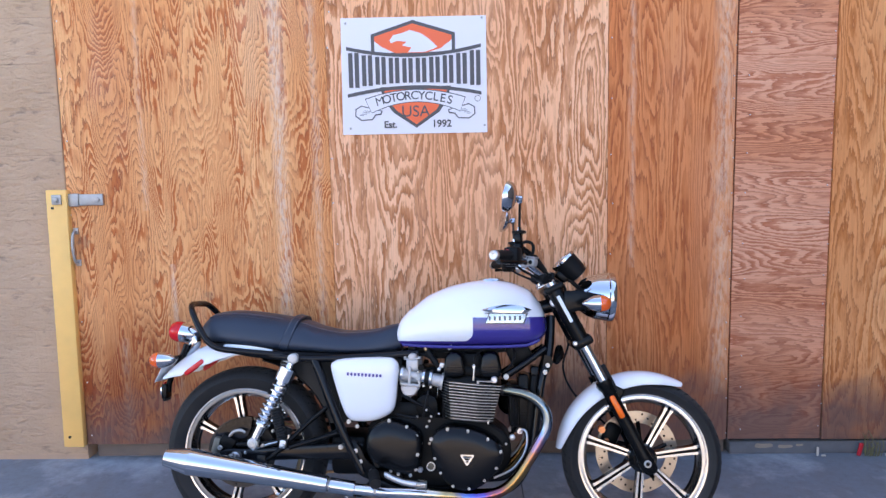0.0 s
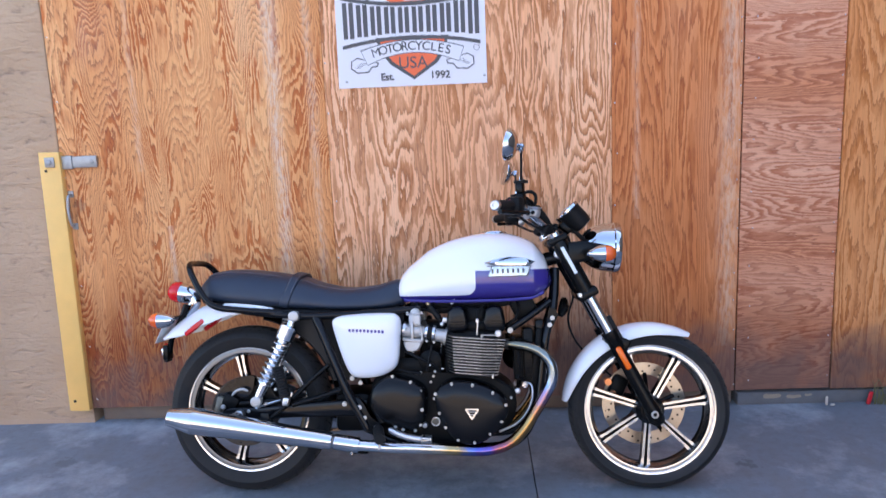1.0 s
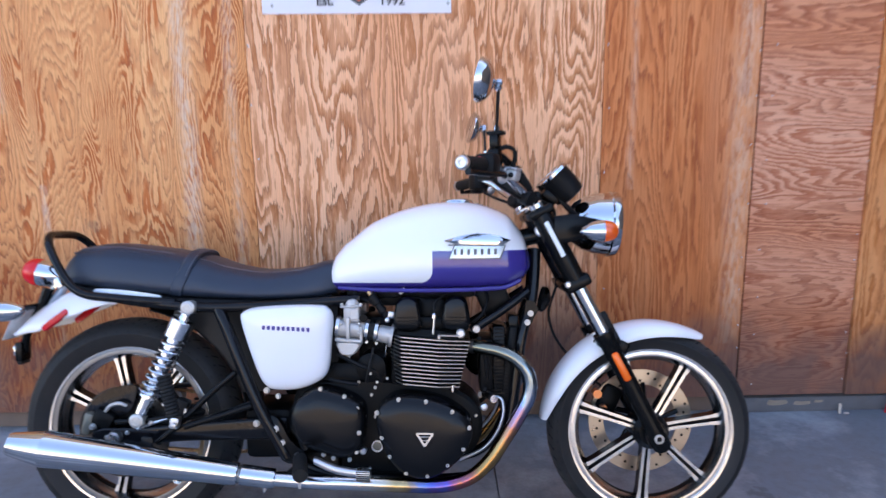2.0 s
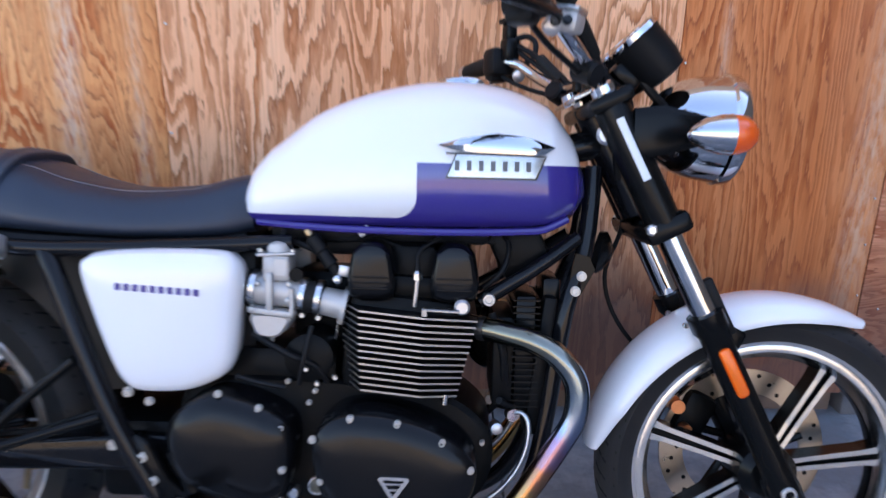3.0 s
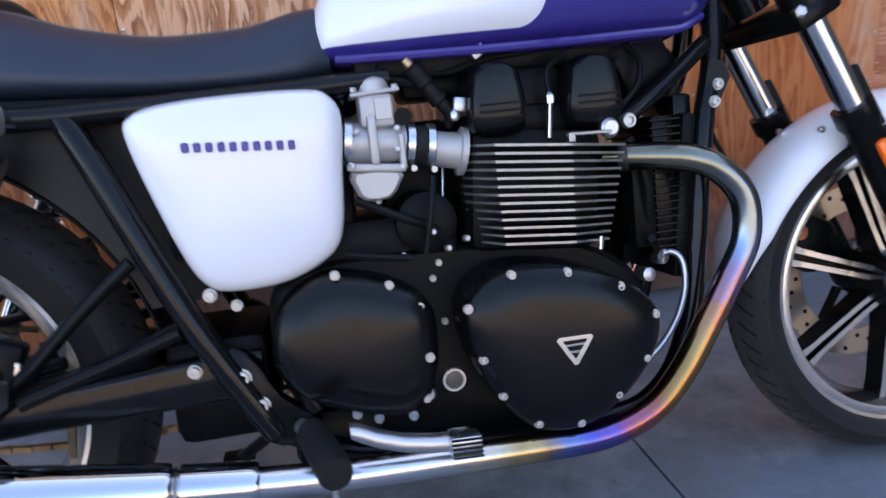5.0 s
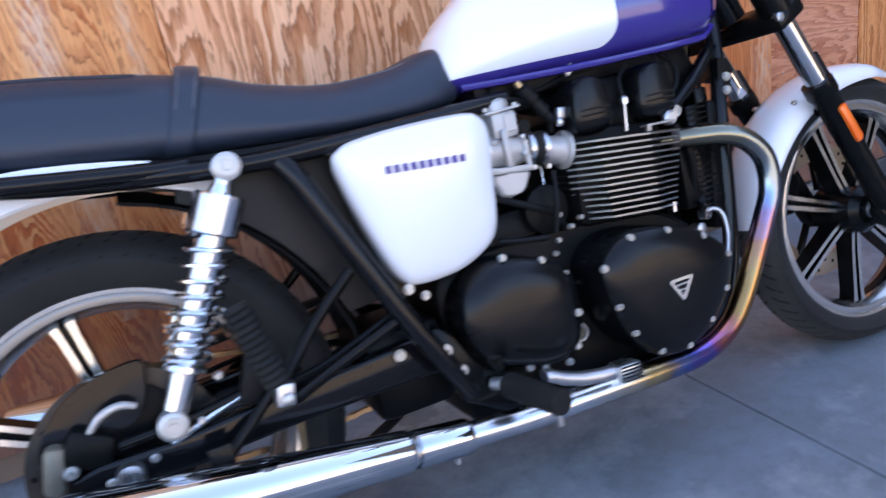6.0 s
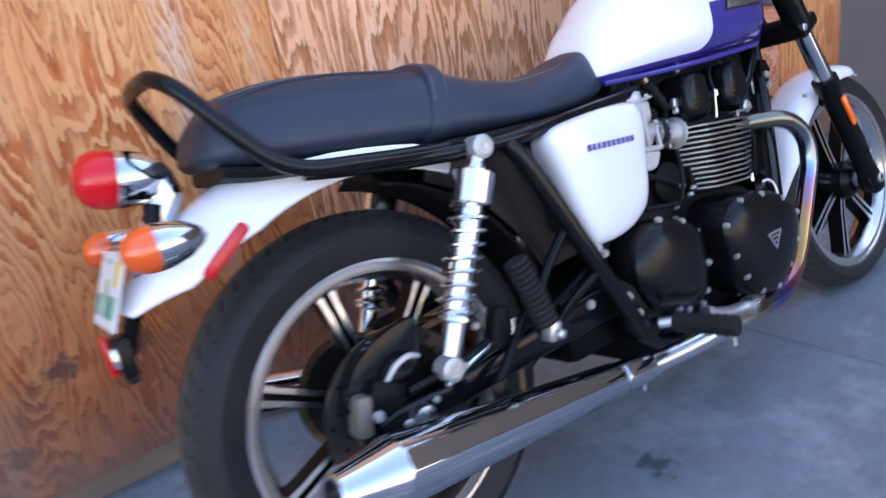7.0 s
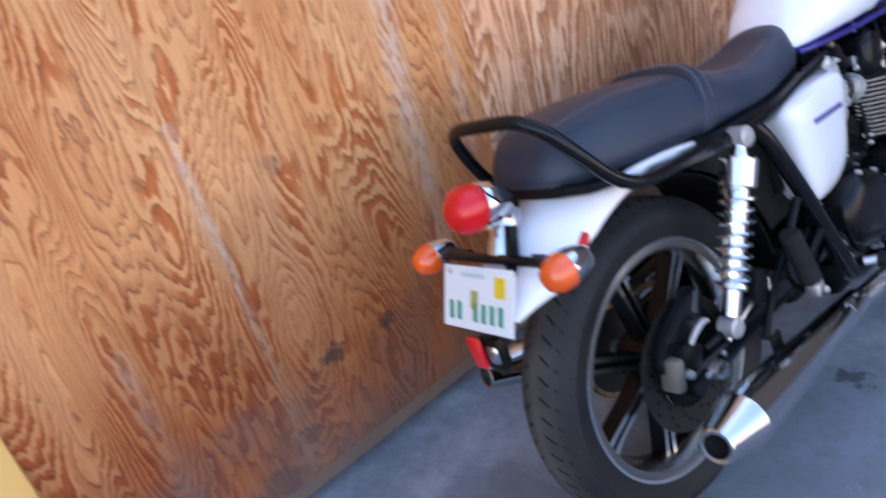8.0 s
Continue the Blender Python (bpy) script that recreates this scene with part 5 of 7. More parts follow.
def build_frame():
    mirrored_tube("frame_rail", [(0.66, -0.085, 0.668), (0.50, -0.105, 0.660), (0.36, -0.128, 0.655), (0.23, -0.130, 0.655), (0.06, -0.125, 0.672), (-0.05, -0.10, 0.690)], 0.0135, BLACK_PAINT, "black frame tube")
    mirrored_tube("seat_post_tube", [(0.285, -0.128, 0.650), (0.305, -0.138, 0.612), (0.352, -0.150, 0.500), (0.402, -0.156, 0.385), (0.470, -0.152, 0.255)], 0.0165, BLACK_PAINT, "black frame tube")
    mirrored_tube("front_downtube", [(1.150, -0.030, 0.800), (1.138, -0.045, 0.665), (1.106, -0.065, 0.560), (1.080, -0.072, 0.380), (1.056, -0.080, 0.280), (1.00, -0.092, 0.200), (0.90, -0.10, 0.175), (0.60, -0.105, 0.185), (0.47, -0.13, 0.25)], 0.0150, BLACK_PAINT, "black frame tube")
    mirrored_tube("head_brace", [(0.965, -0.080, 0.578), (1.040, -0.075, 0.625), (1.125, -0.048, 0.682)], 0.0125, BLACK_PAINT, "black frame tube", 2)
    part("backbone", tube([(1.16, 0, 0.84), (1.0, 0, 0.80), (0.75, 0, 0.72), (0.58, 0, 0.64)], 0.026, 12, 4), BLACK_PAINT, BIKE)
    part("head_tube", lathe([(-0.10, 0.030), (0.10, 0.030)], (1.188, 0, 0.815), (0.46, 0, -0.89), 20), BLACK_PAINT, BIKE)
    for s in (-1, 1):
        # gusset with two bolts on the downtube
        g = part("gusset", plate([(1.120, 0.659), (1.142, 0.654), (1.152, 0.632), (1.132, 0.594), (1.111, 0.564), (1.104, 0.579)], s * 0.060, s * 0.067), BLACK_SATIN, BIKE)
        bolt_mesh_under(g, (1.130, s * 0.070, 0.622), 0.0075, 0.006, BOLT, s)
        bolt_mesh_under(g, (1.120, s * 0.076, 0.598), 0.0075, 0.006, BOLT, s)
        # rider's footrest plate
        p = part("footrest_plate", cover([(0.425, 0.365), (0.455, 0.352), (0.482, 0.300), (0.525, 0.262), (0.500, 0.240), (0.462, 0.245), (0.430, 0.300)], [(s * 0.140, 1), (s * 0.158, 1), (s * 0.161, 0.92)], 3), BLACK_SATIN, BIKE)
        bolt_mesh_under(p, (0.440, s * 0.160, 0.331), 0.010, 0.006, BOLT, s)
        bolt_mesh_under(p, (0.457, s * 0.160, 0.294), 0.010, 0.006, BOLT, s)
        # pillion footrest hanger: two tubes to a folded-up rubber
        h = part("pillion_hanger", tube([(0.336, s * 0.150, 0.482), (0.27, s * 0.156, 0.428), (0.215, s * 0.180, 0.375), (0.202, s * 0.215, 0.362)], 0.0085, 10, 3), BLACK_SATIN, BIKE)
        part("brace", tube([(0.378, s * 0.158, 0.395), (0.30, s * 0.170, 0.372), (0.215, s * 0.205, 0.352)], 0.0085, 10, 3), BLACK_SATIN, h)
        part("muffler_stay", tube([(0.27, s * 0.156, 0.428), (0.19, s * 0.150, 0.352), (0.124, s * 0.160, 0.298)], 0.0080, 10, 3), BLACK_SATIN, h)
        part("pillion_pivot", block((0.202, s * 0.226, 0.370), (0.022, 0.026, 0.030), 0.004, turn=pose(0, 0, 0, 0, 12, 0)), ALLOY, h)
        part("pivot_slot", block((0.204, s * 0.2375, 0.364), (0.009, 0.006, 0.016), 0.001, segments=1, turn=pose(0, 0, 0, 0, 12, 0)), BLACK_CAST, h, flat=True)
        part("pivot_bolt", lathe([(0, 0.007), (0.006, 0.007), (0.008, 0.004)], (0.204, s * 0.241, 0.366), (0, s, 0), 10), BOLT, h)
        a, b = Vector((0.199, s * 0.226, 0.384)), Vector((0.172, s * 0.220, 0.490))
        pts = [a + (b - a) * t for t in np.linspace(0, 1, 25)]
        part("pillion_rubber", tube(pts, [0.0165 + (0.0025 if k % 2 else 0) for k in range(25)], 12, 1), RUBBER, h, "ribbed black footrest rubber")
        part("lower_tab", block((0.222, s * 0.098, 0.268), (0.010, 0.005, 0.046), 0.001, segments=1, turn=pose(0, 0, 0, 0, 8, 0)), BRASS, h, flat=True)
        # swinging arm
        part("swinging_arm", skin([[Vector((x, s * (yc + yy), zc + zz)) for yy, zz in oval(0.014, hh, 0.32, 16)] for x, yc, zc, hh in
                                    ((0.46, 0.10, 0.318, 0.030), (0.40, 0.108, 0.322, 0.030), (0.2, 0.116, 0.316, 0.024), (0.06, 0.120, 0.308, 0.022), (-0.03, 0.120, 0.305, 0.026), (-0.06, 0.120, 0.305, 0.018))]), BLACK_PAINT, BIKE, "black swinging arm")
        bolt_mesh_under(BIKE, (0.382, s * 0.128, 0.338), 0.008, 0.006, BOLT, s)
    # battery box and dark rear tray between the side covers
    part("battery_box", block((0.465, 0, 0.555), (0.20, 0.20, 0.18), 0.02), BLACK_PLASTIC, BIKE)
    part("rear_tray", block((0.30, 0, 0.66), (0.22, 0.19, 0.035), 0.01), BLACK_PLASTIC, BIKE)
    part("pivot_casting", block((0.405, 0, 0.300), (0.13, 0.19, 0.14), 0.02), BLACK_CAST, BIKE)
    part("cradle_plate", block((0.545, 0, 0.215), (0.12, 0.22, 0.085), 0.02), BLACK_CAST, BIKE)
    for s in (-1, 1):
        part("rear_brake_hose", tube([(0.40, s * 0.135, 0.41), (0.33, s * 0.140, 0.385), (0.25, s * 0.135, 0.360), (0.12, s * 0.128, 0.345)], 0.0045, 8, 5), BLACK_PLASTIC, BIKE)
    part("side_stand", tube([(0.50, 0.13, 0.22), (0.44, 0.20, 0.13), (0.36, 0.285, 0.052)], 0.011, 10, 3), BLACK_PAINT, BIKE, "black side stand carrying the bike")
    part("stand_foot", block((0.355, 0.292, 0.050), (0.06, 0.045, 0.010), 0.003, turn=pose(0, 0, 0, 9, 0, 0)), BLACK_PAINT, BIKE)
    # added black block, slab and hose that close a gap where only shade shows
    cooler = part("oil_cooler", block((1.035, 0.030, 0.470), (0.034, 0.05, 0.205), 0.004, turn=pose(0, 0, 0, 0, 9, 0)), BLACK_CAST, BIKE, "black finned oil cooler")
    part("gap_slab", block((1.036, 0.066, 0.470), (0.044, 0.022, 0.230), 0.008, turn=pose(0, 0, 0, 0, 9, 0)), BLACK_PLASTIC, cooler)
    part("gap_hose", tube([(1.010, 0.066, 0.365), (0.985, 0.080, 0.335), (0.950, 0.085, 0.315)], 0.008, 10, 4), RUBBER, cooler)
    # added black box: stands in for shaded wood in the upper gap
    part("gap_box", block((1.030, 0.045, 0.640), (0.060, 0.06, 0.050), 0.006), BLACK_CAST, BIKE, "plain black box added to darken a gap")
    # invented disc that hides wood which the bike's shade should darken
    horn = part("horn", lathe([(-0.016, 0.018), (-0.012, 0.034), (0.0, 0.044), (0.008, 0.047), (0.012, 0.045), (0.014, 0.028), (0.022, 0.024), (0.024, 0.004)], (0.992, 0.096, 0.462), (0.25, 1, 0), 24), BLACK_SATIN, BIKE, "round black disc added to darken a gap")
    part("gap_disc_bracket", block((1.016, 0.084, 0.500), (0.06, 0.005, 0.018), 0.001, turn=pose(0, 0, 0, 0, -35, 0)), BLACK_SATIN, horn)
    # chain
    cb = bmesh.new()
    front, rear = Vector((0.56, 0.091, 0.272)), Vector((REAR.x, 0.091, REAR.z))
    ra, rb = 0.036, 0.094
    loop = [front + Vector((math.cos(a), 0, math.sin(a))) * ra for a in np.linspace(math.pi / 2 - 0.1, -math.pi / 2 + 0.1, 8)]
    loop += [rear + Vector((math.cos(a), 0, math.sin(a))) * rb for a in np.linspace(-math.pi / 2 - 0.1, -3 * math.pi / 2 + 0.1, 18)]
    sag = [loop[7].lerp(loop[8], k / 6) - Vector((0, 0, 0.030 * math.sin(math.pi * k / 6))) for k in range(1, 6)]
    loop[8:8] = sag
    line, acc = [], 0.0
    closed = loop + loop[:1]
    for a, b in zip(closed, closed[1:]):
        d = b - a
        k = 0
        while acc + k * 0.0135 < d.length:
            line.append((a + d.normalized() * (acc + k * 0.0135), d.normalized()))
            k += 1
        acc = acc + k * 0.0135 - d.length
    for i, (c, d) in enumerate(line):
        ang = math.degrees(math.atan2(-d.z, d.x))
        block(c, (0.0125, 0.014 if i % 2 else 0.009, 0.008), 0, cb, 0, pose(0, 0, 0, 0, ang, 0))
    part("chain", cb, BRASS, BIKE, "steel drive chain", True)
    part("chain_guard", block((0.24, 0.098, 0.405), (0.34, 0.03, 0.012), 0.004, turn=pose(0, 0, 0, 0, -4, 0)), BLACK_PLASTIC, BIKE)


def build_engine():
    crank = part("crankcase", cover([(0.475, 0.395), (0.53, 0.440), (0.65, 0.445), (0.76, 0.440), (0.90, 0.425), (0.985, 0.365), (0.985, 0.275), (0.92, 0.215), (0.80, 0.188), (0.62, 0.195), (0.50, 0.250)],
                                    [(-0.088, 0.95), (-0.080, 1.0), (0.080, 1.0), (0.088, 0.95)], 4), BLACK_CAST, BIKE, "black crinkle-finish crankcase")
    for s in (-1, 1):
        big = part("clutch_cover" if s < 0 else "alternator_cover", cover([(0.712, 0.372), (0.735, 0.405), (0.775, 0.420), (0.845, 0.414), (0.915, 0.388), (0.962, 0.342), (0.952, 0.285), (0.905, 0.232), (0.848, 0.203),
                                             (0.788, 0.212), (0.742, 0.258), (0.718, 0.315)], [(s * 0.070, 1.0), (s * 0.177, 1.0), (s * 0.182, 0.985), (s * 0.186, 0.95), (s * 0.190, 0.885), (s * 0.1945, 0.79), (s * 0.1975, 0.62), (s * 0.199, 0.38), (s * 0.1995, 0.15)], 4),
                    BLACK_COVER, BIKE, "black satin engine cover with bright bolts")
        for x, z in ((0.716, 0.377), (0.773, 0.411), (0.844, 0.405), (0.912, 0.378), (0.956, 0.336), (0.940, 0.281), (0.899, 0.239), (0.846, 0.211), (0.791, 0.219), (0.749, 0.263), (0.729, 0.312)):
            bolt_mesh_under(big, (x - 0.002, s * 0.1855, z + 0.002), 0.0056, 0.006, BOLT, s)
        # three-cornered badge on the cover, drawn as plain shapes
        tri = [(0.819, 0.3312), (0.860, 0.3305), (0.863, 0.3265), (0.841, 0.2945), (0.836, 0.2945), (0.8155, 0.3275)]
        inner = [(0.8240, 0.3262), (0.8545, 0.3258), (0.8550, 0.3252), (0.8390, 0.3025), (0.8378, 0.3025), (0.8235, 0.3256)]
        bm = bmesh.new()
        rim = [[Vector((x, s * y, z)) for x, z in t] for t, y in ((tri, 0.195), (tri, 0.2025), (inner, 0.2025), (inner, 0.195))]
        skin(rim, False, bm)
        part("badge_frame", bm, MACHINED, big, flat=True)
        for z0, w in ((0.3195, 0.026), (0.3105, 0.014)):
            part("badge_bar", block((0.8385, s * 0.201, z0), (w, 0.003, 0.0028), 0.0006, segments=1), FIN_EDGE, big, flat=True)
        small = part("sprocket_cover", cover([(0.478, 0.362), (0.490, 0.400), (0.522, 0.425), (0.562, 0.436), (0.625, 0.420), (0.672, 0.388), (0.678, 0.335), (0.668, 0.280), (0.637, 0.251), (0.594, 0.254), (0.564, 0.264), (0.508, 0.288), (0.484, 0.322)],
                                             [(s * 0.070, 1.0), (s * 0.152, 1.0), (s * 0.158, 0.97), (s * 0.166, 0.88), (s * 0.172, 0.70), (s * 0.175, 0.45), (s * 0.176, 0.15)], 4), BLACK_COVER, BIKE, "black satin engine cover with bright bolts")
        for x, z in ((0.562, 0.437), (0.625, 0.416), (0.660, 0.386), (0.664, 0.322), (0.656, 0.268), (0.637, 0.248), (0.594, 0.252), (0.568, 0.262)):
            bolt_mesh_under(small, (x, s * (0.168 if z == 0.322 else 0.158), z), 0.0054, 0.006, BOLT, s)
        # sight glass and drain plug
        part("sight_ring", lathe([(-0.03, 0.016), (0.008, 0.016), (0.008, 0.0125), (0.004, 0.012)], (0.704, s * 0.086, 0.263), (0, s, 0), 24), STEEL, crank)
        part("sight_glass", lathe([(-0.02, 0.012), (0.005, 0.012), (0.0065, 0.006)], (0.704, s * 0.086, 0.263), (0, s, 0), 20), DULL_CASTING, crank)
        part("plug", lathe([(-0.03, 0.011), (0.014, 0.010), (0.016, 0.007)], (0.666, s * 0.090, 0.253), (0, s, 0), 8), ALLOY, crank, flat=True)
        for x, z in ((0.690, 0.405), (0.700, 0.345), (0.975, 0.345), (0.925, 0.245), (0.70, 0.425), (0.655, 0.440)):
            bolt_mesh_under(crank, (x, s * 0.092, z), 0.0040, 0.006, BOLT, s)
    # sump between the pipes
    part("sump", block((0.76, 0, 0.175), (0.22, 0.16, 0.06), 0.02), BLACK_CAST, BIKE)
    # cylinder with thirteen fins, bright at the edge
    barrel = part("cylinder_block", block((0.840, 0, 0.507), (0.185, 0.215, 0.165), 0.02, turn=pose(0, 0, 0, 0, 5.4, 0)), BLACK_CAST, BIKE, "black finned cylinder block with bright fin edges")
    for k in range(13):
        t = k / 12
        z = 0.5645 - 0.01045 * k
        xa, xb = 0.756 + 0.008 * max(0, t - 0.5), 0.961 - 0.030 * t
        yo = 0.146 - 0.004 * t
        pts = [(xa + 0.020, -yo), (0.878 - 0.004 * t, -yo), (xb, -yo + 0.026), (xb, yo - 0.026), (0.878 - 0.004 * t, yo), (xa + 0.020, yo), (xa - 0.012, yo - 0.055), (xa - 0.012, -yo + 0.055)]
        bm = bmesh.new()
        fall = -0.095
        lo = [bm.verts.new((x, y, z - 0.0016 + fall * (x - 0.84))) for x, y in pts]
        hi = [bm.verts.new((x, y, z + 0.0016 + fall * (x - 0.84))) for x, y in pts]
        for i in range(len(pts)):
            bm.faces.new((lo[i], lo[(i + 1) % 8], hi[(i + 1) % 8], hi[i])).material_index = 1 if i in (2, 6) else 0
        bm.faces.new(lo[::-1]).material_index = 1
        bm.faces.new(hi).material_index = 1
        part("fin", bm, [FIN_EDGE, BLACK_CAST], barrel, flat=True)
    for s in (-1, 1):
        part("top_fin", block((0.904, s * 0.136, 0.573), (0.056, 0.020, 0.0042), 0.001, segments=1, turn=pose(0, 0, 0, 0, 2, 0)), FIN_EDGE, barrel, flat=True)
        part("fin_end", block((0.878, s * 0.143, 0.570), (0.009, 0.008, 0.012), 0.001, segments=1), FIN_EDGE, barrel, flat=True)
        part("stud", tube([(0.914, s * 0.128, 0.437), (0.912, s * 0.128, 0.420)], 0.0035, 8, 1), STEEL, barrel)
    head = part("cylinder_head", block((0.856, 0, 0.600), (0.205, 0.190, 0.040), 0.012, turn=pose(0, 0, 0, 0, 3, 0)), BLACK_CAST, BIKE, "black cylinder head")
    for x0, x1 in ((0.758, 0.828), (0.888, 0.958)):
        w = x1 - x0
        out = [(x0, 0.586), (x0 + 0.001, 0.648), (x0 + 0.008, 0.664), (x0 + w * 0.3, 0.673), (x0 + w * 0.5, 0.675), (x1 - w * 0.3, 0.673), (x1 - 0.008, 0.664), (x1 - 0.001, 0.648), (x1, 0.586)]
        part("cam_cover", cover(out, [(-0.131, 0.62), (-0.129, 0.80), (-0.123, 0.92), (-0.113, 0.98), (-0.100, 1.0), (0.100, 1.0), (0.113, 0.98), (0.123, 0.92), (0.129, 0.80), (0.131, 0.62)], 3), BLACK_COVER, head, "rounded black cam cover")
    part("cam_chain_tunnel", block((0.858, 0, 0.632), (0.075, 0.17, 0.075), 0.015), BLACK_CAST, head)
    for x in (0.793, 0.923):
        for z in (0.603, 0.612, 0.621):
            part("cover_rib", block((x, -0.1305, z), (0.055, 0.004, 0.003), 0.001, segments=1), BLACK_SATIN, head, flat=True)
    part("dipper_tube", tube([(0.861, -0.108, 0.572), (0.865, -0.110, 0.618)], 0.0034, 8, 1), STEEL, head)
    part("dipper_nut", lathe([(0, 0.008), (0.010, 0.008), (0.014, 0.004)], (0.865, -0.110, 0.616), (0, 0, 1), 6), STEEL, head, flat=True)
    part("breather_hose", tube([(0.865, -0.110, 0.628), (0.867, -0.105, 0.660), (0.90, -0.09, 0.682)], 0.0035, 8, 4), BLACK_PLASTIC, head)
    for s in (-1, 1):
        part("head_bolt", lathe([(0, 0.0125), (0.010, 0.0125), (0.014, 0.009)], (0.936, s * 0.122, 0.577), (0, s, 0), 20), ALLOY, head)
        part("engine_bolt", lathe([(0, 0.0105), (0.008, 0.0105), (0.010, 0.009), (0.010, 0.006), (0.007, 0.005)], (0.979, s * 0.090, 0.584), (0, s, 0), 16), BOLT, BIKE, flat=True)
        part("sensor", lathe([(0, 0.010), (0.022, 0.010), (0.024, 0.006)], (0.997, s * 0.066, 0.366), (0.1, s, 0.05), 14), ALLOY, crank)
        # chrome oil pipe from the head of the case round to its foot
        part("oil_pipe", tube([(1.024, s * 0.072, 0.388), (1.038, s * 0.080, 0.394), (1.050, s * 0.088, 0.380), (1.048, s * 0.094, 0.340), (1.028, s * 0.098, 0.295), (0.990, s * 0.100, 0.255), (0.930, s * 0.100, 0.228)], 0.0046, 10, 5), ALLOY, crank)
        part("banjo", lathe([(-0.008, 0.011), (0.008, 0.011)], (1.024, s * 0.072, 0.388), (0.3, s, 0), 12), STEEL, crank)
    # oil cooler before the cylinder: core with close fins
    cooler = part("oil_cooler", block((1.042, 0, 0.490), (0.034, 0.140, 0.195), 0.006), BLACK_SATIN, BIKE, "black finned oil cooler")
    for k in range(18):
        part("cooler_fin", block((1.042, 0, 0.402 + k * 0.0105), (0.046, 0.152, 0.0028), 0.0006, segments=1), BLACK_SATIN, cooler, flat=True)
    part("throttle_rod", tube([(0.730, -0.034, 0.552), (0.723, -0.040, 0.49), (0.716, -0.050, 0.436)], 0.0022, 8, 2), STEEL, crank)


def build_wiring():
    part("air_box", block((0.560, 0.01, 0.570), (0.085, 0.17, 0.18), 0.02), BLACK_PLASTIC, BIKE, "black air box behind the carburettors")
    part("ignition_coil", block((0.735, 0.02, 0.660), (0.10, 0.10, 0.035), 0.01), BLACK_PLASTIC, BIKE)
    part("wiring_tray", block((0.80, 0.0, 0.690), (0.36, 0.13, 0.045), 0.012), BLACK_PLASTIC, BIKE)
    part("starter_motor", lathe([(-0.10, 0.030), (-0.095, 0.040), (0.095, 0.040), (0.10, 0.030)], (0.690, 0, 0.480), (0, 1, 0), 24), BLACK_CAST, BIKE)
    part("rear_mount", block((0.635, 0, 0.445), (0.20, 0.16, 0.10), 0.02), BLACK_CAST, BIKE)
    # added black block, so the shaded gap behind the carburettors looks dark
    part("gap_block_rear", block((0.700, 0.045, 0.545), (0.115, 0.11, 0.14), 0.02), BLACK_CAST, BIKE)
    part("fuel_tap", lathe([(-0.038, 0.008), (-0.036, 0.0125), (-0.010, 0.013), (-0.008, 0.010), (0.018, 0.0125), (0.020, 0.009), (0.040, 0.008)], (0.714, -0.088, 0.648), (0.59, 0, -0.81), 14), BLACK_PLASTIC, BIKE)
    part("brass_union", lathe([(-0.004, 0.007), (0.006, 0.008), (0.010, 0.005)], (0.687, -0.088, 0.686), (0.59, 0, -0.81), 10), BRASS, BIKE)
    part("connector", block((0.747, -0.100, 0.626), (0.016, 0.012, 0.018), 0.002, turn=pose(0, 0, 0, 0, 10, 0)), ALLOY, BIKE)
    part("idle_screw", lathe([(0, 0.007), (0.008, 0.007), (0.010, 0.004)], (0.737, -0.104, 0.612), (0.2, -1, 0.1), 10), STEEL, BIKE)
    for y0 in (-0.05, 0.05):
        part("coil_lead", tube([(0.76, y0, 0.675), (0.815, y0 - 0.02, 0.668), (0.852, y0 - 0.03, 0.655), (0.858, y0 - 0.03, 0.63)], 0.0045, 8, 5), BLACK_PLASTIC, BIKE)
    # added black block that closes a shaded gap under the tank
    part("gap_block_front", block((1.030, 0.0, 0.662), (0.085, 0.11, 0.090), 0.012, turn=pose(0, 0, 0, 0, -25, 0)), BLACK_CAST, BIKE)
    # added black box in place of shaded wood ahead of the fins
    part("gap_box", block((1.006, 0.0, 0.478), (0.036, 0.15, 0.150), 0.008), BLACK_CAST, BIKE)
    part("harness", tube([(0.985, -0.08, 0.56), (1.005, -0.085, 0.50), (1.012, -0.07, 0.44), (1.03, -0.05, 0.40)], 0.007, 8, 5), BLACK_PLASTIC, BIKE)
    # added black plate that closes bright slivers of wood by the cooler
    part("gap_plate", block((1.068, 0.0, 0.470), (0.022, 0.150, 0.235), 0.006, turn=pose(0, 0, 0, 0, 7, 0)), BLACK_CAST, BIKE)
    part("rectifier", block((1.085, 0.0, 0.585), (0.03, 0.10, 0.06), 0.006), BLACK_SATIN, BIKE)
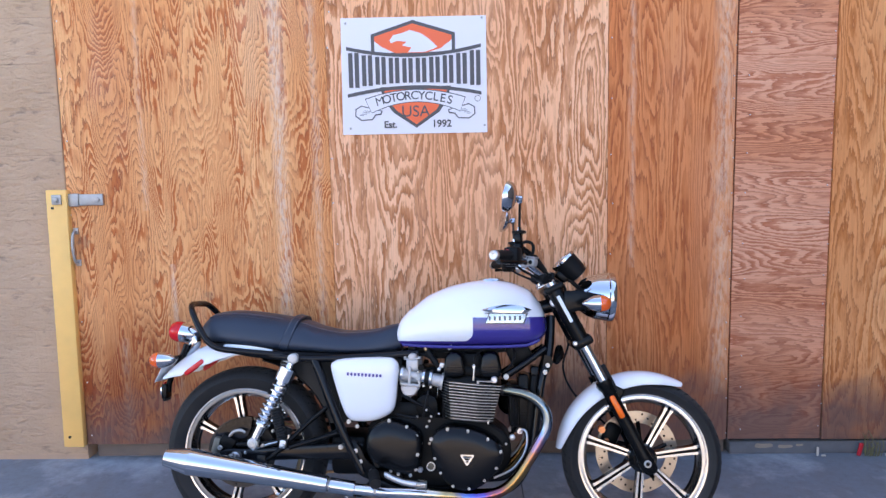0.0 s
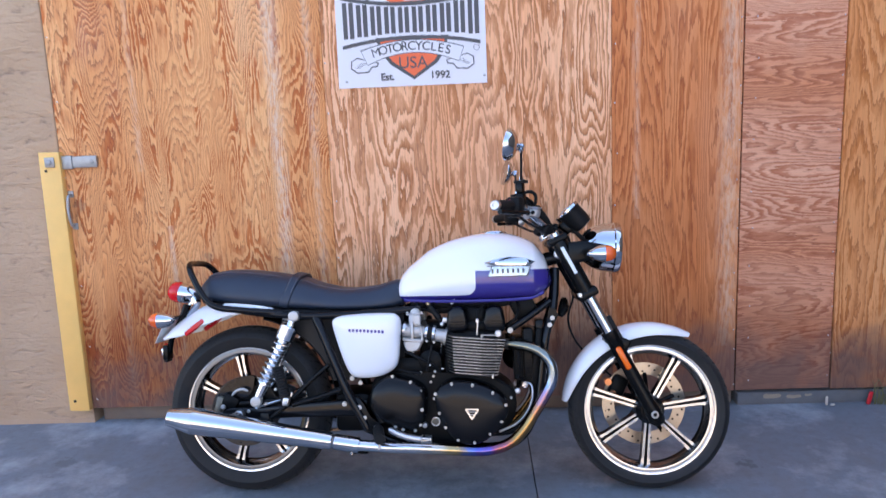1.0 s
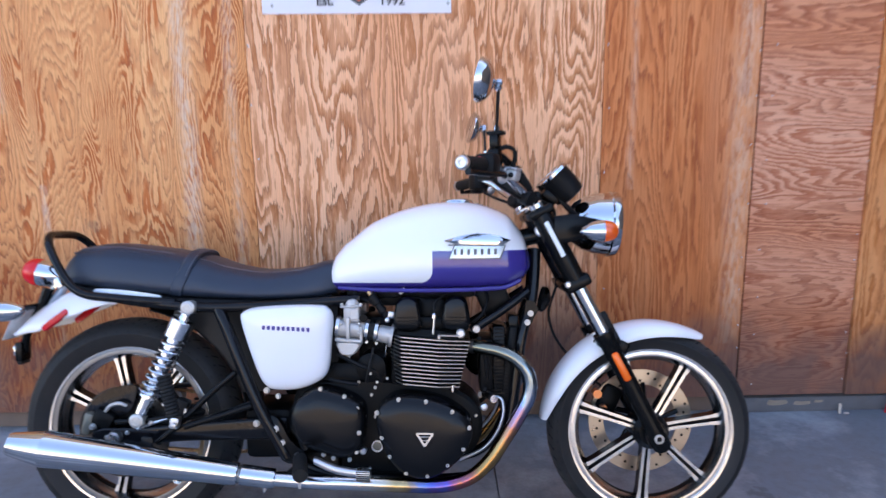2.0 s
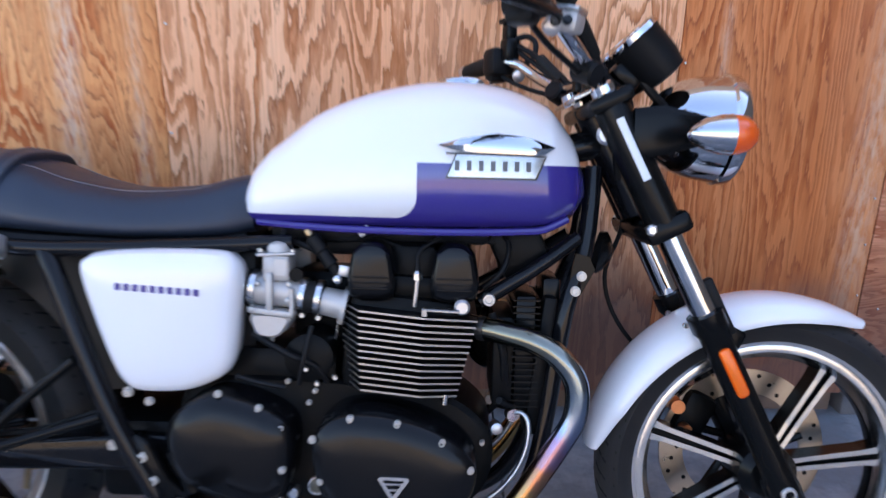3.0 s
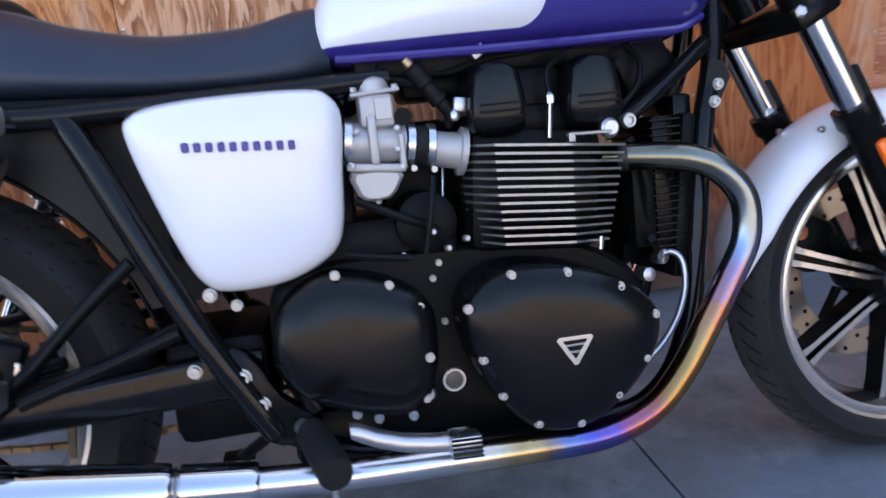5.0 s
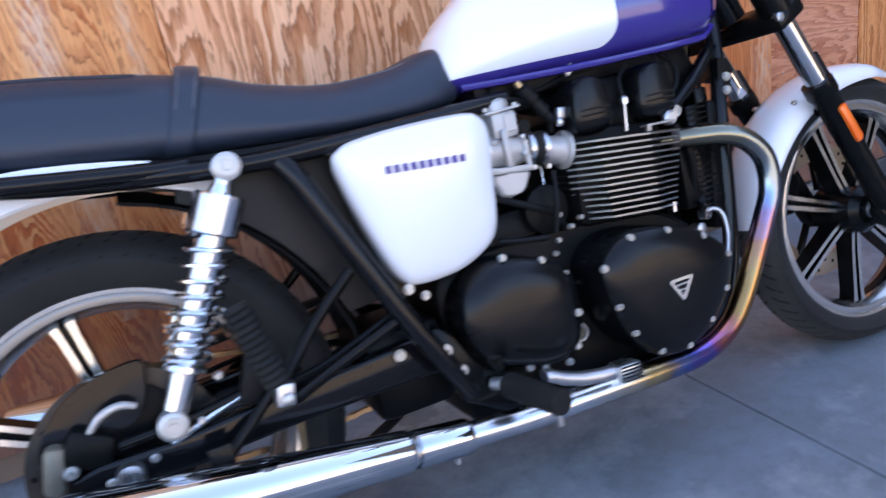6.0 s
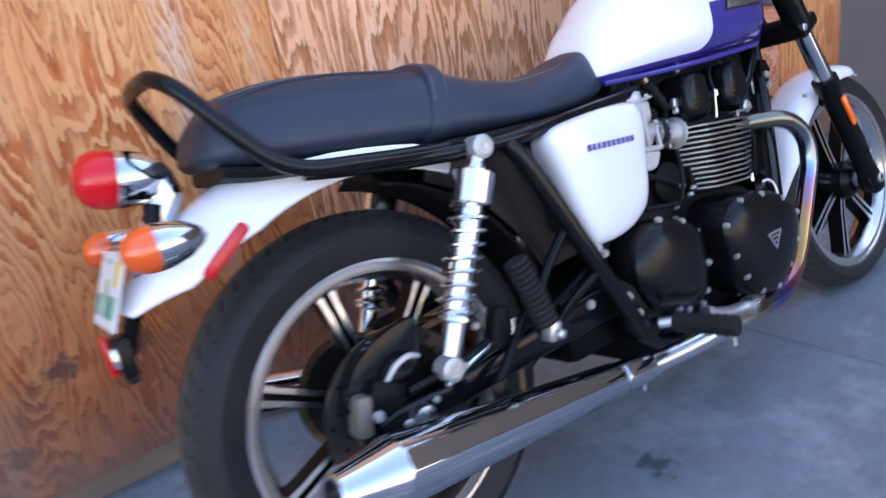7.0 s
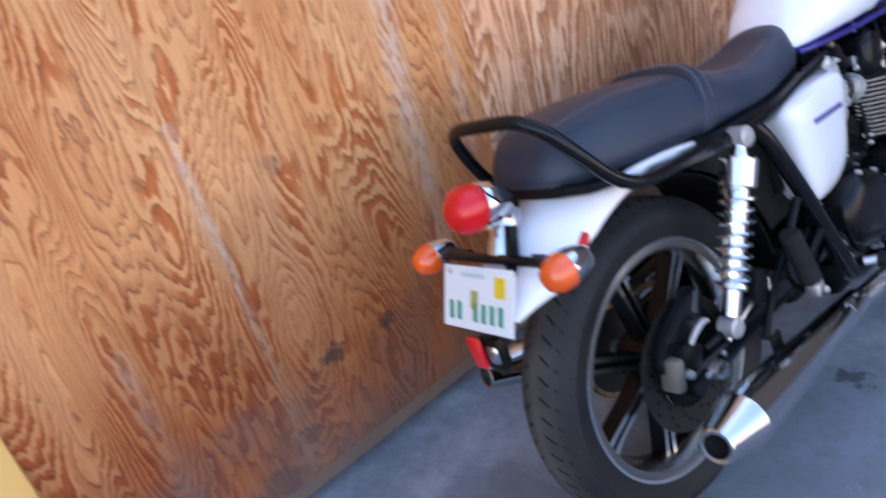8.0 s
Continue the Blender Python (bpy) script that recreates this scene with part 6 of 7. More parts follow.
    for k, pts in enumerate((
            [(0.66, -0.07, 0.668), (0.70, -0.085, 0.655), (0.73, -0.09, 0.63), (0.735, -0.08, 0.60)],
            [(0.69, -0.05, 0.68), (0.74, -0.06, 0.672), (0.80, -0.07, 0.685), (0.87, -0.06, 0.69)],
            [(0.86, -0.03, 0.69), (0.92, -0.05, 0.685), (1.00, -0.05, 0.672), (1.08, -0.03, 0.70)],
            [(0.97, -0.08, 0.60), (1.00, -0.085, 0.63), (1.01, -0.07, 0.67), (0.99, -0.04, 0.70)],
            [(0.60, -0.10, 0.52), (0.66, -0.11, 0.49), (0.70, -0.10, 0.47), (0.72, -0.09, 0.44)],
            [(0.70, -0.12, 0.54), (0.69, -0.13, 0.49), (0.68, -0.125, 0.445)],
            [(1.00, -0.10, 0.42), (1.03, -0.06, 0.40), (1.06, -0.02, 0.42)],
            [(0.58, -0.12, 0.455), (0.62, -0.13, 0.448), (0.66, -0.13, 0.442)])):
        part("hose", tube(pts, (0.006, 0.005, 0.004, 0.0045, 0.006, 0.004, 0.006, 0.005)[k], 8, 5), BLACK_PLASTIC, BIKE)
    for x, y, z in ((0.735, -0.11, 0.455), (0.708, -0.12, 0.447), (0.690, -0.12, 0.470)):
        part("fastener", lathe([(0, 0.0045), (0.008, 0.0045), (0.010, 0.003)], (x, y, z), (0.2, -1, 0.1), 10), BOLT, BIKE)
    part("choke_clip", block((0.778, -0.100, 0.690), (0.020, 0.007, 0.013), 0.002, turn=pose(0, 0, 0, 0, -35, 0)), ALLOY, BIKE)


def build_carburettors():
    for s in (-1, 1):
        y = s * 0.085
        carb = part("carburettor", lathe([(-0.045, 0.024), (-0.030, 0.026), (0.020, 0.025), (0.034, 0.023)], (0.640, y, 0.588), (1, 0, -0.10), 22), CARB_ALLOY, BIKE, "dull cast alloy carburettor with clamped hoses")
        part("cap", lathe([(0.000, 0.022), (0.008, 0.022), (0.014, 0.0205), (0.019, 0.014), (0.020, 0.005)], (0.640, y, 0.652), (-0.06, 0, 1), 16), CARB_ALLOY, carb)
        part("cap_flange", block((0.640, y, 0.6505), (0.062, 0.056, 0.005), 0.002, turn=pose(0, 0, 0, 0, -3, 0)), CARB_ALLOY, carb)
        for dx in (-0.026, 0.026):
            part("cap_screw", lathe([(0, 0.0045), (0.005, 0.0045), (0.006, 0.003)], (0.640 + dx, y + s * 0.018, 0.653), (0, 0, 1), 8), BOLT, carb, flat=True)
        part("slide_body", block((0.640, y, 0.628), (0.044, 0.050, 0.042), 0.006), CARB_ALLOY, carb)
        part("slide_window", block((0.648, y + s * 0.0255, 0.630), (0.022, 0.003, 0.028), 0.001, segments=1), CARB_ALLOY, carb, flat=True)
        part("rib", block((0.631, y + s * 0.030, 0.592), (0.011, 0.010, 0.060), 0.003), CARB_ALLOY, carb)
        part("bowl_flange", block((0.632, y, 0.558), (0.074, 0.062, 0.010), 0.003, turn=pose(0, 0, 0, 0, 6, 0)), CARB_ALLOY, carb)
        bowl = [(0.600, 0.556), (0.662, 0.552), (0.660, 0.536), (0.645, 0.518), (0.612, 0.518), (0.602, 0.534)]
        part("float_bowl", cover(bowl, [(y - 0.029, 0.80), (y - 0.024, 0.97), (y, 1.0), (y + 0.024, 0.97), (y + 0.029, 0.80)], 2), CARB_ALLOY, carb)
        part("drain_plug", lathe([(0, 0.008), (-0.006, 0.008), (-0.006, 0.005), (-0.014, 0.004)], (0.628, y, 0.518), (0, 0, 1), 8), BOLT, carb, flat=True)
        for x, z in ((0.602, 0.563), (0.664, 0.556), (0.662, 0.604), (0.660, 0.578), (0.612, 0.604)):
            part("screw", lathe([(0.0, 0.0042), (0.007, 0.0042), (0.008, 0.002)], (x, y + s * 0.026, z), (0, s, 0), 8), BOLT, carb, flat=True)
        part("idle_bracket", block((0.666, y + s * 0.026, 0.575), (0.008, 0.010, 0.046), 0.002, segments=1), CARB_ALLOY, carb, flat=True)
        part("throttle_wheel", lathe([(-0.003, 0.011), (0.003, 0.011)], (0.672, y + s * 0.020, 0.618), (0, 1, 0), 16), BLACK_CAST, carb)
        part("intake_hose", lathe([(-0.075, 0.028), (-0.055, 0.030), (-0.040, 0.028)], (0.640, y, 0.588), (1, 0, -0.10), 20), RUBBER, carb)
        part("manifold_hose", lathe([(0.034, 0.026), (0.052, 0.027), (0.072, 0.025)], (0.640, y, 0.588), (1, 0, -0.18), 20), RUBBER, carb)
        for d in (-0.040, 0.040, 0.066):
            part("clamp", lathe([(d - 0.0045, 0.0305 if d < 0 else 0.0290), (d + 0.0045, 0.0305 if d < 0 else 0.0290)], (0.640, y, 0.588), (1, 0, -0.15), 20), STEEL, carb)
            part("clamp_screw", lathe([(-0.006, 0.0042), (0.006, 0.0042)], (0.640 + d, y + s * 0.012, 0.588 - d * 0.15 - 0.030), (0, 1, 0), 8), BOLT, carb)
        part("inlet_stub", lathe([(0.072, 0.023), (0.104, 0.024), (0.105, 0.032), (0.113, 0.032)], (0.640, y, 0.588), (1, 0, -0.20), 18), CARB_ALLOY, carb)
        part("throttle_cable", tube([(0.642, y, 0.672), (0.66, y * 0.8, 0.70), (0.72, y * 0.5, 0.705)], 0.004, 8, 4), BLACK_PLASTIC, carb)


def build_exhaust():
    for s in (-1, 1):
        line = [(0.945, 0.078, 0.538), (0.977, 0.092, 0.536), (1.008, 0.109, 0.533), (1.048, 0.128, 0.526), (1.087, 0.137, 0.505), (1.115, 0.141, 0.466), (1.116, 0.141, 0.411), (1.090, 0.140, 0.359), (1.051, 0.141, 0.297),
                (1.010, 0.144, 0.240), (0.959, 0.150, 0.197), (0.883, 0.161, 0.179), (0.779, 0.172, 0.184), (0.659, 0.180, 0.193), (0.539, 0.173, 0.195), (0.44, 0.168, 0.202)]
        pipe = part("exhaust_pipe", tube([(x, s * y, z) for x, y, z in line], 0.0192, 18, 5), HEAT_CHROME, BIKE, "chrome exhaust pipe tinted gold and blue by heat")
        part("port_collar", lathe([(-0.008, 0.0200), (0.004, 0.0200), (0.005, 0.0194)], (0.972, s * 0.090, 0.536), (1, s * 0.50, 0), 20), DARK_STEEL, pipe)
        a, b = Vector((0.432, s * 0.169, 0.203)), Vector((-0.200, s * 0.268, 0.330))
        d = (b - a).normalized()
        L = (b - a).length
        muf = part("muffler", lathe([(-0.012, 0.0200), (-0.008, 0.0200), (-0.0075, 0.0258), (-0.005, 0.0268), (0.0, 0.0270), (0.078, 0.0272), (0.0800, 0.0266), (0.081, 0.0215), (0.0872, 0.0215), (0.088, 0.0275), (0.091, 0.0295), (0.096, 0.0300), (L * 0.45, 0.0365), (L * 0.80, 0.0445), (L * 0.868, 0.0460), (L * 0.872, 0.0462), (L * 0.876, 0.0458), (L * 0.878, 0.0450),
                                      (L - 0.004, 0.0290), (L, 0.0280), (L + 0.0015, 0.0255), (L + 0.0005, 0.0200), (L - 0.02, 0.0195), (L - 0.10, 0.0200)], a, d, 36), CHROME, BIKE, "chrome megaphone muffler")
        part("outlet", lathe([(L - 0.012, 0.0205), (L - 0.011, 0.0195)], a, d, 24), BLACK_CAST, muf)
        part("clamp_ring", lathe([(0.0815, 0.0215), (0.0822, 0.0240), (0.0841, 0.0252), (0.0860, 0.0240), (0.0867, 0.0215)], a, d, 32), STEEL, muf)
        m = a + d * 0.018
        part("clamp_bolt", tube([tuple(m + Vector((0, s * 0.004, -0.024))), tuple(m + Vector((0, s * 0.004, -0.036)))], 0.005, 8, 1), STEEL, muf)
        part("hanger", block(a + d * 0.33 + Vector((0, -s * 0.03, 0.03)), (0.03, 0.006, 0.05), 0.002), BLACK_SATIN, muf)


def build_footrests():
    for s in (-1, 1):
        rest = part("footrest", tube([(0.500, s * 0.165, 0.262), (0.520, s * 0.200, 0.262)], 0.010, 10, 1), ALLOY, BIKE, "rider footrest with black rubber")
        a, b = Vector((0.512, s * 0.190, 0.262)), Vector((0.536, s * 0.298, 0.254))
        pts = [a + (b - a) * t for t in np.linspace(0, 1, 17)]
        part("rubber", tube(pts, [0.0175 + (0.002 if k % 2 else 0) for k in range(17)], 14, 1), RUBBER, rest)
        part("feeler", tube([tuple(b + Vector((-0.004, -s * 0.01, -0.015))), tuple(b + Vector((-0.004, -s * 0.01, -0.034)))], 0.004, 8, 1), STEEL, rest)
    pedal = part("brake_pedal", skin([[Vector((x, -0.222 + yy, z + zz + 0.006)) for yy, zz in oval(0.012, h, 0.7, 14)] for x, z, h in
                                      ((0.556, 0.262, 0.008), (0.566, 0.258, 0.0105), (0.585, 0.248, 0.0105), (0.615, 0.237, 0.0105), (0.645, 0.231, 0.0105), (0.672, 0.228, 0.0105), (0.700, 0.227, 0.0105))]), ALLOY, BIKE, "polished rear brake pedal")
    part("pad", block((0.684, -0.232, 0.235), (0.036, 0.034, 0.026), 0.003, turn=pose(0, 0, 0, 0, 3, 0)), STEEL, pedal)
    for k in range(5):
        part("tread_rib", block((0.684, -0.2502, 0.2245 + k * 0.0052), (0.036, 0.004, 0.0022), 0.0006, segments=1, turn=pose(0, 0, 0, 0, 3, 0)), BLACK_PAINT, pedal, flat=True)
    part("master_cylinder", lathe([(0, 0.013), (0.05, 0.013), (0.055, 0.018), (0.075, 0.018)], (0.52, -0.150, 0.275), (-0.35, 0, 0.93), 14), BLACK_SATIN, BIKE)
    lever = part("gear_lever", tube([(0.548, 0.172, 0.262), (0.62, 0.195, 0.245), (0.69, 0.20, 0.250)], 0.008, 10, 3), ALLOY, BIKE, "polished gear lever")
    part("peg_rubber", tube([(0.69, 0.19, 0.250), (0.69, 0.235, 0.250)], 0.010, 10, 1), RUBBER, lever)


def build_fork():
    top, foot = Vector((1.152, 0, 0.905)), Vector((1.478, 0, 0.268))
    d = (foot - top).normalized()
    L = (foot - top).length
    for s in (-1, 1):
        o = top + Vector((0, s * 0.096, 0))
        leg = part("fork_leg", lathe([(0.372, 0.020), (0.374, 0.0295), (0.400, 0.030), (0.410, 0.0245), (0.50, 0.0235), (L - 0.06, 0.0235), (L - 0.02, 0.0275), (L + 0.012, 0.026), (L + 0.022, 0.018)], o, d, 24), BLACK_SATIN, BIKE, "black fork slider with chrome stanchion")
        part("stanchion", lathe([(-0.025, 0.016), (-0.02, 0.0205), (0.39, 0.0205)], o, d, 22), CHROME, leg)
        part("fork_shroud", lathe([(0.0, 0.0265), (0.008, 0.0285), (0.21, 0.0285), (0.232, 0.027)], o, d, 24), BLACK_SATIN, leg)
        rot = pose(0, 0, 0, 0, math.degrees(math.atan2(d.x, -d.z)) * -1, 0)
        part("slot_strip", block(o + d * 0.088 + Vector((-0.002, s * 0.0275, 0)), (0.0125, 0.004, 0.104), 0.0012, segments=1, turn=rot), PLATE_WHITE, leg, "pale reflective strip", True)
        r = o + d * 0.475
        part("reflector", block(r + Vector((-0.002, s * 0.0250, 0)), (0.020, 0.010, 0.086), 0.007, turn=rot), FORK_AMBER, leg, "amber fork reflector")
        part("axle_clamp", block(foot + Vector((-0.012, s * 0.092, 0.014)), (0.052, 0.036, 0.048), 0.010, turn=rot), BLACK_SATIN, leg)
        part("pinch_bolt", lathe([(0, 0.009), (0.010, 0.009), (0.013, 0.005)], foot + Vector((0.004, s * 0.104, 0.004)), (0, s, 0), 10), STEEL, leg)
        part("axle_nut", lathe([(0, 0.013), (0.012, 0.013), (0.014, 0.011), (0.014, 0.0075), (0.008, 0.007), (0.008, 0.001)], FRONT + Vector((0, s * 0.112, 0)), (0, s, 0), 18), BOLT, leg, flat=True)
        part("brake_hose_guide", block(o + d * 0.375 + Vector((0.022, 0, 0.012)), (0.016, 0.016, 0.10), 0.004, turn=rot), BLACK_PLASTIC, leg)
    tilt = pose(0, 0, 0, 0, -27, 0)
    up = part("upper_yoke", block(top + d * 0.005, (0.075, 0.255, 0.026), 0.010, turn=tilt), BLACK_SATIN, BIKE, "black upper fork yoke with bright caps")
    for s in (-1, 1):
        part("fork_cap", lathe([(-0.020, 0.008), (-0.019, 0.015), (-0.008, 0.018)], top + Vector((0, s * 0.096, 0)), d, 20), CHROME, up)
    part("stem_nut", lathe([(-0.030, 0.006), (-0.029, 0.016), (-0.01, 0.018)], top + Vector((-0.03, 0, -0.01)), d, 12), CHROME, up)
    part("top_trim", block(top + d * -0.012 + Vector((-0.02, 0, 0)), (0.060, 0.20, 0.008), 0.003, turn=tilt), MACHINED, up)
    low = part("lower_yoke", block(top + d * 0.222, (0.075, 0.25, 0.034), 0.010, turn=tilt), BLACK_SATIN, BIKE, "black lower fork yoke")
    for s in (-1, 1):
        part("pinch_bolt", lathe([(0, 0.0095), (0.012, 0.0095), (0.015, 0.006)], top + d * 0.226 + Vector((-0.030, s * 0.112, 0)), (0, s, 0), 6), STEEL, low, flat=True)
    part("ignition_lock", lathe([(0, 0.016), (0.03, 0.017), (0.034, 0.012)], (1.165, -0.060, 0.850), (-0.3, -1, 0), 16), ALLOY, BIKE)


def build_headlamp():
    at, w = (1.322, 0, 0.869), (0.995, 0, -0.06)
    lamp = part("headlamp", lathe([(-0.084, 0.010), (-0.080, 0.030), (-0.064, 0.056), (-0.036, 0.075), (-0.004, 0.085), (0.034, 0.0885), (0.038, 0.0925), (0.054, 0.092), (0.060, 0.087), (0.058, 0.082)], at, w, 40), CHROME, BIKE, "round chrome headlamp")
    part("glass", lathe([(0.056, 0.083), (0.063, 0.070), (0.068, 0.045), (0.070, 0.012)], at, w, 36), GLASS, lamp, "clear headlamp glass")
    part("reflector_bowl", lathe([(0.050, 0.082), (0.02, 0.06), (0.0, 0.03), (-0.005, 0.008)], at, w, 32, False), MACHINED, lamp)
    for s in (-1, 1):
        arm = [Vector((1.190, s * 0.116, 0.850)), Vector((1.235, s * 0.120, 0.856)), Vector((1.285, s * 0.110, 0.858)), Vector((1.335, s * 0.090, 0.860))]
        rings = [[c + Vector((0, y * 0.6, z)) for y, z in oval(0.012, h, 0.7, 14)] for c, h in zip(arm, (0.040, 0.038, 0.027, 0.015))]
        part("lamp_bracket", skin(rings), BLACK_SATIN, BIKE, "black headlamp bracket")
        build_indicator((1.288, s * 0.208, 0.847), 1, s)
    # two clocks on a black bracket
    for s in (-1, 1):
        n = Vector((-0.69, 0, 0.724)).normalized()
        c = Vector((1.196, s * 0.052, 1.006))
        clock = part("instrument", lathe([(-0.084, 0.024), (-0.080, 0.036), (-0.055, 0.0415), (-0.006, 0.0435), (-0.004, 0.0445)], c, n, 32), BLACK_PLASTIC, BIKE, "round black instrument with chrome bezel")
        part("bezel", lathe([(-0.006, 0.0450), (0.003, 0.0450), (0.005, 0.0415), (0.002, 0.038), (0.0, 0.038), (0.0, 0.005)], c, n, 32), CHROME, clock)
        part("dial", lathe([(0.0015, 0.0375), (0.0022, 0.037), (0.0022, 0.002)], c, n, 32), BLACK_SATIN, clock)
        part("needle", tube([tuple(c + n * 0.004), tuple(c + n * 0.004 + Vector((0.016, 0.014, 0.015)))], 0.0012, 6, 1), WHITE_PAINT, clock)
    part("instrument_bracket", block((1.190, 0, 0.945), (0.05, 0.13, 0.03), 0.01, turn=pose(0, 0, 0, 0, 40, 0)), BLACK_SATIN, BIKE)
    part("cable_bundle", tube([(1.19, -0.04, 0.98), (1.22, -0.06, 0.93), (1.26, -0.05, 0.89), (1.28, -0.02, 0.87)], 0.008, 8, 4), BLACK_PLASTIC, BIKE)
    part("horn", lathe([(0, 0.036), (0.012, 0.038), (0.02, 0.03), (0.03, 0.01)], (1.168, 0.02, 0.655), (0.9, -0.3, -0.2), 24), BLACK_SATIN, BIKE)


def build_handlebar():
    right = [(1.142, -0.02, 0.952), (1.140, -0.07, 0.950), (1.118, -0.135, 0.945), (1.082, -0.190, 0.968), (1.042, -0.235, 1.002), (1.015, -0.262, 1.012), (0.990, -0.300, 1.012), (0.944, -0.396, 1.007)]
    bar = part("handlebar", tube(right[::-1] + [(x, -y, z) for x, y, z in right], 0.0112, 12, 5), CHROME, BIKE, "chrome handlebar with black rubber grips and controls")
    for s in (-1, 1):
        g0, g1 = Vector((0.990, s * 0.300, 1.012)), Vector((0.944, s * 0.394, 1.007))
        d = (g1 - g0).normalized()
        turn = pose(0, 0, 0, 0, 0, s * 26)
        pts = [g0 + (g1 - g0) * t for t in np.linspace(0, 1, 21)]
        part("grip", tube(pts, [0.0165 + (0.0012 if k % 2 else 0) for k in range(21)], 14, 1), RUBBER, bar, "ribbed black rubber grip")
        part("bar_end", lathe([(0, 0.016), (0.004, 0.0165), (0.016, 0.0165), (0.019, 0.013), (0.0185, 0.006), (0.016, 0.005)], g1, d, 18), ALLOY, bar, "bright alloy bar end")
        pod = part("switch_pod", block((1.004, s * 0.277, 1.012), (0.056, 0.052, 0.058), 0.013, turn=turn), BLACK_PLASTIC, bar)
        part("switch_lobe", block((1.000, s * 0.286, 0.984), (0.040, 0.034, 0.022), 0.008, turn=turn), BLACK_PLASTIC, bar)
        part("switch_button", block((0.985, s * 0.297, 1.026), (0.012, 0.014, 0.010), 0.003, turn=turn), RED_PLASTIC if s < 0 else BLACK_SATIN, bar)
        part("lever_bracket", block((1.024, s * 0.250, 1.034), (0.032, 0.034, 0.046), 0.008, turn=turn), BLACK_SATIN, bar)
        part("mirror_boss", block((1.024, s * 0.262, 1.072), (0.024, 0.026, 0.034), 0.005, turn=turn), BLACK_SATIN, bar)
        part("boss_cap", block((1.026, s * 0.263, 1.092), (0.042, 0.030, 0.010), 0.003, turn=turn), BLACK_PLASTIC, bar)
        part("lever_pivot", lathe([(-0.012, 0.008), (-0.010, 0.012), (0.010, 0.012), (0.012, 0.008)], (1.042, s * 0.240, 0.982), (0, 1, 0.3), 14), ALLOY, bar)
        part("lever", tube([(1.046, s * 0.245, 0.986), (1.044, s * 0.285, 0.988), (1.015, s * 0.335, 0.985), (0.965, s * 0.395, 0.985), (0.952, s * 0.412, 0.986)], [0.008, 0.007, 0.0065, 0.0065, 0.0085], 10, 4), BLACK_SATIN, bar, "black control lever")
        stalk = part("mirror", tube([(1.027, s * 0.266, 1.090), (1.027, s * 0.300, 1.135), (1.027, s * 0.348, 1.188)], 0.0042, 10, 3), DARK_STEEL, BIKE, "round chrome mirror on a thin upright stalk")
        part("stalk_nut", lathe([(0, 0.0075), (0.012, 0.0075)], (1.027, s * 0.266, 1.096), (0, 0, 1), 6), CHROME, stalk, flat=True)
        part("ball_joint", lathe([(-0.014, 0.006), (-0.009, 0.0105), (-0.003, 0.0105), (-0.001, 0.0075), (0.002, 0.0105), (0.009, 0.0105), (0.014, 0.006)], (1.027, s * 0.352, 1.192), (0.15, s * 0.5, 1), 14), CHROME, stalk)
        part("joint_arm", tube([(1.027, s * 0.352, 1.196), (1.015, s * 0.360, 1.199), (1.003, s * 0.366, 1.201)], 0.0065, 10, 3), CHROME, stalk)
        mc, mn = Vector((0.986, s * 0.370, 1.200)), Vector((-0.945, -s * 0.24, 0.20)).normalized()
        part("mirror_shell", lathe([(-0.030, 0.010), (-0.025, 0.030), (-0.014, 0.046), (0.0, 0.0525), (0.004, 0.0525), (0.005, 0.049)], mc, mn, 32), CHROME, stalk, "chrome mirror shell")
        part("mirror_glass", lathe([(0.0035, 0.0495), (0.0045, 0.040), (0.0050, 0.010)], mc, mn, 32), surface("mirror_glass", (0.9, 0.9, 0.92), 0.01, 1, 0.0, 10, 0) if s == -1 else bpy.data.materials["mirror_glass"], stalk, "mirror glass")
        part("throttle_loop" if s < 0 else "clutch_loop", tube([(1.036, s * 0.252, 1.055), (1.056, s * 0.245, 1.060), (1.074, s * 0.240, 1.048), (1.072, s * 0.235, 1.020), (1.056, s * 0.230, 1.005)], 0.0058, 8, 5), BLACK_PLASTIC, BIKE)
        part("control_cable", tube([(1.034, s * 0.250, 1.044), (1.068, s * 0.215, 1.020), (1.100, s * 0.175, 0.985), (1.135, s * 0.120, 0.945), (1.165, s * 0.060, 0.90), (1.19, s * 0.03, 0.78)], 0.0060, 8, 5), BLACK_PLASTIC, BIKE)
        part("control_cable", tube([(1.040, s * 0.245, 1.030), (1.075, s * 0.205, 0.998), (1.110, s * 0.155, 0.960), (1.150, s * 0.10, 0.935), (1.20, s * 0.05, 0.90), (1.19, s * 0.03, 0.80)], 0.0052, 8, 5), BLACK_PLASTIC, BIKE)
        part("switch_cable", tube([(1.012, s * 0.262, 0.982), (1.040, s * 0.225, 0.962), (1.085, s * 0.170, 0.940), (1.13, s * 0.09, 0.925)], 0.0046, 8, 5), BLACK_PLASTIC, BIKE)
        part("cable_sheath", tube([(1.080, s * 0.200, 1.010), (1.100, s * 0.178, 0.985), (1.118, s * 0.150, 0.962)], 0.0105, 10, 3), RUBBER, BIKE)
        part("bar_elbow", lathe([(-0.020, 0.016), (-0.016, 0.0195), (0.016, 0.0195), (0.020, 0.016)], (1.110, s * 0.145, 0.938), (0.62, s * 0.6, -0.3), 16), BLACK_PLASTIC, bar)
        part("riser", block((1.142, s * 0.045, 0.938), (0.042, 0.030, 0.045), 0.008), BLACK_SATIN, bar)
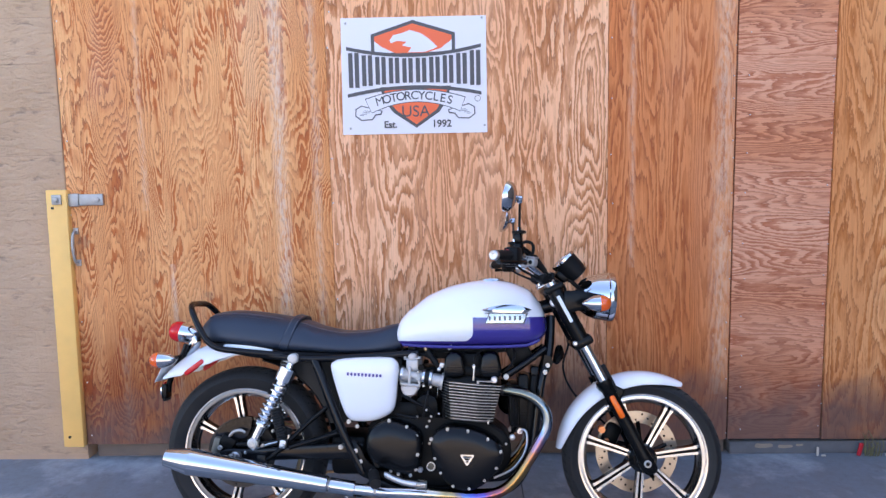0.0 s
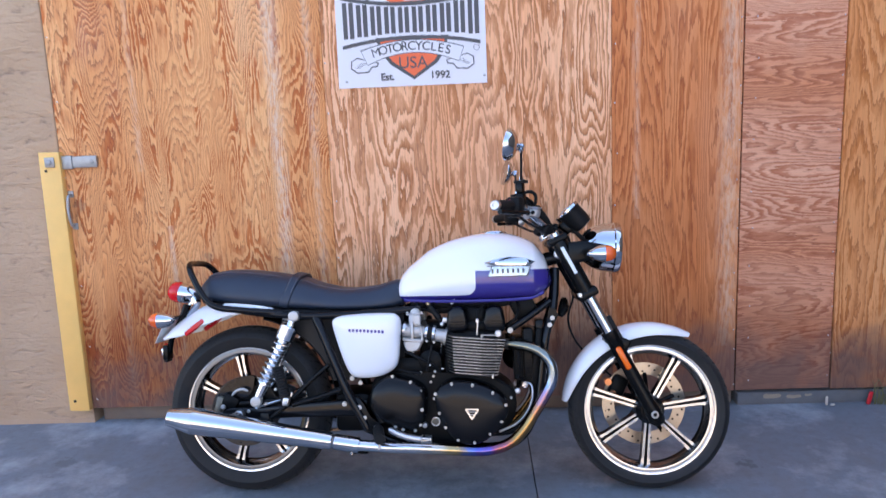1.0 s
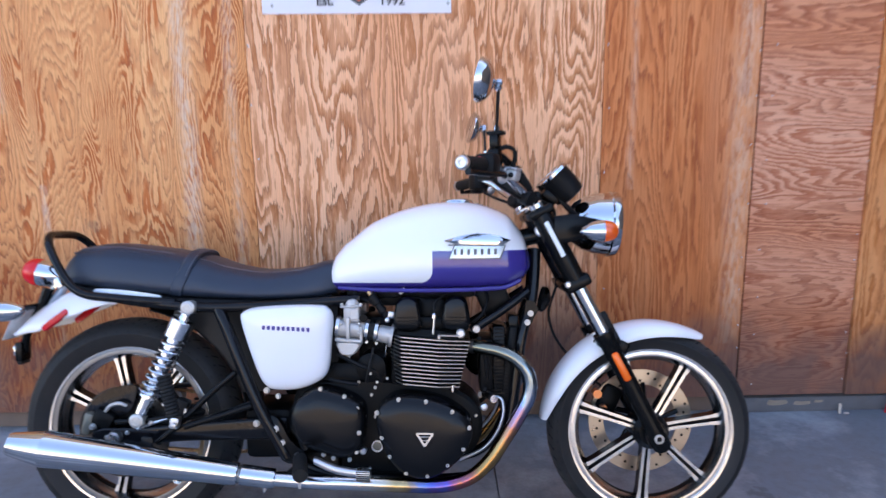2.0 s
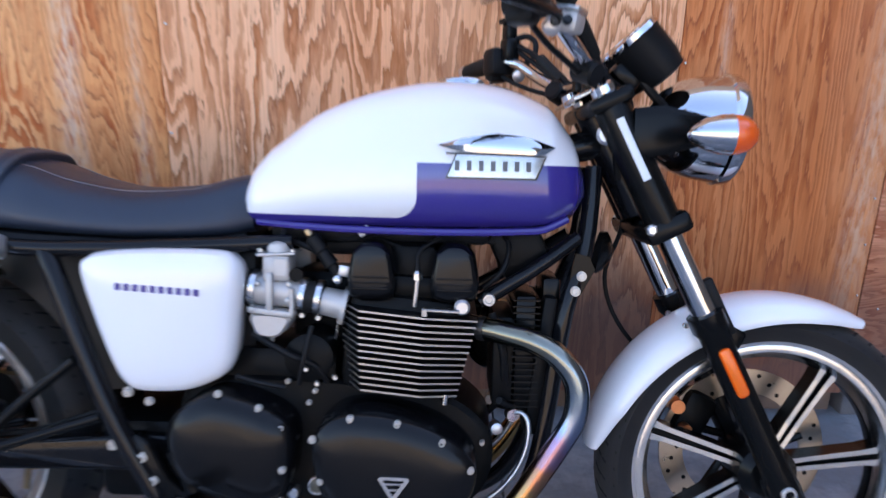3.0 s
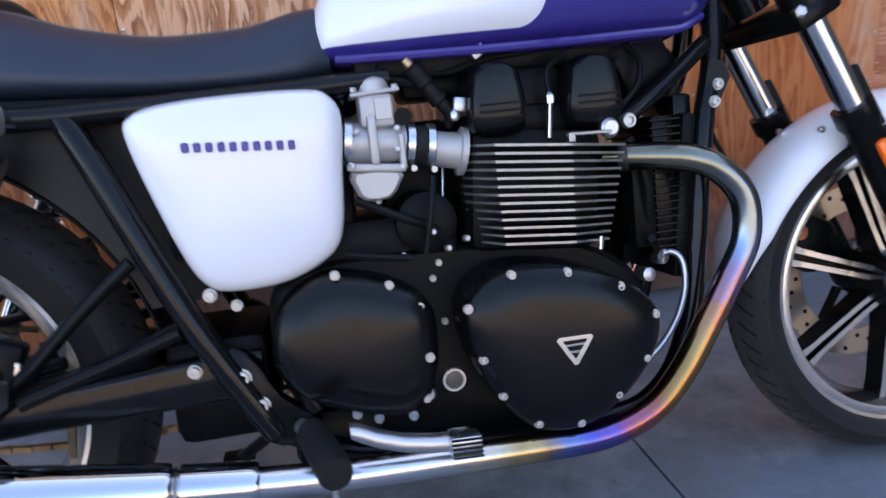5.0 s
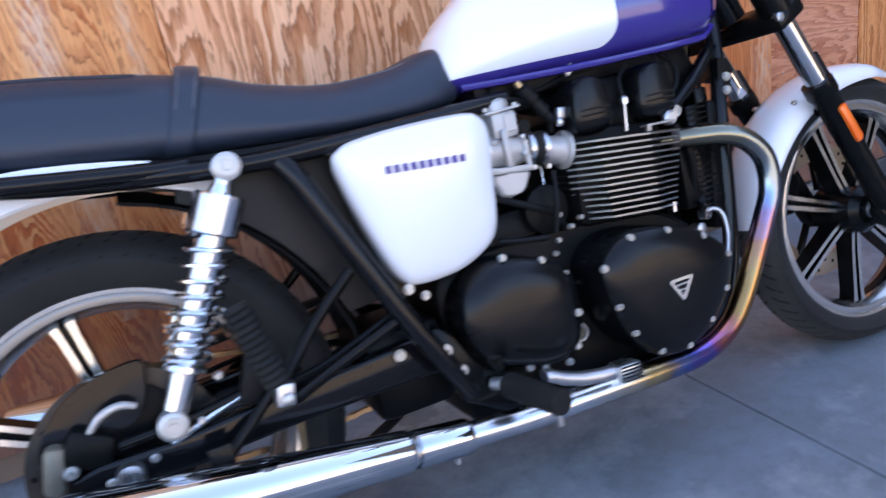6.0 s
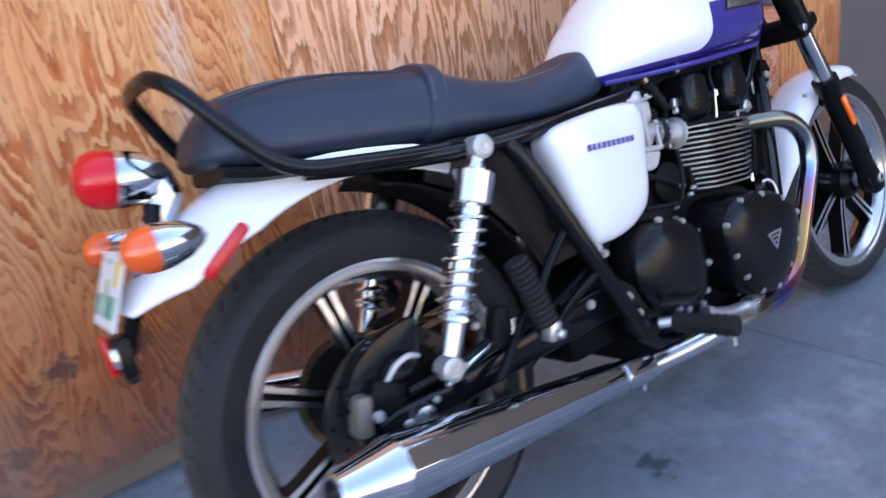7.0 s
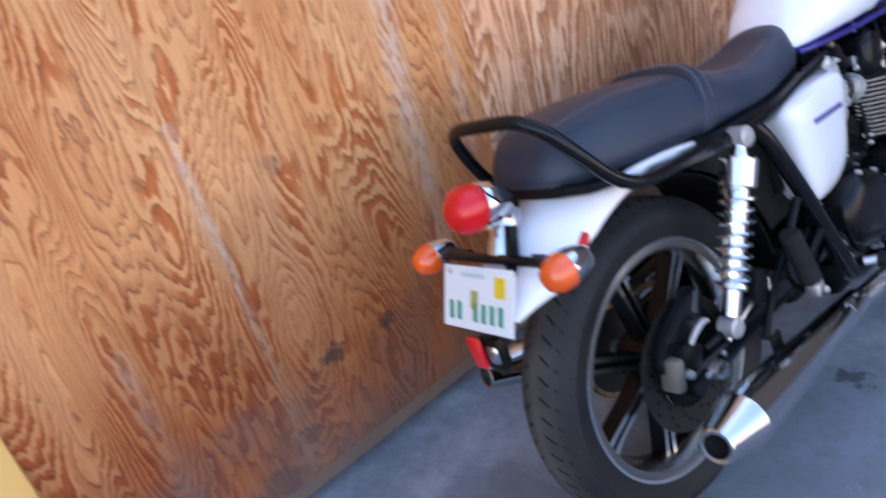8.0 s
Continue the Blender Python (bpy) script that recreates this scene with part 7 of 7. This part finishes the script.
        part("riser_cap", lathe([(0, 0.005), (0.006, 0.005)], (1.130, s * 0.045, 0.961), (0, 0, 1), 8), BOLT, bar)
    reservoir = part("brake_reservoir", block((1.064, -0.222, 0.992), (0.048, 0.036, 0.028), 0.008, turn=pose(0, 0, 0, 0, 12, -30)), CARB_ALLOY, BIKE, "cast alloy brake fluid reservoir on the bar")
    part("lid", block((1.067, -0.222, 1.009), (0.046, 0.036, 0.006), 0.002, turn=pose(0, 0, 0, 0, 12, -30)), ALLOY, reservoir)
    part("window", lathe([(0, 0.007), (0.003, 0.007)], (1.064, -0.242, 0.990), (-0.3, -1, 0), 12), BLACK_PAINT, reservoir)
    part("front_brake_line", tube([(1.19, -0.02, 0.78), (1.22, 0.05, 0.70), (1.20, 0.08, 0.60), (1.24, 0.085, 0.50), (1.36, 0.09, 0.38)], 0.0042, 8, 6), BLACK_PLASTIC, BIKE)


build_tank()
build_seat()
build_side_covers()
build_wheels()
build_fenders()
build_tail()
build_shocks()
build_frame()
build_engine()
build_wiring()
build_carburettors()
build_exhaust()
build_footrests()
build_fork()
build_headlamp()
build_handlebar()


# ---- small things at the foot of the wall ----
def build_litter():
    rnd = random.Random(9)
    tag = part("plastic_scrap", block((2.662, 0.642, 0.032), (0.020, 0.012, 0.062), 0.004, turn=pose(0, 0, 0, 6, 9, 20)), RED_PLASTIC, None, "small scrap of red plastic at the foot of the wall")
    tagged(tag, category="litter")
    bm = bmesh.new()
    for k in range(20):
        x, y = 2.715 + rnd.uniform(-0.03, 0.04), 0.648 + rnd.uniform(-0.015, 0.01)
        h = rnd.uniform(0.04, 0.13)
        tube([(x, y, 0), (x + rnd.uniform(-0.01, 0.01), y, h * 0.6), (x + rnd.uniform(-0.03, 0.03), y - 0.01, h)], [0.002, 0.0016, 0.0006], 5, 3, bm)
    weed = part("weed", bm, WEED, None, "dry weed growing at the foot of the wall")
    tagged(weed, category="weed")
    for x, y, sx, sy, sz in ((2.47, 0.645, 0.012, 0.012, 0.045), (2.495, 0.640, 0.022, 0.012, 0.010), (2.80, 0.640, 0.05, 0.018, 0.014)):
        st = part("concrete_chip", block((x, y, sz / 2), (sx, sy, sz), 0.006, turn=pose(0, 0, 0, 0, 0, rnd.uniform(-4, 4))), STUCCO, None, "pale broken concrete chip against the sill")
        tagged(st, category="rubble", group="chips along the sill")


build_litter()


# ---- pieces of the block wall ----
def build_blocks():
    first = None
    rnd = random.Random(2)
    for row in range(13):
        z = 0.024 + 0.2058 * row + 0.1
        shift = 0.0 if row % 2 else -0.2
        for k in range(6):
            x1 = -1.003 - 0.405 * k - (0 if shift == 0 else 0.2)
            if shift and k == 0:
                m = Matrix.Translation((-1.003 - 0.0975, 0.676, z)) @ Matrix.Diagonal((0.49, 1, 1, 1))
                again("block", first, WALL, m) if first else None
            m = Matrix.Translation((x1 - 0.1985, 0.676 + rnd.uniform(-0.001, 0.001), z))
            if first is None:
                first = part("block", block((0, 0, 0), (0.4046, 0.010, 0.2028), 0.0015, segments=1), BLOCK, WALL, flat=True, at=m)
                m2 = Matrix.Translation((-1.003 - 0.0975, 0.676, z)) @ Matrix.Diagonal((0.49, 1, 1, 1))
                again("block", first, WALL, m2)
            else:
                again("block", first, WALL, m)


build_blocks()
